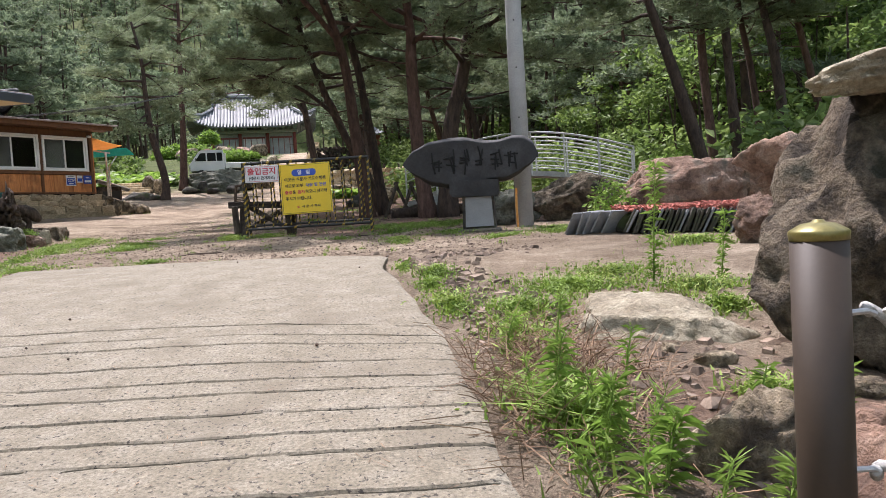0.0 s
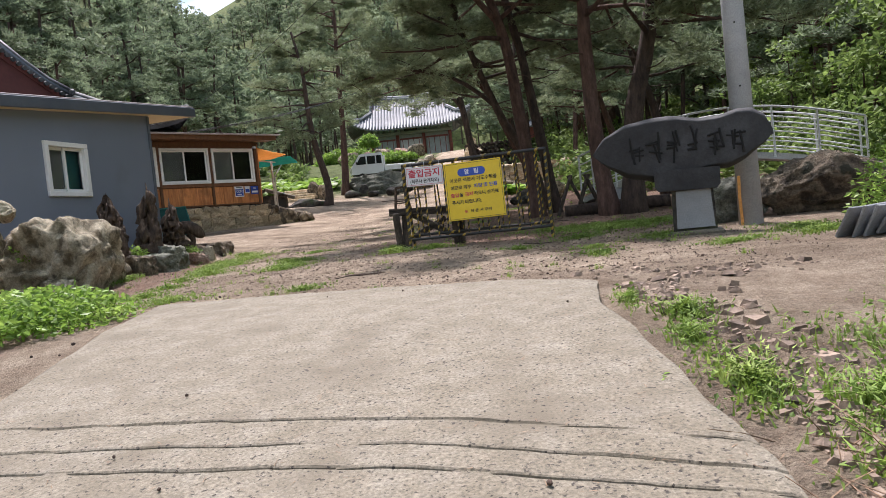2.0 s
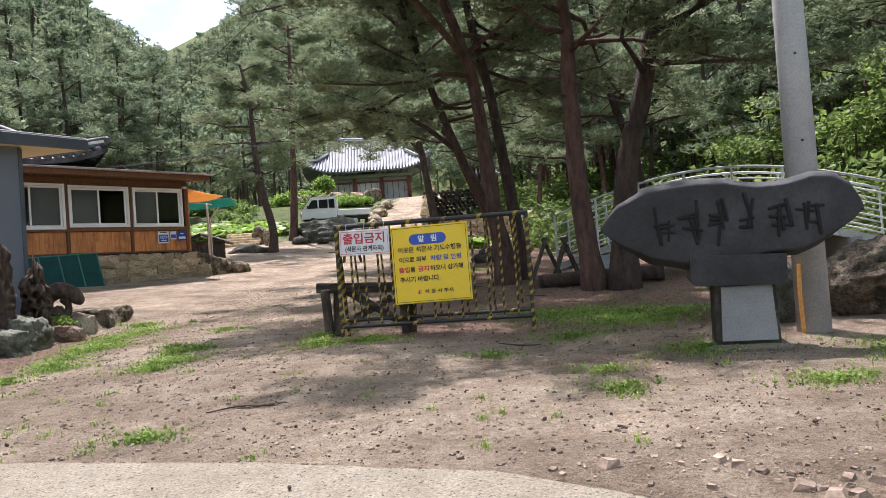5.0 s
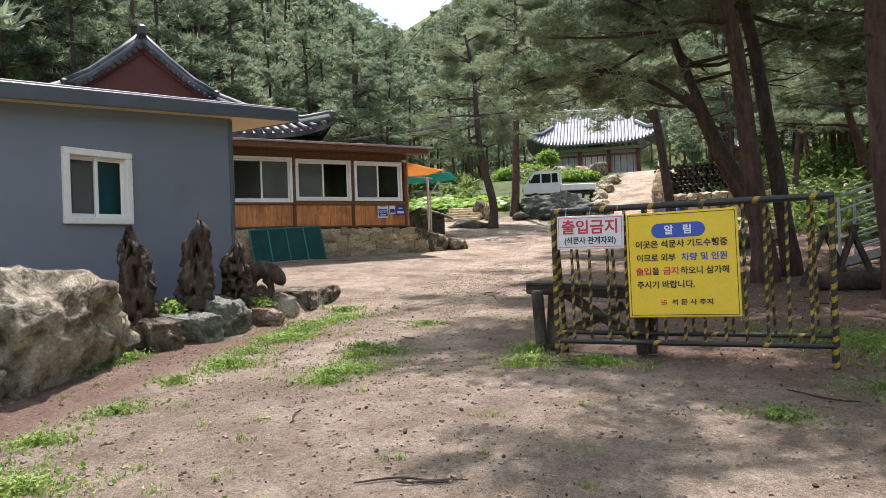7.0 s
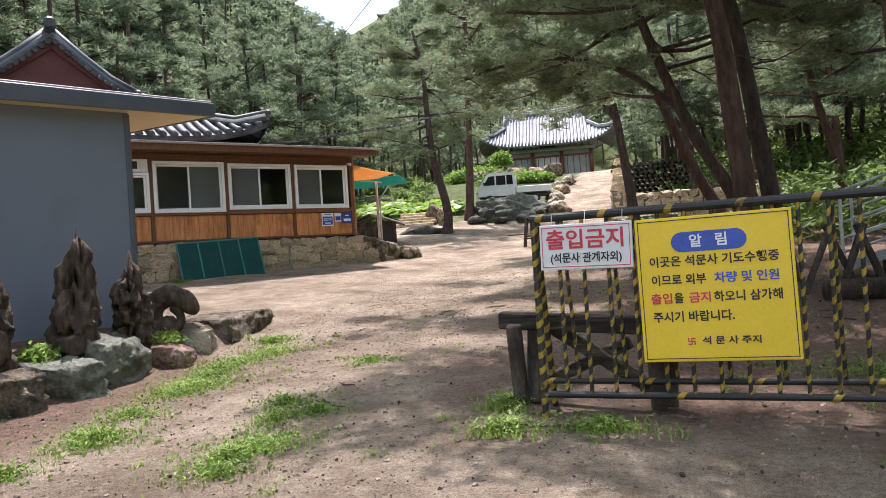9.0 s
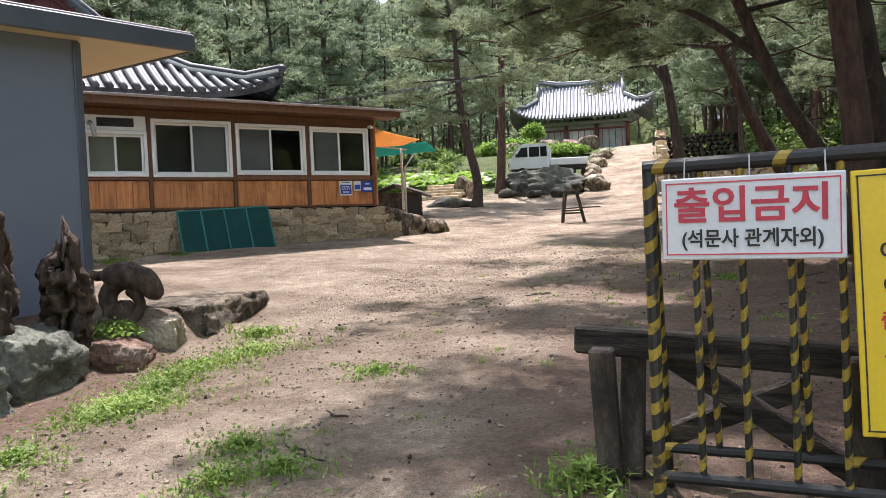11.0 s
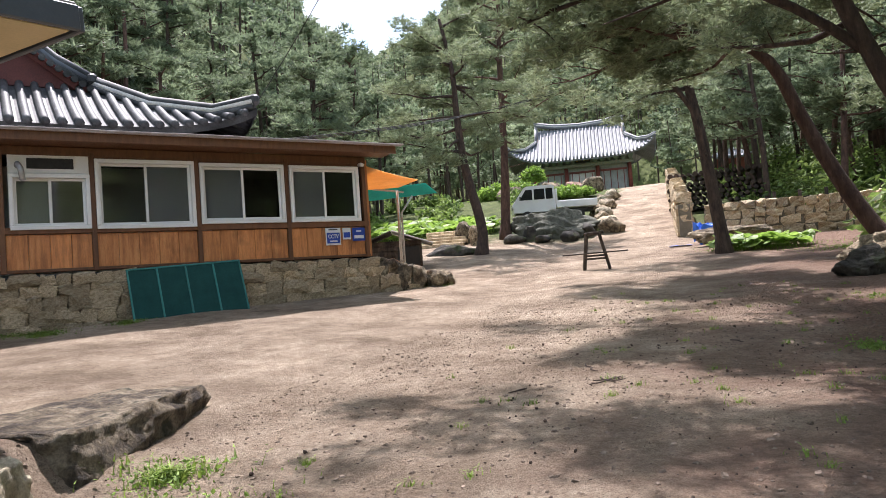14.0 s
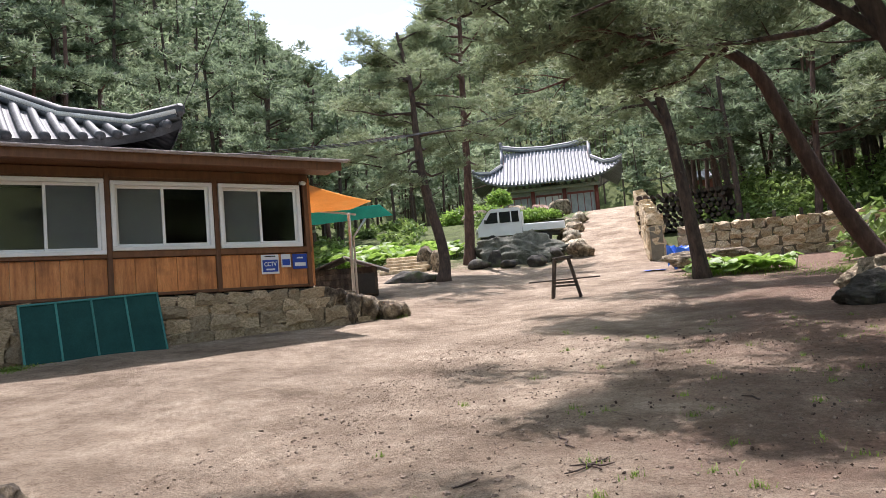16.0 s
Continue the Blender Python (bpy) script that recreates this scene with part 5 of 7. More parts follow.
def rocks():
    PALE = "pale lichen-spotted boulder beside the dirt road"
    G = "boulders edging the planting bed"
    rock("boulder", PALE, (-7.92, 11.02, 1.24), (0.88, 1.40, 0.86), 3, ROCK_PALE, 14, sub=5, group=G, rough=0.22, cuts=7, undercut=0.28)
    rock("boulder", "small squared stone edging the bed", (-7.70, 12.36, 1.20), (0.40, 0.35, 0.37), 5, ROCK, 20, flat_top=0.4, group=G, undercut=0.2, blocky=True, cuts=4)
    rock("boulder", "low mossy stone edging the bed", (-7.80, 12.98, 1.20), (0.46, 0.43, 0.38), 6, ROCK_GREY, 10, flat_top=0.4, group=G, blocky=True, cuts=5)
    rock("boulder", "rounded grey-green stone edging the bed", (-7.96, 13.68, 1.26), (0.48, 0.60, 0.44), 7, ROCK_GREY, 15, flat_top=0.32, group=G, blocky=True, cuts=5)
    rock("boulder", "small reddish stone edging the bed", (-7.88, 14.48, 1.20), (0.32, 0.40, 0.30), 8, ROCK_RED, 30, flat_top=0.35, group=G, blocky=True, cuts=5)
    rock("boulder", "small upright stone edging the bed", (-8.00, 15.02, 1.25), (0.25, 0.30, 0.36), 9, FLATSTONE, 12, flat_top=0.35, group=G, blocky=True, cuts=4)
    rock("boulder", "long flat-topped dark rock at the end of the bed", (-8.78, 16.32, 1.22), (1.62, 0.92, 0.54), 39, ROCK, 113, flat_top=0.38, sub=5, rough=0.10, group=G, cuts=2, blocky=True)
    rock("boulder", "tall pale standing boulder", (-8.15, 9.5, 1.75), (0.50, 0.52, 1.2), 11, ROCK_PALE, 0, (0, -4), sub=5, rough=0.10)
    rock("boulder", "stone resting on the shoulder of a standing boulder", (-7.56, 9.55, 2.16), (0.22, 0.2, 0.14), 12, ROCK_PALE, 0)
    rock("boulder", "small pale stone at the foot of the boulder", (-7.55, 10.35, 1.08), (0.30, 0.32, 0.22), 44, ROCK_PALE, 25, flat_top=0.3)
    # beside the drive
    rock("flat_rock", "broad flat-topped pale rock in the weeds", (1.20, 4.40, 0.36), (0.68, 0.54, 0.44), 13, FLATSTONE, -12, (3, 0), undercut=0.2, flat_top=0.42, sub=5, rough=0.10, cuts=6)
    rock("boulder", "huge mottled boulder beside the drive", (2.40, 3.74, 0.72), (0.78, 0.68, 1.10), 14, ROCK_BROWN, 20, (0, 12), sub=5, rough=0.2)
    rock("boulder", "flat slab balanced on the huge boulder", (2.56, 3.66, 1.86), (0.64, 0.5, 0.15), 15, FLATSTONE, 10, (0, -10), flat_top=0.2)
    rock("boulder", "rounded stone on the balanced slab", (2.72, 3.62, 2.17), (0.28, 0.25, 0.19), 16, ROCK_PALE)
    rock("boulder", "rusty red boulder behind the slate stack", (3.80, 10.75, 1.38), (1.15, 0.62, 0.66), 17, ROCK_RED, 6, flat_top=0.25, sub=5, group="red boulders")
    rock("boulder", "tall rusty red boulder", (5.25, 10.7, 1.50), (0.80, 0.66, 0.80), 18, ROCK_RED, 40, sub=5, group="red boulders")
    rock("boulder", "brown boulder beside the slates", (3.3, 7.2, 0.98), (0.3, 0.3, 0.32), 19, ROCK_RED, 40)
    rock("boulder", "long brown retaining boulder behind the pole", (2.72, 12.45, 1.45), (1.05, 0.55, 0.62), 30, ROCK_BROWN, -4, sub=5, flat_top=0.2, rough=0.12, group="retaining boulders")
    rock("boulder", "low olive-brown boulder behind the pedestal", (1.42, 12.55, 1.30), (0.62, 0.5, 0.52), 31, ROCK_GREY, 20, sub=5, flat_top=0.15, group="retaining boulders")
    for k, (x, y, h, w) in enumerate(((4.0, 12.4, 0.5, 0.7), (6.3, 10.6, 0.6, 0.65), (7.3, 9.8, 0.7, 0.7))):
        rock("boulder", "grey-brown retaining boulder beside the yard", (x, y, GZ(x, y) + h * 0.55), (w, w * 0.9, h), 36 + k, ROCK if k % 3 else ROCK_BROWN, 37 * k, sub=4, group="retaining boulders")
    rock("boulder", "grey split rock at the edge of the drive", (1.03, 2.62, 0.12), (0.44, 0.30, 0.42), 41, ROCK, 15, sub=5, rough=0.2, blocky=True)
    rock("boulder", "pinkish split rock behind the bollard", (1.52, 2.40, 0.10), (0.42, 0.36, 0.42), 42, ROCK_RED, 30, sub=5, flat_top=0.3, rough=0.16)
    rock("boulder", "low grey rock among weeds", (1.1, 3.25, 0.22), (0.22, 0.16, 0.10), 43, ROCK, 30)
    for k, (x, y, w, hh) in enumerate(((1.36, 3.62, 0.12, 0.06), (1.30, 2.98, 0.13, 0.06), (1.72, 2.86, 0.17, 0.07), (1.82, 3.16, 0.12, 0.06), (1.64, 2.70, 0.15, 0.08), (1.86, 3.44, 0.15, 0.06), (1.22, 3.86, 0.07, 0.04), (1.52, 3.44, 0.06, 0.035))):
        rock("stone", "flat broken stone among dry litter in the verge", (x, y, GZ(x, y) + hh * 0.35), (w, w * 0.7, hh), 400 + k, (ROCK, ROCK_PALE, ROCK_RED)[k % 3], 53 * k, sub=3, flat_top=0.3, group="verge stones")
    # across the yard
    rock("boulder", "long flat boulder under the pines", (-4.65, 36.6, 2.92), (1.45, 0.7, 0.46), 50, ROCK, 2, sub=5, flat_top=0.25)
    rock("boulder", "dark pointed rock at the foot of the arching pine", (-2.4, 26.7, 2.0), (0.55, 0.42, 0.36), 51, ROCK_DARK, 15, sub=5)
    rock("boulder", "flat-topped grey boulder under the arching pine", (-1.75, 27.75, 2.2), (0.95, 0.5, 0.5), 52, ROCK, 10, sub=5, flat_top=0.3)
    rock("boulder", "small flat stone in the litter", (-1.75, 22.2, 1.52), (0.22, 0.16, 0.07), 53, ROCK)
    rock("boulder", "long dark rock lying beside the road", (-15.2, 38.3, 3.28), (1.15, 0.5, 0.36), 54, ROCK_DARK, 14, sub=4)
    rock("boulder", "dark mossy rock mound below the truck", (-12.4, 44.3, 3.85), (2.35, 0.9, 1.30), 55, ROCK_GREY, 8, sub=5, rough=0.22, group="rock garden")
    for k, (x, y, h, w) in enumerate(((-13.8, 42.9, 0.3, 0.6), (-11.3, 43.2, 0.35, 0.5), (-12.5, 42.9, 0.25, 0.6), (-10.7, 44.2, 0.4, 0.55), (-15.6, 42.6, 0.65, 0.45), (-16.4, 43.4, 0.75, 0.5), (-13.2, 43.2, 0.5, 0.35))):
        rock("boulder", "dark stepping stone of the rock garden", (x, y, GZ(x, y) + h * 0.6), (w, w * 0.7, h), 56 + k, ROCK_DARK if k not in (4, 5) else ROCK, 31 * k, sub=3, flat_top=0.3, group="rock garden")
    for k in range(11):
        y = 44.5 + k * 1.55
        x = ramp_centre(y) - 2.0 - 0.25 * (k % 3) + (0.5 if k < 3 else 0)
        rock("boulder", "pale rounded kerb boulder along the ramp", (x, y, GZ(x, y) + 0.28), (0.62, 0.55, 0.42), 70 + k, ROCK_PALE if k % 2 else ROCK, 47 * k, sub=3, flat_top=0.2, group="kerb boulders")
    for k in range(5):
        rock("boulder", "large rounded rock at the head of the ramp", (-14.2 - k * 1.5, 63 + (k % 2), GZ(-14, 63) + 0.75), (1.1, 0.8, 0.7), 90 + k, ROCK_RED if k % 2 else ROCK, 47 * k, sub=3, flat_top=0.2, group="head rocks")


rocks()

# ---- driftwood stumps ----


def stump(at, h, w, seed, label, burl=False):
    """A gnarled root stood on end: a twisted column with flutes, holes and knobs."""
    b = Build()
    rng = random.Random(seed)
    if burl:
        b.tube(spine([(0.02, 0, -0.05), (0.0, 0, 0.08), (-0.03, 0, 0.17), (-0.05, 0, 0.24)], 8), [0.17, 0.15, 0.135, 0.125, 0.12, 0.115, 0.11, 0.10, 0.08], 14)
        b.tube(spine([(-0.07, 0, 0.18), (-0.12, 0, 0.28), (-0.08, 0, 0.38), (0.0, 0, 0.42)], 8), [0.07, 0.065, 0.06, 0.06, 0.06, 0.065, 0.07, 0.07, 0.05], 12)
        b.tube(spine([(0.05, 0, 0.12), (0.13, 0, 0.20), (0.12, 0, 0.29), (0.07, 0, 0.36)], 8), [0.07, 0.06, 0.05, 0.045, 0.045, 0.05, 0.055, 0.06, 0.05], 12)
        b.tube(spine([(-0.16, 0, 0.45), (-0.02, 0, 0.46), (0.12, 0, 0.43), (0.23, 0, 0.35), (0.27, 0, 0.26)], 12), [0.04, 0.08, 0.10, 0.105, 0.11, 0.11, 0.105, 0.10, 0.09, 0.08, 0.065, 0.05, 0.02], 12)
        b.tube(spine([(-0.10, 0.02, 0.46), (-0.20, 0.02, 0.47), (-0.30, 0.03, 0.46)], 5), [0.05, 0.045, 0.04, 0.038, 0.035, 0.03], 9)
    else:
        rows, cols = 46, 40
        lean = rng.uniform(-0.1, 0.1)
        for i in range(rows + 1):
            t = i / rows
            for j in range(cols):
                a = 2 * math.pi * j / cols
                ca, sa = math.cos(a), math.sin(a)
                q = Vector((ca * 1.3 + seed * 3.1, sa * 1.3, t * 2.2))
                r = 1.02 - 0.40 * t ** 1.3 + 0.32 * noise.noise(q) + 0.16 * noise.noise(Vector((ca * 4 + seed, sa * 4, t * 5)))
                r -= 0.9 * max(0.0, 0.20 - abs(noise.noise(Vector((ca * 2.6 + seed, sa * 2.6, t * 1.7)))))
                r -= 0.72 * smoothstep(0.12, 0.30, noise.noise(Vector((ca * 3.0 - seed, sa * 3.0, t * 7.5))))
                r += 0.22 * abs(noise.noise(Vector((ca * 7 + seed, sa * 7, t * 9)))) - 0.05
                r *= 1 - smoothstep(0.90, 1.0, t) * 0.6
                top = h * t * (1 + 0.50 * t * noise.noise(Vector((ca * 1.7, sa * 1.7, seed * 1.3))))
                b.v.append((w * r * ca + lean * t * t, w * 0.85 * r * sa, top - 0.06))
        b.f += [(i * cols + j, i * cols + (j + 1) % cols, (i + 1) * cols + (j + 1) % cols, (i + 1) * cols + j) for i in range(rows) for j in range(cols)]
        b.f.append(tuple(rows * cols + j for j in range(cols)))
    if burl:
        for k, v in enumerate(b.v):
            q = Vector((v[0] * 7 + seed, v[1] * 7, v[2] * 3))
            b.v[k] = tuple(Vector(v) + Vector(noise.noise_vector(q * 1.2)) * 0.03 + Vector(noise.noise_vector(q * 3.5)) * 0.012)
    ob = part("driftwood_stump", b, DRIFT, smooth=True)
    ob.matrix_basis = pose(*at, 0, 0, seed * 40 % 360 if not burl else 22) @ Matrix.Scale(1.22 if burl else 1.0, 4)
    tagged(ob, label, "driftwood", "driftwood ornaments")


stump((-8.22, 12.58, 1.40), 1.0, 0.24, 1, "smooth brown driftwood stump standing behind the stones")
stump((-8.18, 13.45, 1.38), 0.98, 0.27, 2, "deeply holed dark driftwood root standing on end")
stump((-8.12, 14.15, 1.42), 0.90, 0.26, 3, "pitted driftwood root standing on end")
stump((-8.34, 14.92, 1.36), 0.52, 0.2, 4, "burl of driftwood shaped like a bent arch", burl=True)
# ---- monument, pole, bollard, slates ----


def monument():
    z0 = GZ(0.8, 11.05)
    m = thing("stone_monument", "long black inscribed stone on a pale concrete pedestal", "monument", pose(0.78, 11.05, z0, 0, 0, -8))
    part("footing", Build().box((0.66, 0.56, 0.10), pose(0.0, 0.02, 0.0), 0.03), CONCRETE, m)
    # Shading of the pedestal's sides is put into the body's dark colour.
    part("pedestal", Build().prism([(-0.25, 0.0), (0.25, 0.0), (0.235, 0.53), (-0.235, 0.53)], 0.40, pose(0.0, 0.03, 0.03)), ROCK_DARK, m, "concrete pedestal block coloured dark for its shaded sides")
    part("front_plate", Build().prism([(-0.215, 0.05), (0.215, 0.05), (0.195, 0.50), (-0.195, 0.50)], 0.03, pose(0.01, -0.185, 0.03)), POLE, m, "pale plate set into the pedestal")
    cap = Build().prism([(-0.33, 0.0), (0.33, 0.0), (0.37, 0.05), (0.37, 0.25), (-0.37, 0.25), (-0.37, 0.05)], 0.52, pose(-0.05, 0.02, 0.54, 0, 2, 0))
    part("cap_stone", cap, BLACKSTONE, m, "dark squared cap stone")
    # long lens of basalt, its left end pointed, a dip along the top, the right lobe raised
    bm = bmesh.new()
    bmesh.ops.create_icosphere(bm, subdivisions=5, radius=1.0)
    for v in bm.verts:
        x, y, z = v.co
        u = x
        top = lerp(u, [-1, -0.85, -0.6, -0.23, 0.0, 0.22, 0.45, 0.65, 0.8, 0.93, 1], [0.02, 0.22, 0.35, 0.39, 0.36, 0.30, 0.31, 0.36, 0.34, 0.25, 0.06])
        bot = lerp(u, [-1, -0.85, -0.6, -0.3, 0.0, 0.15, 0.25, 0.5, 0.7, 0.9, 1], [0.0, -0.16, -0.33, -0.40, -0.40, -0.37, -0.34, -0.33, -0.24, -0.08, 0.03])
        r = math.sqrt(max(1e-6, 1 - x * x))
        zz = z / r if r > 1e-3 else 0
        nz = (top if zz > 0 else -bot) * math.copysign(abs(zz) ** 0.62, zz)
        yy = 0.19 * math.copysign(min(1.0, abs(y / r if r > 1e-3 else 0) * 1.5), y) * (0.45 + 0.55 * r)
        v.co = Vector((1.04 * u, yy, nz))
        v.co += v.co.normalized() * 0.022 * noise.noise(v.co * 4)
    me = bpy.data.meshes.new("inscribed_stone")
    bm.to_mesh(me)
    bm.free()
    me.shade_smooth()
    part("inscribed_stone", me, BLACKSTONE, m, "wavy slab of black basalt", m=pose(-0.09, 0, 1.08, 0, 0, 0))
    rng = random.Random(8)
    for k, x in enumerate((-0.52, -0.28, -0.05, 0.18, 0.42, 0.64)):
        for j in range(6):
            b = Build().box((rng.uniform(0.02, 0.03) if j % 2 else rng.uniform(0.10, 0.17), 0.02, rng.uniform(0.16, 0.26) if j % 2 else 0.024), pose(x - 0.09 + rng.uniform(-0.05, 0.05), -0.19 * (0.45 + 0.55 * math.sqrt(1 - x * x)) - 0.006, 1.08 + rng.uniform(-0.09, 0.11), 0, rng.uniform(-14, 14), 0), 0.006)
            part("carved_stroke", b, CARVING, m)


def power_pole():
    p = thing("utility_pole", "tapered grey concrete utility pole", "pole", pose(1.565, 11.70, GZ(1.56, 11.7), 0, 0.1, 0))
    part("shaft", Build().tube([(0, 0, -0.3), (0, 0, 3), (0, 0, 6), (0, 0, 9)], [0.150, 0.132, 0.114, 0.096], 24), POLE, p, smooth=True)
    for z in (1.75, 2.55, 3.3, 4.1, 4.9):
        part("step_hole", Build().tube([(-0.02, -0.118 + 0.0055 * z - 0.022, z), (-0.02, -0.135 + 0.0055 * z - 0.022, z)], 0.012, 8), BLACK, p)
    part("band", Build().tube([(0, 0, 1.05), (0, 0, 1.09)], 0.152, 24), STEEL, p)
    part("conduit", Build().tube([(-0.12, -0.09, -0.1), (-0.13, -0.085, 0.35), (-0.12, -0.085, 0.62)], 0.02, 8), ORANGE, p, "orange ground-wire guard")
    part("plate", Build().box((0.07, 0.02, 0.16), pose(-0.1, -0.11, 1.3), 0.004), STEEL, p)


def bollard():
    z = GZ(0.77, 1.58)
    b = thing("bollard", "brown enamelled steel bollard with an olive cap and rope", "bollard", pose(0.765, 1.58, z, 0, 0.4, 0))
    h = 1.16 - z
    part("shaft", Build().tube([(0, 0, -0.1), (0, 0, h - 0.03)], 0.0585, 24), BROWNPOST, b, smooth=True)
    part("cap", Build().tube([(0, 0, h - 0.032), (0, 0, h - 0.014), (0, 0, h - 0.010), (0, 0, h + 0.004), (0, 0, h + 0.007), (0, 0, h + 0.012), (0, 0, h + 0.013)], [0.0595, 0.0612, 0.058, 0.034, 0.014, 0.011, 0.003], 24), OLIVECAP, b, smooth=True)
    for zz, seed in ((h - 0.19, 1), (h - 0.53, 2)):
        rng = random.Random(seed)
        part("eyelet", Build().tube([(0.045, -0.02, zz), (0.085, -0.03, zz + 0.004), (0.10, -0.03, zz - 0.004)], 0.007, 8), STEEL, b)
        pts = [(0.09, -0.03, zz)]
        for k in range(9):
            pts.append((0.10 + 0.022 * k + rng.uniform(-0.01, 0.01), -0.03 + rng.uniform(-0.03, 0.03), zz - 0.006 * k + rng.uniform(-0.025, 0.02)))
        pts += [(0.5, 0.0, zz - 0.1), (0.9, 0.05, zz - 0.14)]
        part("rope", Build().tube(spine(pts, 50), 0.013, 8), ROPE, b, "frayed grey rope", smooth=True)
        part("rope_end", Build().tube(spine([(0.12, -0.04, zz + 0.01), (0.15, -0.05, zz - 0.05), (0.14, -0.05, zz - 0.09)], 6), [0.013, 0.014, 0.016, 0.018, 0.02, 0.02, 0.018], 7), ROPE, b)


def slates():
    rng = random.Random(31)
    n = 34
    for k in range(n):
        f = k / (n - 1)
        x, y = 1.95 + 1.95 * f, 9.05 - 0.62 * f
        w, h, t = 0.40 + rng.uniform(-0.04, 0.04), 0.30 + rng.uniform(-0.03, 0.05), 0.022
        big = k < 5
        ob = part("slate", Build().box((t * 1.2, w * (1.15 if big else 1), h * (1.1 if big else 1)), Matrix(), 0.004), SLATE if big or k % 6 == 0 else ROCK_DARK)
        gap = 0.115 * k if big else 0.60 + (k - 5) * 0.048
        ob.matrix_basis = pose(1.9 + gap * 0.95, 9.05 - gap * 0.3, GZ(x, y) + 0.135, rng.uniform(-3, 3), (30 if big else 24) + rng.uniform(-5, 5), (-52 if big else -17) + rng.uniform(-4, 4))
        tagged(ob, "thin grey slate leaning in a row" if big or k % 6 == 0 else "thin dark slate leaning in a row", "slate", "stack of slates")
    b = Build()
    for k in range(2400):
        f = rng.random()
        x, y = 2.4 + 1.75 * f, 8.95 - 0.5 * f + rng.uniform(-0.16, 0.5)
        b.box((rng.uniform(0.015, 0.05), rng.uniform(0.012, 0.03), 0.008), pose(x, y, GZ(x, y) + 0.27 + rng.uniform(0, 0.06), rng.uniform(-40, 40), rng.uniform(-40, 40), rng.uniform(0, 180)))
    o = part("red_litter", b, surf("red_chips", [(0.30, 0.075, 0.055), (0.46, 0.17, 0.13)], 8, 0.9, 0.0, vary=0.2, island=True))
    tagged(o, "reddish chips and fallen leaves on the slates", "litter", kind="stuff")
    part("slate_bed", Build().box((1.75, 0.42, 0.26), pose(3.2, 8.86, GZ(3.1, 8.8) + 0.13, 0, 0, -17), 0.04), ROCK_DARK)
    tagged(bpy.data.objects["slate_bed"], "packed dark slates behind the row", "slates")


monument()
power_pole()
bollard()
slates()

# ---- footbridge ----
RAILSTEEL = surf("pale_railing", [(0.48, 0.49, 0.48), (0.62, 0.63, 0.62)], 3, 0.6, 0.1, 40)


def footbridge():
    b = thing("footbridge", "arched steel footbridge with pale pipe railings", "bridge")
    def at(s, side, h):
        x, y = -0.5 + 5.8 * s, 19.6 - 1.6 * s
        z = 1.68 + 0.72 * math.sin(math.pi * min(1, max(0, s * 0.9 + 0.02))) - 0.12 * s
        return Vector((x + 0.26 * side, y + 1.0 * side, z + h))
    deck = Build()
    n = 18
    pts = [at(k / n, sd, dz) for k in range(n + 1) for sd, dz in ((0, 0), (1.25, 0), (1.25, -0.14), (0, -0.14))]
    deck.add(pts, [(4 * k + j, 4 * k + (j + 1) % 4, 4 * k + 4 + (j + 1) % 4, 4 * k + 4 + j) for k in range(n) for j in range(4)] + [(0, 1, 2, 3), tuple(4 * n + j for j in (3, 2, 1, 0))])
    part("deck", deck, STEEL, b)
    for side in (0, 1.25):
        for h, r in ((1.0, 0.024), (0.78, 0.016), (0.56, 0.016), (0.34, 0.016), (0.14, 0.016)):
            part("rail", Build().tube([at(k / n, side, h) for k in range(n + 1)], r, 8), RAILSTEEL, b, smooth=True)
        for k in range(8):
            part("baluster", Build().tube([at(k / 7, side, -0.1), at(k / 7, side, 1.0)], 0.024, 8), RAILSTEEL, b)
    for s in (0.12, 0.88):
        part("pier", Build().box((0.4, 1.3, 1.6), Matrix.Translation(at(s, 0.6, -0.9)), 0.03), POLE, b)
    for k, (x, y) in enumerate(((-0.75, 18.9), (-0.35, 19.0))):
        g = thing("timber_trestle", "dark timber trestle leaning by the footbridge", "trestle", pose(x, y, GZ(x, y), 0, 0, 20 * k))
        part("leg", Build().box((0.08, 0.08, 1.0), pose(-0.15, 0, 0.47, 0, 22, 0), 0.01), WOOD_GREY, g)
        part("leg", Build().box((0.08, 0.08, 1.0), pose(0.15, 0.05, 0.47, 0, -22, 0), 0.01), WOOD_GREY, g)
    lg = part("fallen_log", Build().tube(spine([(-0.9, 18.3, 1.42), (0.3, 18.5, 1.45), (1.4, 18.4, 1.45)], 8), 0.14, 12), BARK, smooth=True)
    tagged(lg, "dark log lying under the pines", "log")


footbridge()

# ---- fittings of the house ----


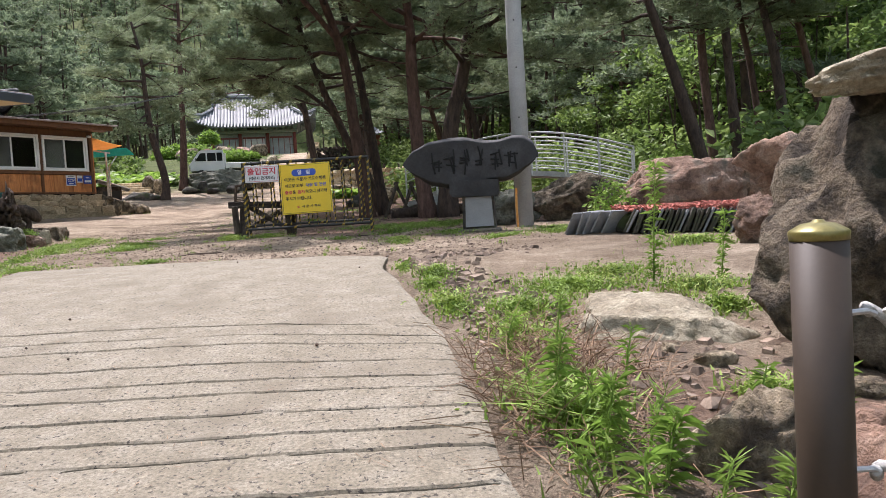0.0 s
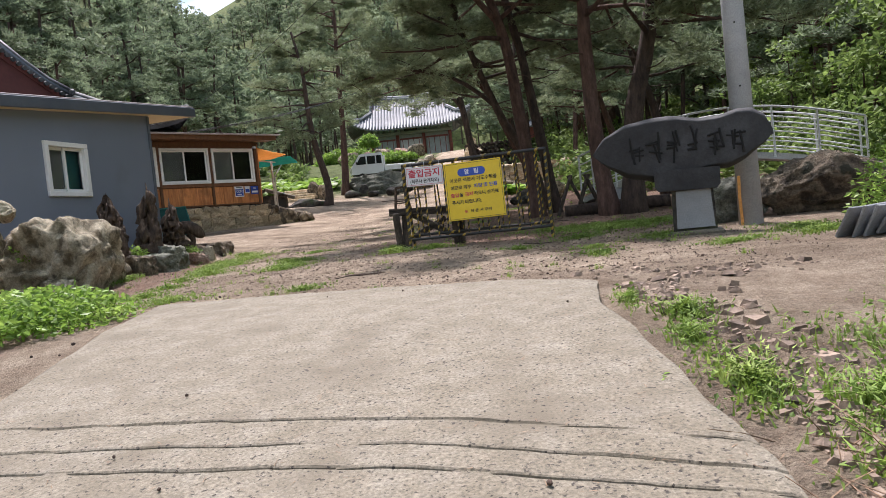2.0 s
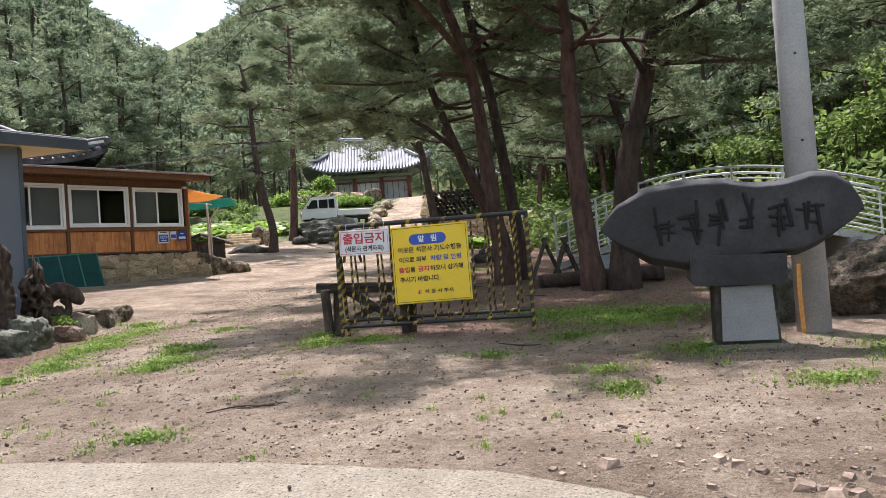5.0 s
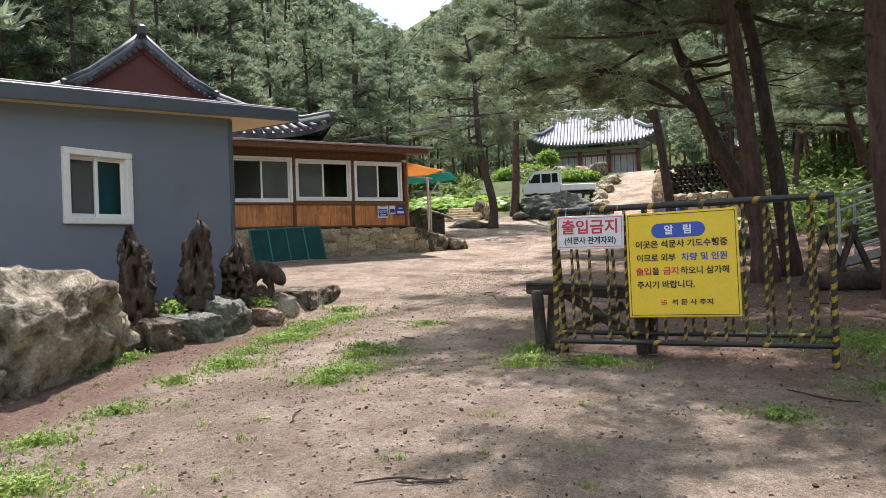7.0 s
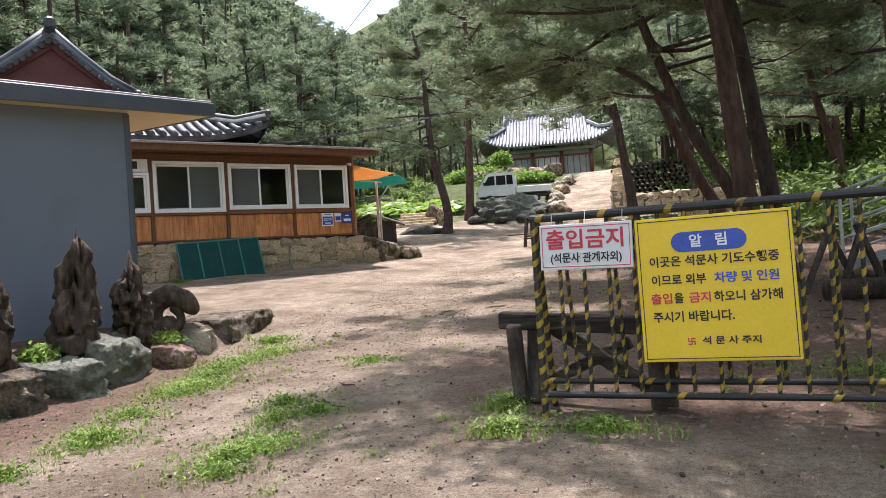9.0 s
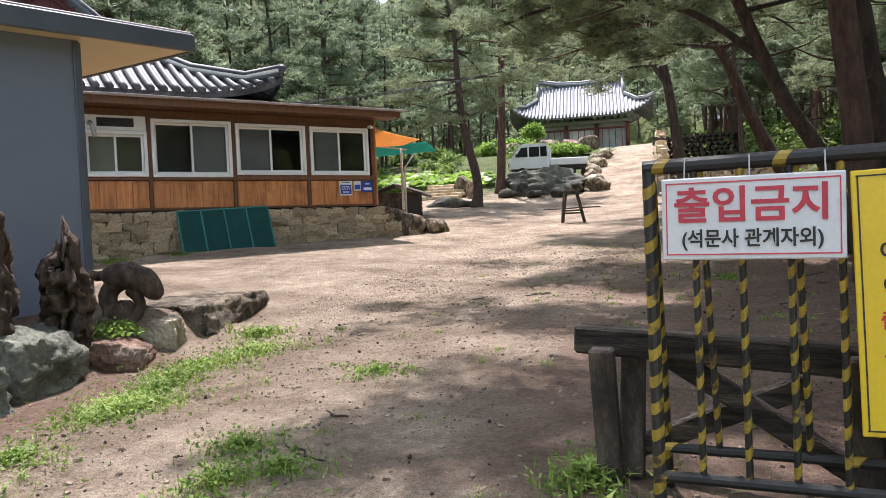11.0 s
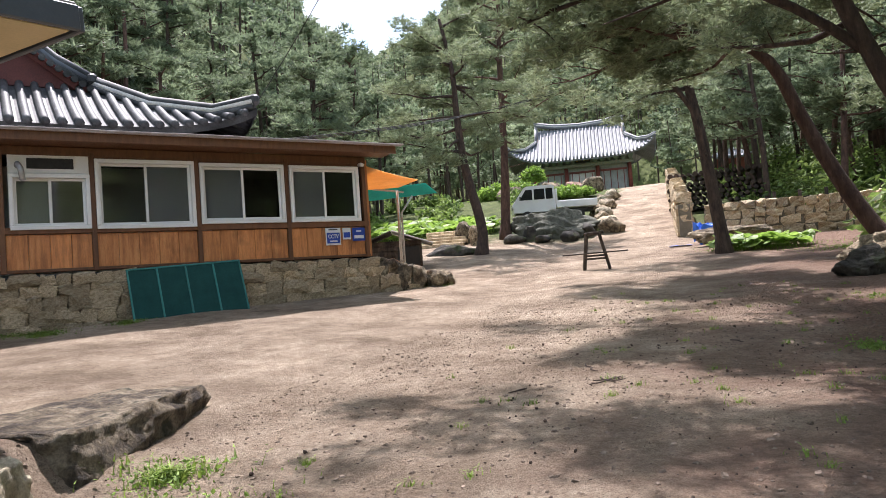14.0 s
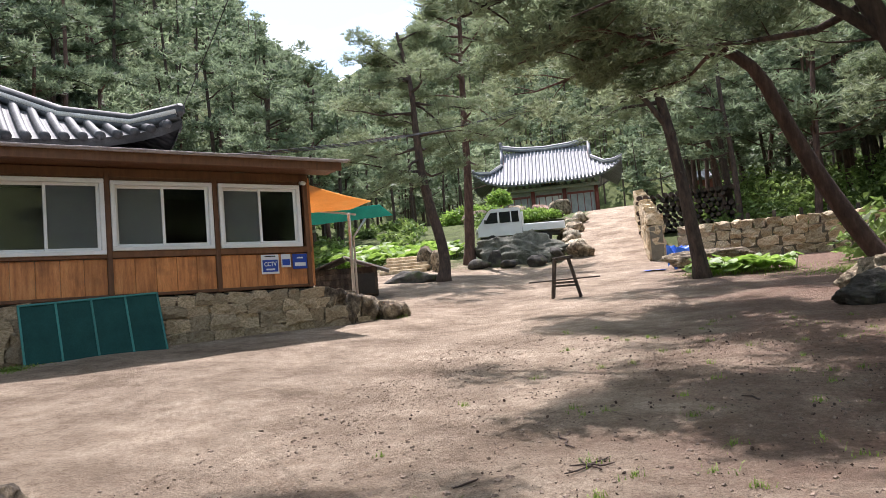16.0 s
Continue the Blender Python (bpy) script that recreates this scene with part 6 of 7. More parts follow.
def house_fittings():
    g = thing("screen_panel", "green netting panel leaning on the plinth", "panel", HOUSE @ pose(1.55, -0.50, 1.88, -20, -2.3, 0))
    part("netting", Build().box((2.12, 0.015, 1.10), pose(0, 0, 0.56)), MESH, g)
    for x in (-1.06, -0.53, 0.0, 0.53, 1.06):
        part("stile", Build().box((0.035, 0.03, 1.14), pose(x, -0.012, 0.56), 0.004), MESHEDGE, g)
    for z in (0.0, 1.12):
        part("crosspiece", Build().box((2.15, 0.03, 0.035), pose(0, -0.012, z), 0.004), MESHEDGE, g)
    for x0, x1, z0, z1, mat, lab in ((4.54, 4.90, 3.22, 3.60, WHITE, "white camera-warning plate with a blue panel"), (4.95, 5.15, 3.34, 3.60, WHITE, "small white notice plate"), (5.19, 5.50, 3.30, 3.60, BLUEINK, "blue street-number plate on the boards")):
        s = thing("wall_plate", lab, "sign", HOUSE @ pose((x0 + x1) / 2, -0.045, (z0 + z1) / 2), "plates on the boards")
        part("plate", Build().box((x1 - x0, 0.012, z1 - z0), Matrix(), 0.006), mat, s)
        w, h = x1 - x0, z1 - z0
        if x0 < 4.6:
            part("panel", Build().box((w * 0.86, 0.004, h * 0.62), pose(0, -0.008, -0.03)), BLUEINK, s)
            lettering("text_line", "CCTV", 0.12, pose(0, -0.0115, 0.0), WHITE, s, width=w * 0.7)
            part("text_bar", Build().box((w * 0.5, 0.004, 0.03), pose(0, -0.0115, -0.1)), WHITE, s)
            part("text_bar", Build().box((w * 0.6, 0.004, 0.022), pose(0, -0.008, 0.155)), BLACK, s)
        elif x0 < 5:
            part("panel", Build().box((w * 0.8, 0.004, h * 0.45), pose(0, -0.008, -0.03)), BLUEINK, s)
        else:
            part("text_bar", Build().box((w * 0.75, 0.004, 0.07), pose(0, -0.008, -0.06)), WHITE, s)
            part("text_bar", Build().box((w * 0.4, 0.004, 0.03), pose(0, -0.008, 0.07)), WHITE, s)
    c = thing("security_camera", "small white security camera under the eaves", "camera", HOUSE @ pose(5.45, -0.12, 5.02))
    part("housing", Build().tube([(0, 0.05, 0), (0, -0.06, -0.01), (0, -0.14, -0.03)], [0.035, 0.045, 0.04], 12), PVC, c, smooth=True)
    part("bracket", Build().tube([(0, 0.04, 0.0), (0, 0.09, 0.07)], 0.012, 8), PVC, c)
    a = thing("awning", "orange tarpaulin awning with a teal valance on steel poles", "awning", HOUSE)
    def sheet(pts, nx, ny, sag):
        p00, p10, p11, p01 = (Vector(p) for p in pts)
        v = []
        for j in range(ny + 1):
            for i in range(nx + 1):
                u, w = i / nx, j / ny
                p = p00.lerp(p10, u).lerp(p01.lerp(p11, u), w)
                v.append(p - Vector((0, 0, sag * math.sin(math.pi * u) * (0.4 + 0.6 * math.sin(3 * math.pi * w) ** 2))))
        b = Build()
        n = nx + 1
        fc = [(j * n + i, j * n + i + 1, (j + 1) * n + i + 1, (j + 1) * n + i) for j in range(ny) for i in range(nx)]
        b.add(v, fc)
        b.add([p - Vector((0, 0, 0.012)) for p in v], [f[::-1] for f in fc])
        return b
    part("canopy_sheet", sheet(((5.65, 0.0, 5.02), (8.6, 2.6, 5.15), (8.4, 3.4, 5.05), (5.4, 4.0, 4.95)), 8, 8, 0.07), ORANGE, a, smooth=True)
    part("valance", sheet(((5.6, 4.2, 4.9), (9.2, 3.2, 5.15), (9.7, 3.4, 4.9), (5.6, 4.6, 4.6)), 8, 4, 0.05), TEAL, a, "teal tarpaulin flap", smooth=True)
    for x, y in ((8.35, 3.42), (8.25, 0.7)):
        if x > 8.3:
            part("pole", Build().tube([(x, y, 2.5), (x, y, 4.95)], 0.045, 10), STEEL, a, smooth=True)
            part("stay", Build().tube([(x + 0.1, y, 2.5), (x + 0.1, y, 4.3), (x + 0.5, y, 4.8)], 0.03, 8), STEEL, a, smooth=True)
    part("beam", Build().tube([(5.6, 3.2, 5.1), (8.6, 3.5, 4.92)], 0.03, 8), STEEL, a)
    # kennel-like hutch beyond the wall's end
    k = thing("hutch", "low dark wooden hutch with a pale sheet roof", "hutch", pose(-14.95, 33.4, GZ(-14.95, 33.4), 0, 0, 26) @ Matrix.Scale(1.4, 4))
    part("body", Build().box((1.3, 0.9, 0.62), pose(0, 0, 0.3), 0.02), WOOD_GREY, k)
    for j in range(5):
        part("slat", Build().box((1.32, 0.02, 0.10), pose(0, -0.46, 0.08 + 0.12 * j), 0.004), WOOD_GREY, k)
    part("opening", Build().box((0.5, 0.03, 0.42), pose(0.35, -0.465, 0.26), 0.004), BLACK, k)
    part("roof_sheet", Build().box((1.0, 1.3, 0.03), pose(0.45, 0, 0.68, 0, 20, 0), 0.005), LIME, k)
    part("roof_sheet", Build().box((0.9, 1.3, 0.03), pose(-0.45, 0, 0.68, 0, -20, 0), 0.005), WOOD_GREY, k)


house_fittings()
for k, (x, y, h, w) in enumerate(((6.05, 0.25, 0.62, 0.42), (6.45, 0.1, 0.50, 0.40), (6.9, 0.2, 0.42, 0.38), (7.3, 0.05, 0.30, 0.36), (7.7, 0.25, 0.24, 0.34), (6.6, 0.8, 0.5, 0.5), (7.2, 0.9, 0.36, 0.45))):
    p = HOUSE @ Vector((x, y, 0))
    rock("boulder", "rough fallen stone at the end of the plinth", (p.x, p.y, GZ(p.x, p.y) + h * 0.5), (w, w * 0.85, h), 120 + k, ROCK, 53 * k, flat_top=0.3, sub=4, group="stones at the end of the plinth")

# ---- sawhorse, truck, walls and hall beyond ----


def sawhorse():
    s = thing("sawhorse", "small weathered timber trestle standing in the road", "trestle", pose(-8.0, 31.62, GZ(-8, 31.6), 0, 0, 8))
    part("top", Build().box((0.5, 0.42, 0.07), pose(0, 0, 0.98, 0, -4, 0), 0.012), WOOD_GREY, s)
    for x, ry in ((-0.26, 7), (0.24, -13)):
        for y in (-0.2, 0.2):
            part("leg", Build().box((0.07, 0.06, 1.0), pose(x, y, 0.49, 4 if y < 0 else -4, ry, 0), 0.008), WOOD_GREY, s)
    for z in (0.30, 0.38):
        part("rung", Build().box((0.62, 0.04, 0.05), pose(0, -0.2, z), 0.006), WOOD_GREY, s)
    part("bar", Build().tube([(-0.85, -0.25, 0.44), (0.85, -0.22, 0.46)], 0.018, 8), WOOD_GREY, s)


def truck():
    z = GZ(-14.2, 49.5)
    t = thing("pickup_truck", "white double-cab cargo truck parked on the terrace", "truck", pose(-13.65, 49.6, z + 0.08, 0, 0, 22) @ Matrix.Scale(0.92, 4))
    # side outline along x, nose towards -x
    cab = [(-2.35, 0.45), (-2.35, 0.95), (-2.22, 1.15), (-1.72, 1.85), (-1.55, 1.93), (-0.1, 1.95), (0.02, 1.85), (0.05, 0.45)]
    me = Build().prism(cab, 1.62)
    part("cab", me, CARWHITE, t)
    part("bed", Build().box((2.3, 1.65, 0.42), pose(1.25, 0, 0.80), 0.03), CARWHITE, t)
    part("rack", Build().box((0.06, 1.6, 0.75), pose(0.14, 0, 1.35), 0.02), CARWHITE, t)
    part("chassis", Build().box((4.4, 0.8, 0.22), pose(0.0, 0, 0.45), 0.02), BLACK, t)
    for y in (-0.815, 0.815):
        for pts in ([(-2.0, 1.15), (-1.62, 1.72), (-1.25, 1.74), (-1.25, 1.15)], [(-1.15, 1.15), (-1.15, 1.74), (-0.55, 1.75), (-0.55, 1.15)], [(-0.48, 1.15), (-0.48, 1.75), (-0.1, 1.76), (-0.08, 1.15)]):
            part("side_window", Build().prism(pts, 0.012, pose(0, y, 0)), GLASSBLACK, t)
    part("windscreen", Build().box((0.02, 1.4, 0.66), pose(-2.0, 0, 1.47, 0, 36, 0), 0.01), GLASSBLACK, t)
    part("grille", Build().box((0.03, 1.1, 0.16), pose(-2.36, 0, 0.78), 0.01), BLACK, t)
    for y in (-0.62, 0.62):
        part("headlight", Build().box((0.04, 0.26, 0.16), pose(-2.36, y, 0.80), 0.02), STEEL, t)
        for x in (-1.6, 1.3):
            w = part("wheel", Build().tube([(x, y * 1.25 - 0.09, 0.18), (x, y * 1.25 + 0.09, 0.18)], 0.33, 20), RUBBER, t)
            part("rim", Build().tube([(x, y * 1.25 - 0.095, 0.18), (x, y * 1.25 + 0.095, 0.18)], 0.18, 14), STEEL, w)
    part("mirror", Build().box((0.08, 0.16, 0.22), pose(-1.95, -0.95, 1.25), 0.02), BLACK, t)


GLASSBLACK = surf("tinted_glass", [(0.012, 0.014, 0.016), (0.02, 0.022, 0.025)], 2, 0.08, 0.0)


def rubble_wall(name, label, a, b, h, thick=0.5, seed=1, course=0.24, lift=0.0):
    """A dry wall of rough stones between two plan points, following the earth."""
    rng = random.Random(seed)
    a, b = Vector((*a, 0)), Vector((*b, 0))
    d = (b - a)
    ang = math.degrees(math.atan2(d.y, d.x))
    w = thing(name, label, "wall", Matrix(), "dry stone walls")
    L = d.length
    core = Build()
    n = 8
    pts = []
    for k in range(n + 1):
        p = a + d * k / n
        z = GZ(p.x, p.y)
        nrm = Vector((-d.y, d.x, 0)).normalized() * thick * 0.4
        for q, zz in ((p - nrm, z - 0.3), (p - nrm, z + h - 0.1), (p + nrm, z + h - 0.1), (p + nrm, z - 0.3)):
            pts.append((q.x, q.y, zz))
    core.add(pts, [(4 * k + j, 4 * k + (j + 1) % 4, 4 * k + 4 + (j + 1) % 4, 4 * k + 4 + j) for k in range(n) for j in range(4)] + [(0, 1, 2, 3), tuple(4 * n + j for j in (3, 2, 1, 0))])
    part("core", core, MORTAR, w)
    z = 0.0
    while z < h:
        x = 0.0
        while x < L:
            sw = rng.uniform(0.8, 1.9) * course * 1.3
            p = a + d * min(1, (x + sw / 2) / L)
            part("stone", stone_mesh(rng.randrange(8)), WALLSTONE, w, m=pose(p.x, p.y, GZ(p.x, p.y) + z + course / 2, rng.uniform(-6, 6), rng.uniform(-9, 9), ang) @ Matrix.Diagonal((sw * 0.5, thick * 0.5 + 0.04, course * 0.54, 1)))
            x += sw + 0.01
        z += course
    return w


def far_yard():
    rubble_wall("stone_wall", "low dry wall of rounded stones behind the yard", (-5.6, 39.6), (4.6, 38.2), 0.95, 0.6, 3, 0.30)
    rubble_wall("stone_wall", "pale retaining wall along the ramp", (-6.4, 41.0), (-8.2, 56.5), 1.35, 0.55, 4, 0.42)
    tarp = Build()
    rng = random.Random(2)
    n = 9
    tarp.add([(-5.9 + 1.0 * i / n, 37.3 + 0.7 * j / n, GZ(-5.5, 37.5) + 0.62 + 0.28 * noise.noise((i * 0.7, j * 0.7, 0)) - 0.55 * (j == 0)) for j in range(n + 1) for i in range(n + 1)], [(j * (n + 1) + i, j * (n + 1) + i + 1, (j + 1) * (n + 1) + i + 1, (j + 1) * (n + 1) + i) for j in range(n) for i in range(n)])
    tagged(part("tarpaulin", tarp, BLUETARP), "crumpled blue tarpaulin thrown over the stones", "tarpaulin")
    under = part("tarp_heap", rock_mesh((0.5, 0.4, 0.35), 5, 3), ROCK)
    under.matrix_basis = pose(-5.4, 37.6, GZ(-5.4, 37.6) + 0.25)
    tagged(under, "rough stone under the tarpaulin", "rock")
    flat = Build().add([(-6.7 + 0.12 * i, 37.2 + 0.12 * j, GZ(-6.4, 37.4) + 0.03 + 0.05 * abs(noise.noise((i, j, 4.3)))) for j in range(5) for i in range(7)], [(j * 7 + i, j * 7 + i + 1, j * 7 + i + 8, j * 7 + i + 7) for j in range(4) for i in range(6)])
    tagged(part("tarpaulin", flat, BLUETARP), "scrap of blue tarpaulin lying on the ground", "tarpaulin")
    wp = thing("wood_pile", "dark stacked firewood behind the retaining wall", "wood pile", pose(-5.6, 49.0, GZ(-5.6, 49), 0, 0, -4))
    r2 = random.Random(6)
    for j in range(8):
        for i in range(15):
            if r2.random() < 0.93:
                x, z = -2.0 + 0.29 * i + 0.1 * (j % 2), 0.14 + 0.23 * j
                part("log", Build().tube([(x, -0.5 + r2.uniform(-0.1, 0.1), z), (x + r2.uniform(-0.05, 0.05), 0.6, z)], r2.uniform(0.09, 0.13), 7), WOOD_GREY if r2.random() < 0.3 else BARK, wp)
    f = thing("timber_fence", "weathered timber fence beyond the stone wall", "fence")
    for k in range(13):
        x, y = -3.2 + 0.9 * k, 43.5 - 0.1 * k
        part("post", Build().box((0.12, 0.12, 1.25), pose(x, y, GZ(x, y) + 0.55), 0.01), WOOD_GREY, f)
        if k:
            for h in (0.45, 0.85):
                x2, y2 = x - 0.45, y + 0.05
                sl = math.degrees(math.atan2(GZ(x, y) - GZ(x - 0.9, y + 0.1), 0.9))
                part("fence_rail", Build().box((0.92, 0.05, 0.12), pose(x2, y2, (GZ(x, y) + GZ(x - 0.9, y + 0.1)) / 2 + h, 0, -sl, -6), 0.008), WOOD_GREY, f)
    st = thing("stone_steps", "worn stone steps up to the vegetable terrace", "steps", pose(-17.0, 42.2, GZ(-17, 42.2), 0, 0, 14))
    for k in range(5):
        part("step", Build().box((2.0, 0.5, 0.2), pose(0.1 * (k % 2), 0.42 * k, 0.06 + 0.16 * k), 0.03), WALLSTONE, st)


def hall():
    """Temple hall: stone platform, painted timber body, wide curved tile roof."""
    h = thing("temple_hall", "temple hall with a wide curved grey tile roof", "temple", pose(-18.6, 81.1, 0, 0, 0, 11.6))
    z0, ez, rise = 9.6, 12.7, 3.9
    part("platform", Build().box((11.4, 8.0, 1.4), pose(0, 3.4, z0 - 0.7), 0.05), POLE, h, "pale stone platform")
    part("wall", Build().box((9.0, 5.4, 3.3), pose(0, 3.4, z0 + 1.65)), HALLWOOD, h)
    for k in range(4):
        x = -4.5 + 3.0 * k
        part("column", Build().tube([(x, 0.5, z0), (x, 0.5, z0 + 2.6)], 0.2, 12), HALLRED, h, "dark red round column", smooth=True)
    for k in range(3):
        x = -3.0 + 3.0 * k
        d = part("door", Build().box((2.3, 0.08, 1.9), pose(x, 0.66, z0 + 1.0), 0.02), LIME if k == 1 else PLASTER, h)
        for j in range(4):
            part("door_bar", Build().box((0.07, 0.05, 1.9), pose(x - 0.95 + 0.63 * j, 0.6, z0 + 1.0)), HALLRED, d)
        part("lintel", Build().box((2.5, 0.12, 0.2), pose(x, 0.6, z0 + 2.05), 0.02), HALLRED, h)
    part("bracket_beam", Build().box((9.8, 0.5, 0.35), pose(0, 0.4, z0 + 2.7), 0.04), HALLWOOD, h)
    for k in range(15):
        x = -4.6 + 9.2 * k / 14
        part("bracket", Build().prism([(-0.12, 0), (0.12, 0), (0.26, 0.35), (0.26, 0.7), (-0.26, 0.7), (-0.26, 0.35)], 0.6, pose(x, 0.05, z0 + 2.85)), HALLGREEN, h)
    for k in range(34):
        x = -6.4 + 12.8 * k / 33
        lift = 1.35 * abs(x / 6.8) ** 5
        part("rafter", Build().tube([(x, -1.25, ez - 0.12 + lift), (x * 0.93, 0.6, ez + 0.55)], 0.06, 6), HALLGREEN, h)
    part("plaque", Build().box((1.5, 0.1, 0.6), pose(0.1, -0.4, z0 + 3.1, -15, 0, 0), 0.03), BLACK, h, "dark name plaque")
    for k in range(4):
        part("plaque_stroke", Build().box((0.18, 0.02, 0.22), pose(-0.4 + 0.33 * k, -0.48, z0 + 3.1, -15, 0, 0)), PAINTYEL, h)
    tile_roof(h, 13.9, 4.6, rise, 0.34, TILE_SUNLIT, 0.09, pose(0, -1.4, ez), 0.3, 1.5, (2.6, 0.6))
    tile_roof(h, 13.9, 4.6, rise, 0.68, TILE_SUNLIT, 0.09, pose(0, 7.8, ez, 0, 0, 180), 0.3, 1.5, (2.6, 0.6))
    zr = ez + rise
    ridge(h, [(-4.3, 3.2, zr + 0.55), (-2.4, 3.2, zr + 0.16), (0, 3.2, zr + 0.03), (2.4, 3.2, zr + 0.16), (4.3, 3.2, zr + 0.55)], 0.26, TILE_SUNLIT)
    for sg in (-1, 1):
        ridge(h, [(sg * 4.3, 3.2, zr + 0.3), (sg * 4.3, 2.2, zr - 0.75), (sg * 4.3, 1.4, ez + 2.3)], 0.2, TILE_SUNLIT)
        ridge(h, [(sg * 4.3, 1.35, ez + 2.3), (sg * 5.4, 0.1, ez + 1.45), (sg * 6.3, -0.8, ez + 1.35), (sg * 6.95, -1.35, ez + 1.55)], 0.17, TILE_SUNLIT)
        part("finial", Build().box((0.3, 0.4, 0.7), pose(sg * 4.35, 3.2, zr + 0.9), 0.08), TILE_SUNLIT, h)
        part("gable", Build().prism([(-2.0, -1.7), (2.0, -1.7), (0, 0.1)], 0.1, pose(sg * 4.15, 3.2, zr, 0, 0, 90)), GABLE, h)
        tile_roof(h, 9.2, 2.7, 2.2, 0.68, TILE_SUNLIT, 0.09, pose(sg * 6.95, 3.2, ez, 0, 0, 90 * sg), 0.15, 1.5, (2.6, 1.0))
    s = thing("small_shrine", "small red shrine with a pale tiled roof behind trees", "shrine", pose(-5.1, 73.0, GZ(-5.1, 73), 0, 0, 5))
    part("wall", Build().box((2.2, 2.0, 1.6), pose(0, 1.0, 0.7)), HALLRED, s)
    tile_roof(s, 3.2, 1.6, 0.8, 0.3, TILE_SUNLIT, 0.07, pose(0, -0.4, 1.45), 0.1, 0.3, (0.7, 0.7))


PLASTER = surf("limewash", [(0.30, 0.32, 0.29), (0.42, 0.43, 0.39)], 2, 0.9, 0.1, 30)
HALLGREEN = surf("green_bracket_paint", [(0.12, 0.20, 0.17), (0.22, 0.30, 0.25), (0.30, 0.27, 0.20)], 9, 0.7, 0.1, 30)
sawhorse()
truck()
far_yard()
hall()

# ---- cables ----


def cable(a, b, sag, label, r=0.012):
    a, b = Vector(a), Vector(b)
    ob = part("overhead_cable", Build().tube([a.lerp(b, k / 16) - Vector((0, 0, sag * 4 * (k / 16) * (1 - k / 16))) for k in range(17)], r, 6), RUBBER, smooth=True)
    tagged(ob, label, "cable", "overhead cables")


for k in range(3):
    cable((-14.47, 26.20 + 0.1 * k, 5.84), (-11.43 + 0.1 * k, 46.00, 10.87 + 0.16 * k), 0.30 + 0.08 * k, "thin black cable strung from the house to the trees")
cable((-13.3, 24.6, 6.3), (1.56, 11.6, 9.0), 0.5, "black cable strung from the roof to the utility pole", 0.007)

# ---- grass, weeds, stones and litter ----
rngs = np.random.default_rng(123)


def grass_patch(cx, cy, rx, ry, n, h, spread_=1.0):
    """Blades as tapered bent strips of two triangles."""
    a = rngs.random(n) * 6.283
    r = np.abs(rngs.normal(0, 0.55, n)) * (0.8 + 0.35 * np.sin(3 * a + cx) + 0.25 * np.sin(7 * a + cy))
    x, y = cx + np.cos(a) * r * rx, cy + np.sin(a) * r * ry
    z = np.array([GZ(u, v) for u, v in zip(x, y)])
    c = np.stack([x, y, z], 1)
    d = rngs.normal(size=(n, 3)) * np.array([0.55, 0.55, 0.0]) * spread_
    hh = h * (0.4 + 0.9 * rngs.random((n, 1)))
    side = unit(np.cross(d + np.array([0.01, 0, 0]), np.array([0, 0, 1.0]))) * (0.0035 + 0.004 * rngs.random((n, 1))) * (1 + 0.6 * (h > 0.07))
    mid = c + (d * 0.45 + np.array([0, 0, 0.75])) * hh
    tip = c + (d * 1.2 + np.array([0, 0, 0.95])) * hh
    return np.concatenate([np.stack([c - side, c + side, mid], 1), np.stack([mid - side * 0.8, mid + side * 0.8, tip], 1)])


YARD_GRASS = [(-5, 11.8, 0.3, 0.4, 0.07), (-5.2, 12.6, 0.22, 0.35, 0.07), (-3.5, 9, 0.3, 0.2, 0.05), (-5.5, 14.7, 0.4, 0.28, 0.02), (-4.9, 12, 0.35, 0.5, 0.06), (-4.85, 11.5, 0.3, 0.3, 0.05), (-5.9, 10.3, 0.3, 0.3, 0.05), (-5.8, 9.6, 0.4, 0.3, 0.05), (-5.1, 9, 0.5, 0.35, 0.06), (-3.4, 12.4, 0.28, 0.28, 0.08), (-5.4, 13, 0.3, 0.25, 0.06), (-5, 12.8, 0.25, 0.2, 0.06), (-3.55, 13, 0.25, 0.3, 0.08)]
BURL_GRASS = [(-6.9, 13.5, 0.3, 0.45, 0.07), (-7, 14, 0.3, 0.4, 0.07), (-7.25, 14.7, 0.3, 0.4, 0.06), (-7.55, 15.9, 0.35, 0.35, 0.08), (-6.27, 11.9, 0.35, 0.22, 0.07), (-6.25, 11.2, 0.25, 0.2, 0.05), (-6.8, 13.6, 0.3, 0.35, 0.06), (-7.45, 11.75, 0.25, 0.25, 0.07), (-7.1, 15.2, 0.5, 0.6, 0.07), (-6.75, 13.4, 0.45, 0.6, 0.07), (-6.25, 11.9, 0.4, 0.4, 0.06), (-7.5, 11.4, 0.3, 0.3, 0.06), (-7.15, 14.3, 0.35, 0.5, 0.07), (-6.5, 12.5, 0.4, 0.3, 0.05)]
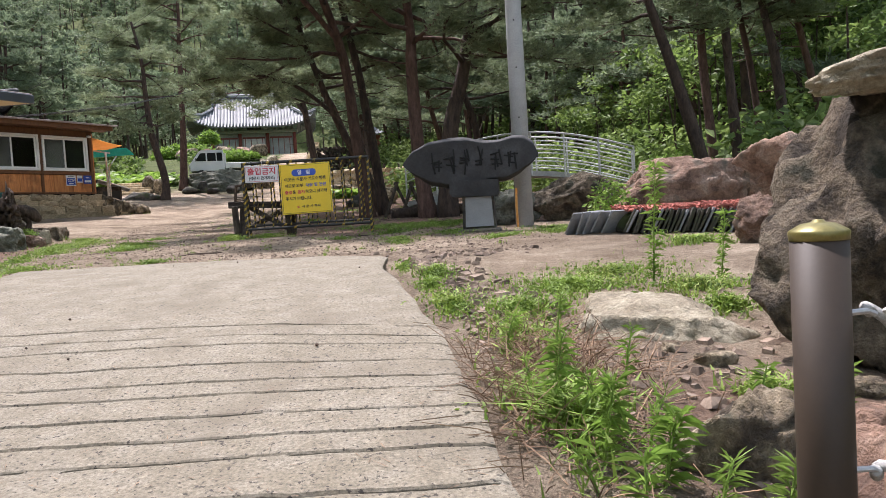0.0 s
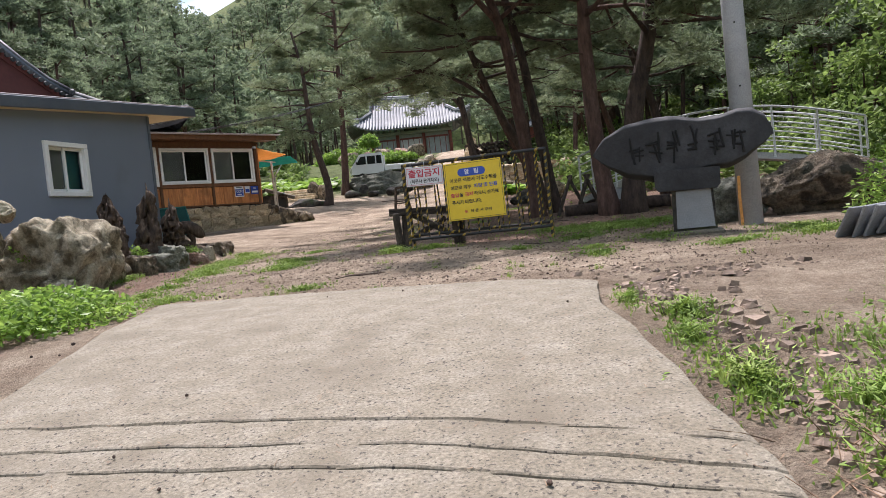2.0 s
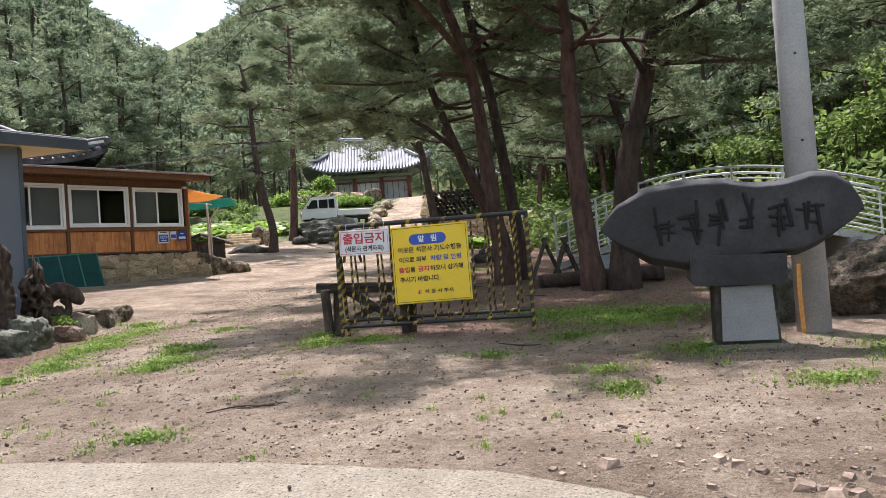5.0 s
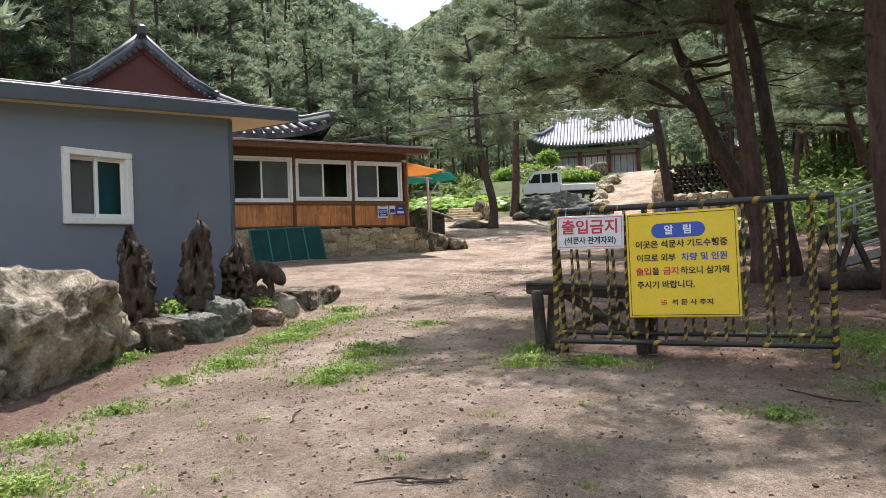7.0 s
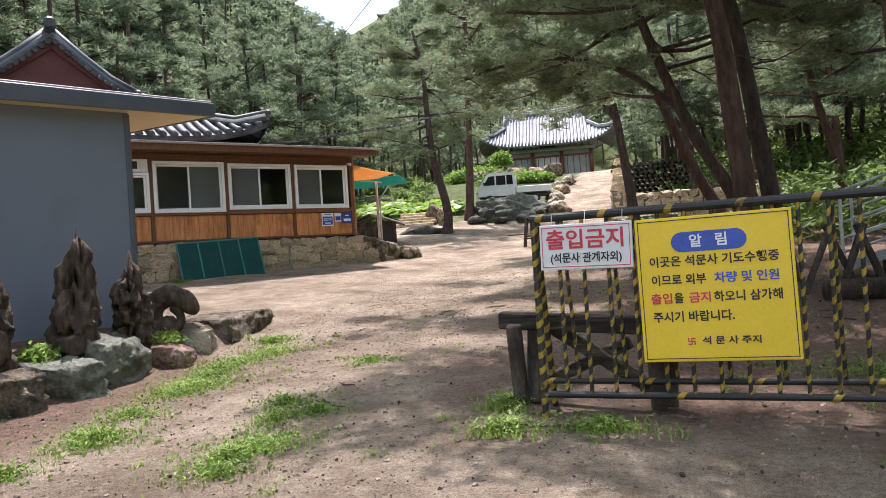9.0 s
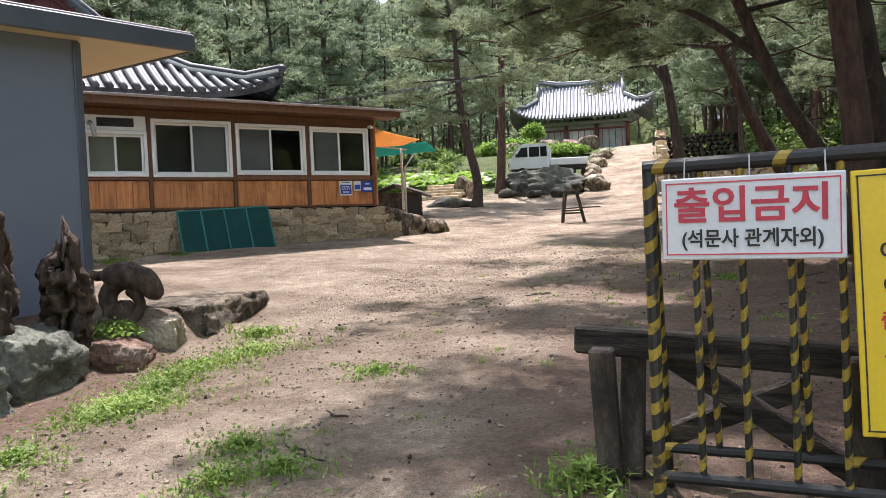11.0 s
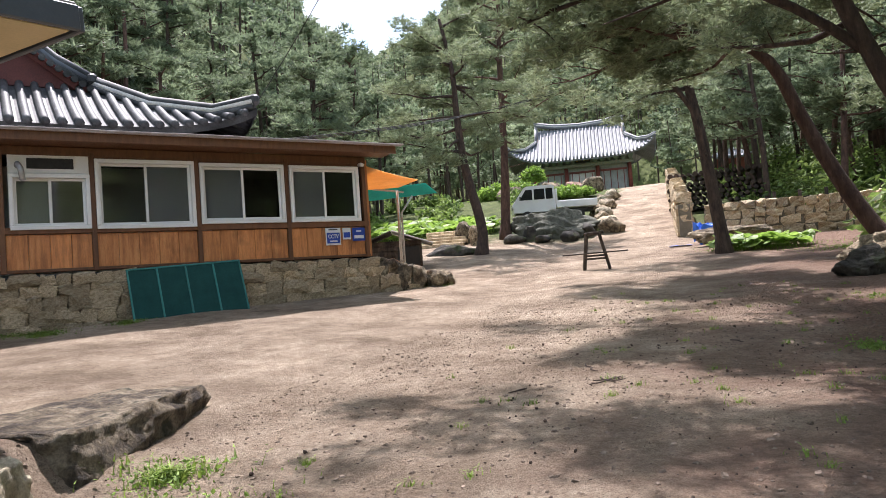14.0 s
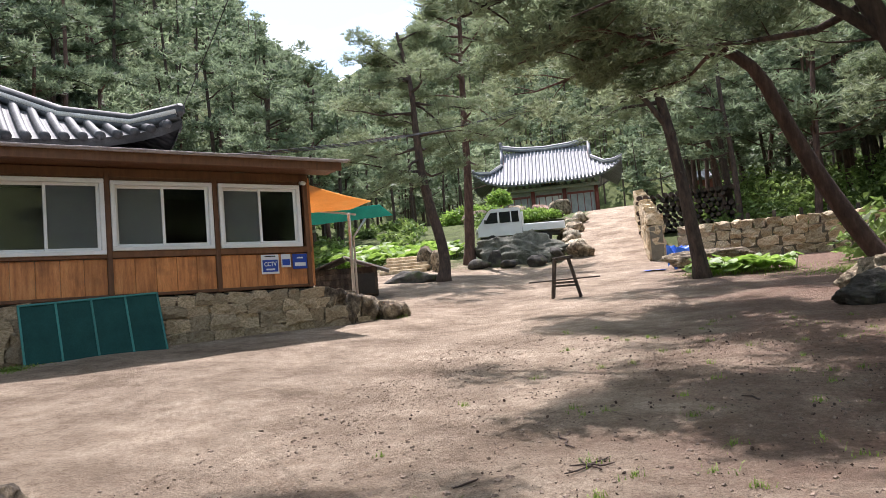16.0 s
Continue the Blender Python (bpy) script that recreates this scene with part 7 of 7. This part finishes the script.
BARRIER_GRASS = [(-2.8, 12.5, 0.5, 0.22, 0.07), (-0.5, 13.9, 0.5, 0.5, 0.07), (0.05, 13.8, 0.6, 0.6, 0.07), (0.6, 13.4, 0.5, 0.5, 0.07), (-0.45, 10.3, 0.3, 0.2, 0.04), (-0.7, 14.1, 0.95, 0.8, 0.06), (0.1, 13, 1, 0.7, 0.06), (-0.6, 12.2, 0.6, 0.3, 0.05), (-1.4, 11.3, 0.3, 0.2, 0.04), (0.45, 11, 0.5, 0.4, 0.06), (-0.4, 9.7, 0.3, 0.25, 0.04), (0.95, 9.7, 0.4, 0.3, 0.05), (1.9, 10.7, 0.5, 0.4, 0.07), (1.9, 9.9, 0.5, 0.4, 0.06)]
VERGE_GRASS = [(0, 6.45, 0.22, 0.35, 0.1), (-0.05, 5.9, 0.2, 0.4, 0.07), (0.1, 5.2, 0.25, 0.5, 0.08), (1.05, 5.6, 0.7, 0.5, 0.08), (1.5, 6.1, 0.6, 0.4, 0.07), (0.55, 4.9, 0.4, 0.4, 0.1), (0.5, 2.9, 0.2, 0.4, 0.17), (1.9, 5.2, 0.5, 0.35, 0.08), (0.45, 4.3, 0.3, 0.45, 0.08), (0.42, 3.2, 0.28, 0.5, 0.1), (1.4, 3.15, 0.25, 0.16, 0.09), (1.85, 4.6, 0.3, 0.3, 0.08), (-0.3, 7, 0.12, 0.3, 0.05), (2.8, 7.6, 0.5, 0.4, 0.08)]
FAR_GRASS = [(-3.2, 20.2, 0.3, 0.3, 0.04), (-15.1, 20.8, 0.5, 0.35, 0.07), (-14.4, 21.9, 0.35, 0.3, 0.06), (-15.9, 19.7, 0.5, 0.4, 0.07), (-11.3, 28.3, 0.4, 0.3, 0.1), (-16.9, 23.6, 1, 0.5, 0.07), (-13.2, 28.4, 0.5, 0.5, 0.13), (-4, 35, 1.4, 0.6, 0.1), (-1, 33, 1.6, 1.2, 0.08), (-16.3, 21, 0.8, 0.5, 0.07), (-2.5, 23.5, 0.4, 0.3, 0.03)]
PATCHES = YARD_GRASS + BURL_GRASS + BARRIER_GRASS + VERGE_GRASS + FAR_GRASS
tri = []
for cx, cy, rx, ry, h in PATCHES:
    area = rx * ry
    tri.append(grass_patch(cx, cy, rx, ry, int(min(3200, 2500 * area + 160)), h * 0.95))
for k in range(260):
    x, y = rngs.uniform(-7, 1.5), rngs.uniform(8.5, 26)
    if not in_slab(x, y):
        tri.append(grass_patch(x, y, 0.12, 0.12, 22, 0.04))
o = part("grass", tri_mesh("grass", np.concatenate(tri), GRASS), None)
tagged(o, "patchy short green grass growing through the dirt", "grass", kind="stuff")

# ground-hugging leaves among the grass
cs = []
for cx, cy, rx, ry, h in PATCHES:
    n = int(1500 * rx * ry + 60)
    a, r = rngs.random(n) * 6.283, np.abs(rngs.normal(0, 0.6, n))
    x, y = cx + np.cos(a) * r * rx, cy + np.sin(a) * r * ry
    cs.append(np.stack([x, y, np.array([GZ(u, v) for u, v in zip(x, y)]) + 0.015 + h * 0.6 * rngs.random(n)], 1))
o = part("clover", tri_mesh("clover", leaves(rngs, np.concatenate(cs), 0.035, 0.011), CLOVER), None)
tagged(o, "small broad-leaved weeds among the grass", "weeds", kind="stuff")


def leafy_mass(name, label, cx, cy, rx, ry, rz, n, ln, w, category="bush", z0=0.0):
    p = unit(rngs.normal(size=(n, 3))) * (rngs.random((n, 1)) ** 0.4) * np.array([rx, ry, rz])
    p[:, 2] = np.abs(p[:, 2])
    p += np.array([cx, cy, GZ(cx, cy) + z0])
    ob = part(name, tri_mesh(name, leaves(rngs, p, ln, w), LEAF), None)
    return tagged(ob, label, category, kind="stuff")


leafy_mass("bush", "low bright green leafy bush beside the drive", -5.75, 7.7, 0.95, 1.15, 0.42, 4200, 0.075, 0.022)
leafy_mass("bush", "weeds sprouting between the driftwood roots", -8.15, 13.0, 0.22, 0.25, 0.22, 420, 0.06, 0.016)
leafy_mass("bush", "weeds sprouting behind the stones", -8.1, 14.55, 0.25, 0.3, 0.16, 420, 0.05, 0.014)
leafy_mass("ivy", "green ivy creeping over the pale boulder", -8.15, 10.55, 0.5, 0.3, 0.3, 520, 0.05, 0.02, "ivy", z0=0.42)
leafy_mass("bush", "ragged green shrub by the boulders", 2.6, 10.2, 0.4, 0.35, 0.75, 900, 0.08, 0.018)
leafy_mass("bush", "light green shrubs beside the footbridge", 5.6, 16.2, 1.1, 0.8, 1.2, 2600, 0.12, 0.035)
leafy_mass("bush", "light green shrubs by the hall", -21.5, 66, 3.2, 1.2, 1.3, 2600, 0.30, 0.10)
leafy_mass("bush", "small round tree before the hall", -21.5, 74, 1.1, 1.0, 1.3, 1500, 0.3, 0.1, z0=1.2)
leafy_mass("bush", "shrubs on the terrace edge", -16.5, 62, 3.0, 1.2, 0.8, 2200, 0.25, 0.08)


def big_leaf_plant(cx, cy, n, r, size, label):
    """Rosette of broad round leaves on stalks."""
    t = thing("broadleaf_plant", label, "plant", kind="stuff")
    b, st = Build(), Build()
    for k in range(n):
        a, q = rngs.random() * 6.283, math.sqrt(rngs.random()) * r
        x, y = cx + math.cos(a) * q * 1.5, cy + math.sin(a) * q * 0.8
        z = GZ(x, y)
        h = size * (0.9 + 1.2 * rngs.random())
        d = Vector((rngs.normal(), rngs.normal(), 0)).normalized()
        c = Vector((x, y, z + h))
        nrm = (Vector((0, 0, 1)) + d * 0.5).normalized()
        u = nrm.orthogonal().normalized()
        v = nrm.cross(u)
        s = size * (0.6 + 0.6 * rngs.random())
        ring = [c - nrm * 0.12 * s] + [c + (u * math.cos(g) + v * math.sin(g)) * s * (1 + 0.12 * math.cos(5 * g)) for g in np.linspace(0, 2 * math.pi, 9)[:-1]]
        b.add(ring, [(0, 1 + j, 1 + (j + 1) % 8) for j in range(8)])
        st.tube([(x - d.x * 0.1, y - d.y * 0.1, z), tuple(c - nrm * 0.12 * s)], 0.012, 4, caps=False)
    tagged(part("leaf", b, LEAF, t), kind="stuff")
    tagged(part("stalk", st, LEAF, t), kind="stuff")


big_leaf_plant(-3.9, 34.6, 130, 0.95, 0.19, "clump of broad pale green leaves at the foot of a pine")
big_leaf_plant(-19.3, 46.5, 330, 2.4, 0.28, "bed of broad bright green leaves on the terrace")
big_leaf_plant(-23.5, 49.0, 260, 2.2, 0.28, "bed of broad green vegetables behind the hutch")


def tall_weed(x, y, h, n, label, mat=LEAF, ln=0.11, lean=0.06):
    t = thing("tall_weed", label, "weed", group="tall weeds")
    z = GZ(x, y)
    stem = spine([(x, y, z - 0.03), (x + lean * 0.4, y, z + h * 0.5), (x + lean, y + 0.02, z + h)], 10)
    part("stem", Build().tube(stem, [0.008 * (1 - 0.07 * k) for k in range(11)], 6), LEAF, t)
    n = int(n * 1.4)
    along = 1 + 8.99 * rngs.random(n)
    pts = np.array([tuple(q) for q in stem])
    low = along.astype(int)
    c = pts[low] + (pts[low + 1] - pts[low]) * (along - low)[:, None]
    d = rngs.normal(size=(n, 3)) * np.array([1, 1, 0.45])
    d = unit(d + np.array([0, 0, 0.6]))
    s = unit(np.cross(d, np.array([0, 0, 1.0])))
    l_ = 1.2 * ln * (0.5 + 0.9 * rngs.random((n, 1)))
    w = l_ * 0.036
    mid = c + d * l_ * 0.5
    tip = c + d * l_ + np.array([0, 0, -0.45]) * l_ * rngs.random((n, 1))
    part("leaf", tri_mesh("leaf", np.concatenate([np.stack([c, mid - s * w, tip], 1), np.stack([c, tip, mid + s * w], 1)]), mat), None, t)


tall_weed(1.66, 5.5, 0.92, 230, "tall feathery green weed in the verge", ln=0.075)
tall_weed(2.19, 5.5, 0.52, 120, "feathery green weed in the verge", ln=0.07)
tall_weed(0.50, 3.45, 0.42, 90, "leafy stalk beside the drive", ln=0.065)
tall_weed(0.78, 3.25, 0.30, 60, "leafy stalk beside the drive", ln=0.055)
tall_weed(0.40, 2.95, 0.36, 130, "leafy stalk beside the drive", ln=0.07)
tall_weed(0.52, 2.60, 0.30, 150, "leafy weed drooping over the kerb", ln=0.075)
tall_weed(0.68, 2.42, 0.24, 120, "leafy weed drooping over the kerb", ln=0.08)
tall_weed(0.95, 2.15, 0.20, 70, "leafy weed drooping over the kerb", ln=0.075)
tall_weed(0.32, 3.9, 0.22, 70, "leafy stalk beside the drive", ln=0.06)
tall_weed(1.25, 2.95, 0.22, 60, "leafy stalk beside the drive", ln=0.06)
for k, (x, y, h) in enumerate(((0.44, 2.78, 0.20), (0.60, 2.86, 0.24), (0.58, 2.30, 0.16), (0.80, 2.26, 0.15), (0.46, 2.42, 0.18), (0.72, 2.72, 0.20), (0.36, 3.20, 0.22), (1.42, 2.80, 0.14), (1.60, 3.02, 0.16), (1.12, 2.06, 0.16))):
    tall_weed(x, y, h, 30 + 7 * (k % 4), "low leafy weed among the verge stones", ln=0.06 + 0.012 * (k % 3), lean=0.10 * math.cos(k * 2.4))
# dry stems
b = Build()
for k in range(1100):
    x, y = rngs.normal(0.52, 0.22), rngs.normal(3.5, 0.5)
    if in_slab(x, y):
        continue
    z = GZ(x, y)
    h = 0.03 + 0.20 * rngs.random() ** 3
    dx, dy = rngs.normal(0, 0.15, 2)
    b.tube([(x, y, z - 0.01), (x + dx * 0.5, y + dy * 0.5, z + h * 0.6), (x + dx, y + dy, z + h)], [0.003, 0.0025, 0.0015], 3, caps=False)
tagged(part("dry_stems", b, DRY), "dry brown stems and twigs in the verge", "dry stems", kind="stuff")


def pebbles(name, label, spots, material):
    """Loose angular stones, joined."""
    base = [(-1, -1, -1), (1, -1, -1), (1, 1, -1), (-1, 1, -1), (-0.7, -0.7, 0.9), (0.75, -0.6, 1.0), (0.6, 0.7, 0.8), (-0.65, 0.75, 1.0)]
    q = [(0, 1, 5, 4), (1, 2, 6, 5), (2, 3, 7, 6), (3, 0, 4, 7), (4, 5, 6, 7)]
    b = Build()
    for x, y, s in spots:
        m = pose(x, y, GZ(x, y) + s * 0.18, rngs.uniform(-18, 18), rngs.uniform(-18, 18), rngs.uniform(0, 360)) @ Matrix.Diagonal((s * rngs.uniform(0.6, 1.3), s * rngs.uniform(0.6, 1.2), s * rngs.uniform(0.3, 0.6), 1))
        b.add([m @ (Vector(p) * rngs.uniform(0.8, 1.1)) for p in base], q)
    tagged(part(name, b, material), label, "stones", kind="stuff")


spots = []
for k in range(520):      # broken stones along the drive's edge
    f = rngs.random()
    y = 4.0 + 4.2 * f
    x = slab_edges(y)[1] + 0.12 + abs(rngs.normal(0, 0.30)) if y < 7.6 else rngs.normal(0.3, 0.5)
    spots.append((x, y, 0.012 + 0.045 * rngs.random() ** 2.2))
for k in range(160):
    x, y = rngs.uniform(0.6, 2.0), rngs.uniform(2.4, 4.2)
    spots.append((x, y, 0.01 + 0.04 * rngs.random() ** 2))
for k in range(13000):
    x, y = rngs.uniform(-8.5, 1.0), 8 + 17 * rngs.random() ** 1.4
    if not in_slab(x, y, -0.05):
        spots.append((x, y, 0.004 + 0.016 * rngs.random() ** 2.5))
pebbles("rubble", "broken stones and gravel strewn over the dirt", spots, PEBBLE)

# flakes of bark and curled dead leaves trodden into the dirt
n = 9000
x, y = rngs.uniform(-8.3, 1.6, n), 8.3 + 16 * rngs.random(n) ** 1.3
keep = np.array([not in_slab(u, v, -0.05) and (rngs.random() < 0.25 + 0.75 * (noise.noise((u * 0.7, v * 0.7, 2.5)) > 0.0)) for u, v in zip(x, y)])
x, y = x[keep], y[keep]
c = np.stack([x, y, np.array([GZ(u, v) for u, v in zip(x, y)]) + 0.012], 1)
tagged(part("leaf_scraps", tri_mesh("leaf_scraps", leaves(rngs, c, 0.02, 0.006), CONE), None), "dark scraps of bark and dead leaves on the dirt", "litter", kind="stuff")

# cones, bark and needles on the ground and drive
b = Build()
for k in range(330):
    x, y = rngs.uniform(-8, 1), rngs.uniform(2, 25)
    on = in_slab(x, y, 0.1)
    if on and rngs.random() < 0.82:
        continue
    z = (GZ(-2.0, y) + 0.04) if on else GZ(x, y)
    s = rngs.uniform(0.007, 0.017)
    m = pose(x, y, z + s * 0.6, rngs.uniform(0, 180), rngs.uniform(0, 180), 0)
    b.tube([m @ Vector((0, 0, -s)), m @ Vector((0, 0, -s * 0.3)), m @ Vector((0, 0, s * 0.5)), m @ Vector((0, 0, s * 1.1))], [s * 0.4, s * 0.85, s * 0.7, s * 0.15], 6)
tagged(part("pine_cones", b, CONE), "fallen brown pine cones and bark scraps", "pine cones", kind="stuff")
n = 70000
x, y = rngs.uniform(-9, 2.5, n), rngs.uniform(1, 27, n)
keep = rngs.random(n) < np.array([0.16 if in_slab(u, v) else (0.9 if u > -2.2 - 0.05 * v or u < -6 else 0.4) for u, v in zip(x, y)])
x, y = x[keep], y[keep]
z = np.array([GZ(-2.0, v) + 0.041 if in_slab(u, v) else GZ(u, v) + 0.008 for u, v in zip(x, y)])
c = np.stack([x, y, z], 1)
a = rngs.random(len(x)) * 6.283
d = np.stack([np.cos(a), np.sin(a), rngs.normal(0, 0.08, len(x))], 1) * (0.03 + 0.06 * rngs.random((len(x), 1)))
s = np.stack([-np.sin(a), np.cos(a), 0 * a], 1) * 0.0022
tagged(part("needle_litter", tri_mesh("needle_litter", np.stack([c - s, c + s, c + d], 1), DRY), None), "brown pine needles and straw on the ground", "litter", kind="stuff")
for k in range(24):
    u, v = (-5.4, 18.75) if k < 3 else (rngs.uniform(-6.5, 0.5), rngs.uniform(9, 22))
    if in_slab(u, v):
        continue
    a, ln = rngs.uniform(0, 6.28), rngs.uniform(0.08, 0.24)
    pts = [(u + math.cos(a) * ln * f + rngs.normal(0, 0.02), v + math.sin(a) * ln * f + rngs.normal(0, 0.02)) for f in (-1, -0.4, 0.1, 0.6, 1)]
    ob = part("fallen_branch", Build().tube(spine([(p, q, GZ(p, q) + 0.012) for p, q in pts], 10), [0.003 + 0.004 * math.sin(0.3 + 2.6 * i / 10) for i in range(11)], 6), BARK, smooth=True)
    tagged(ob, "dark fallen twig lying on the dirt", "branch", "fallen twigs")
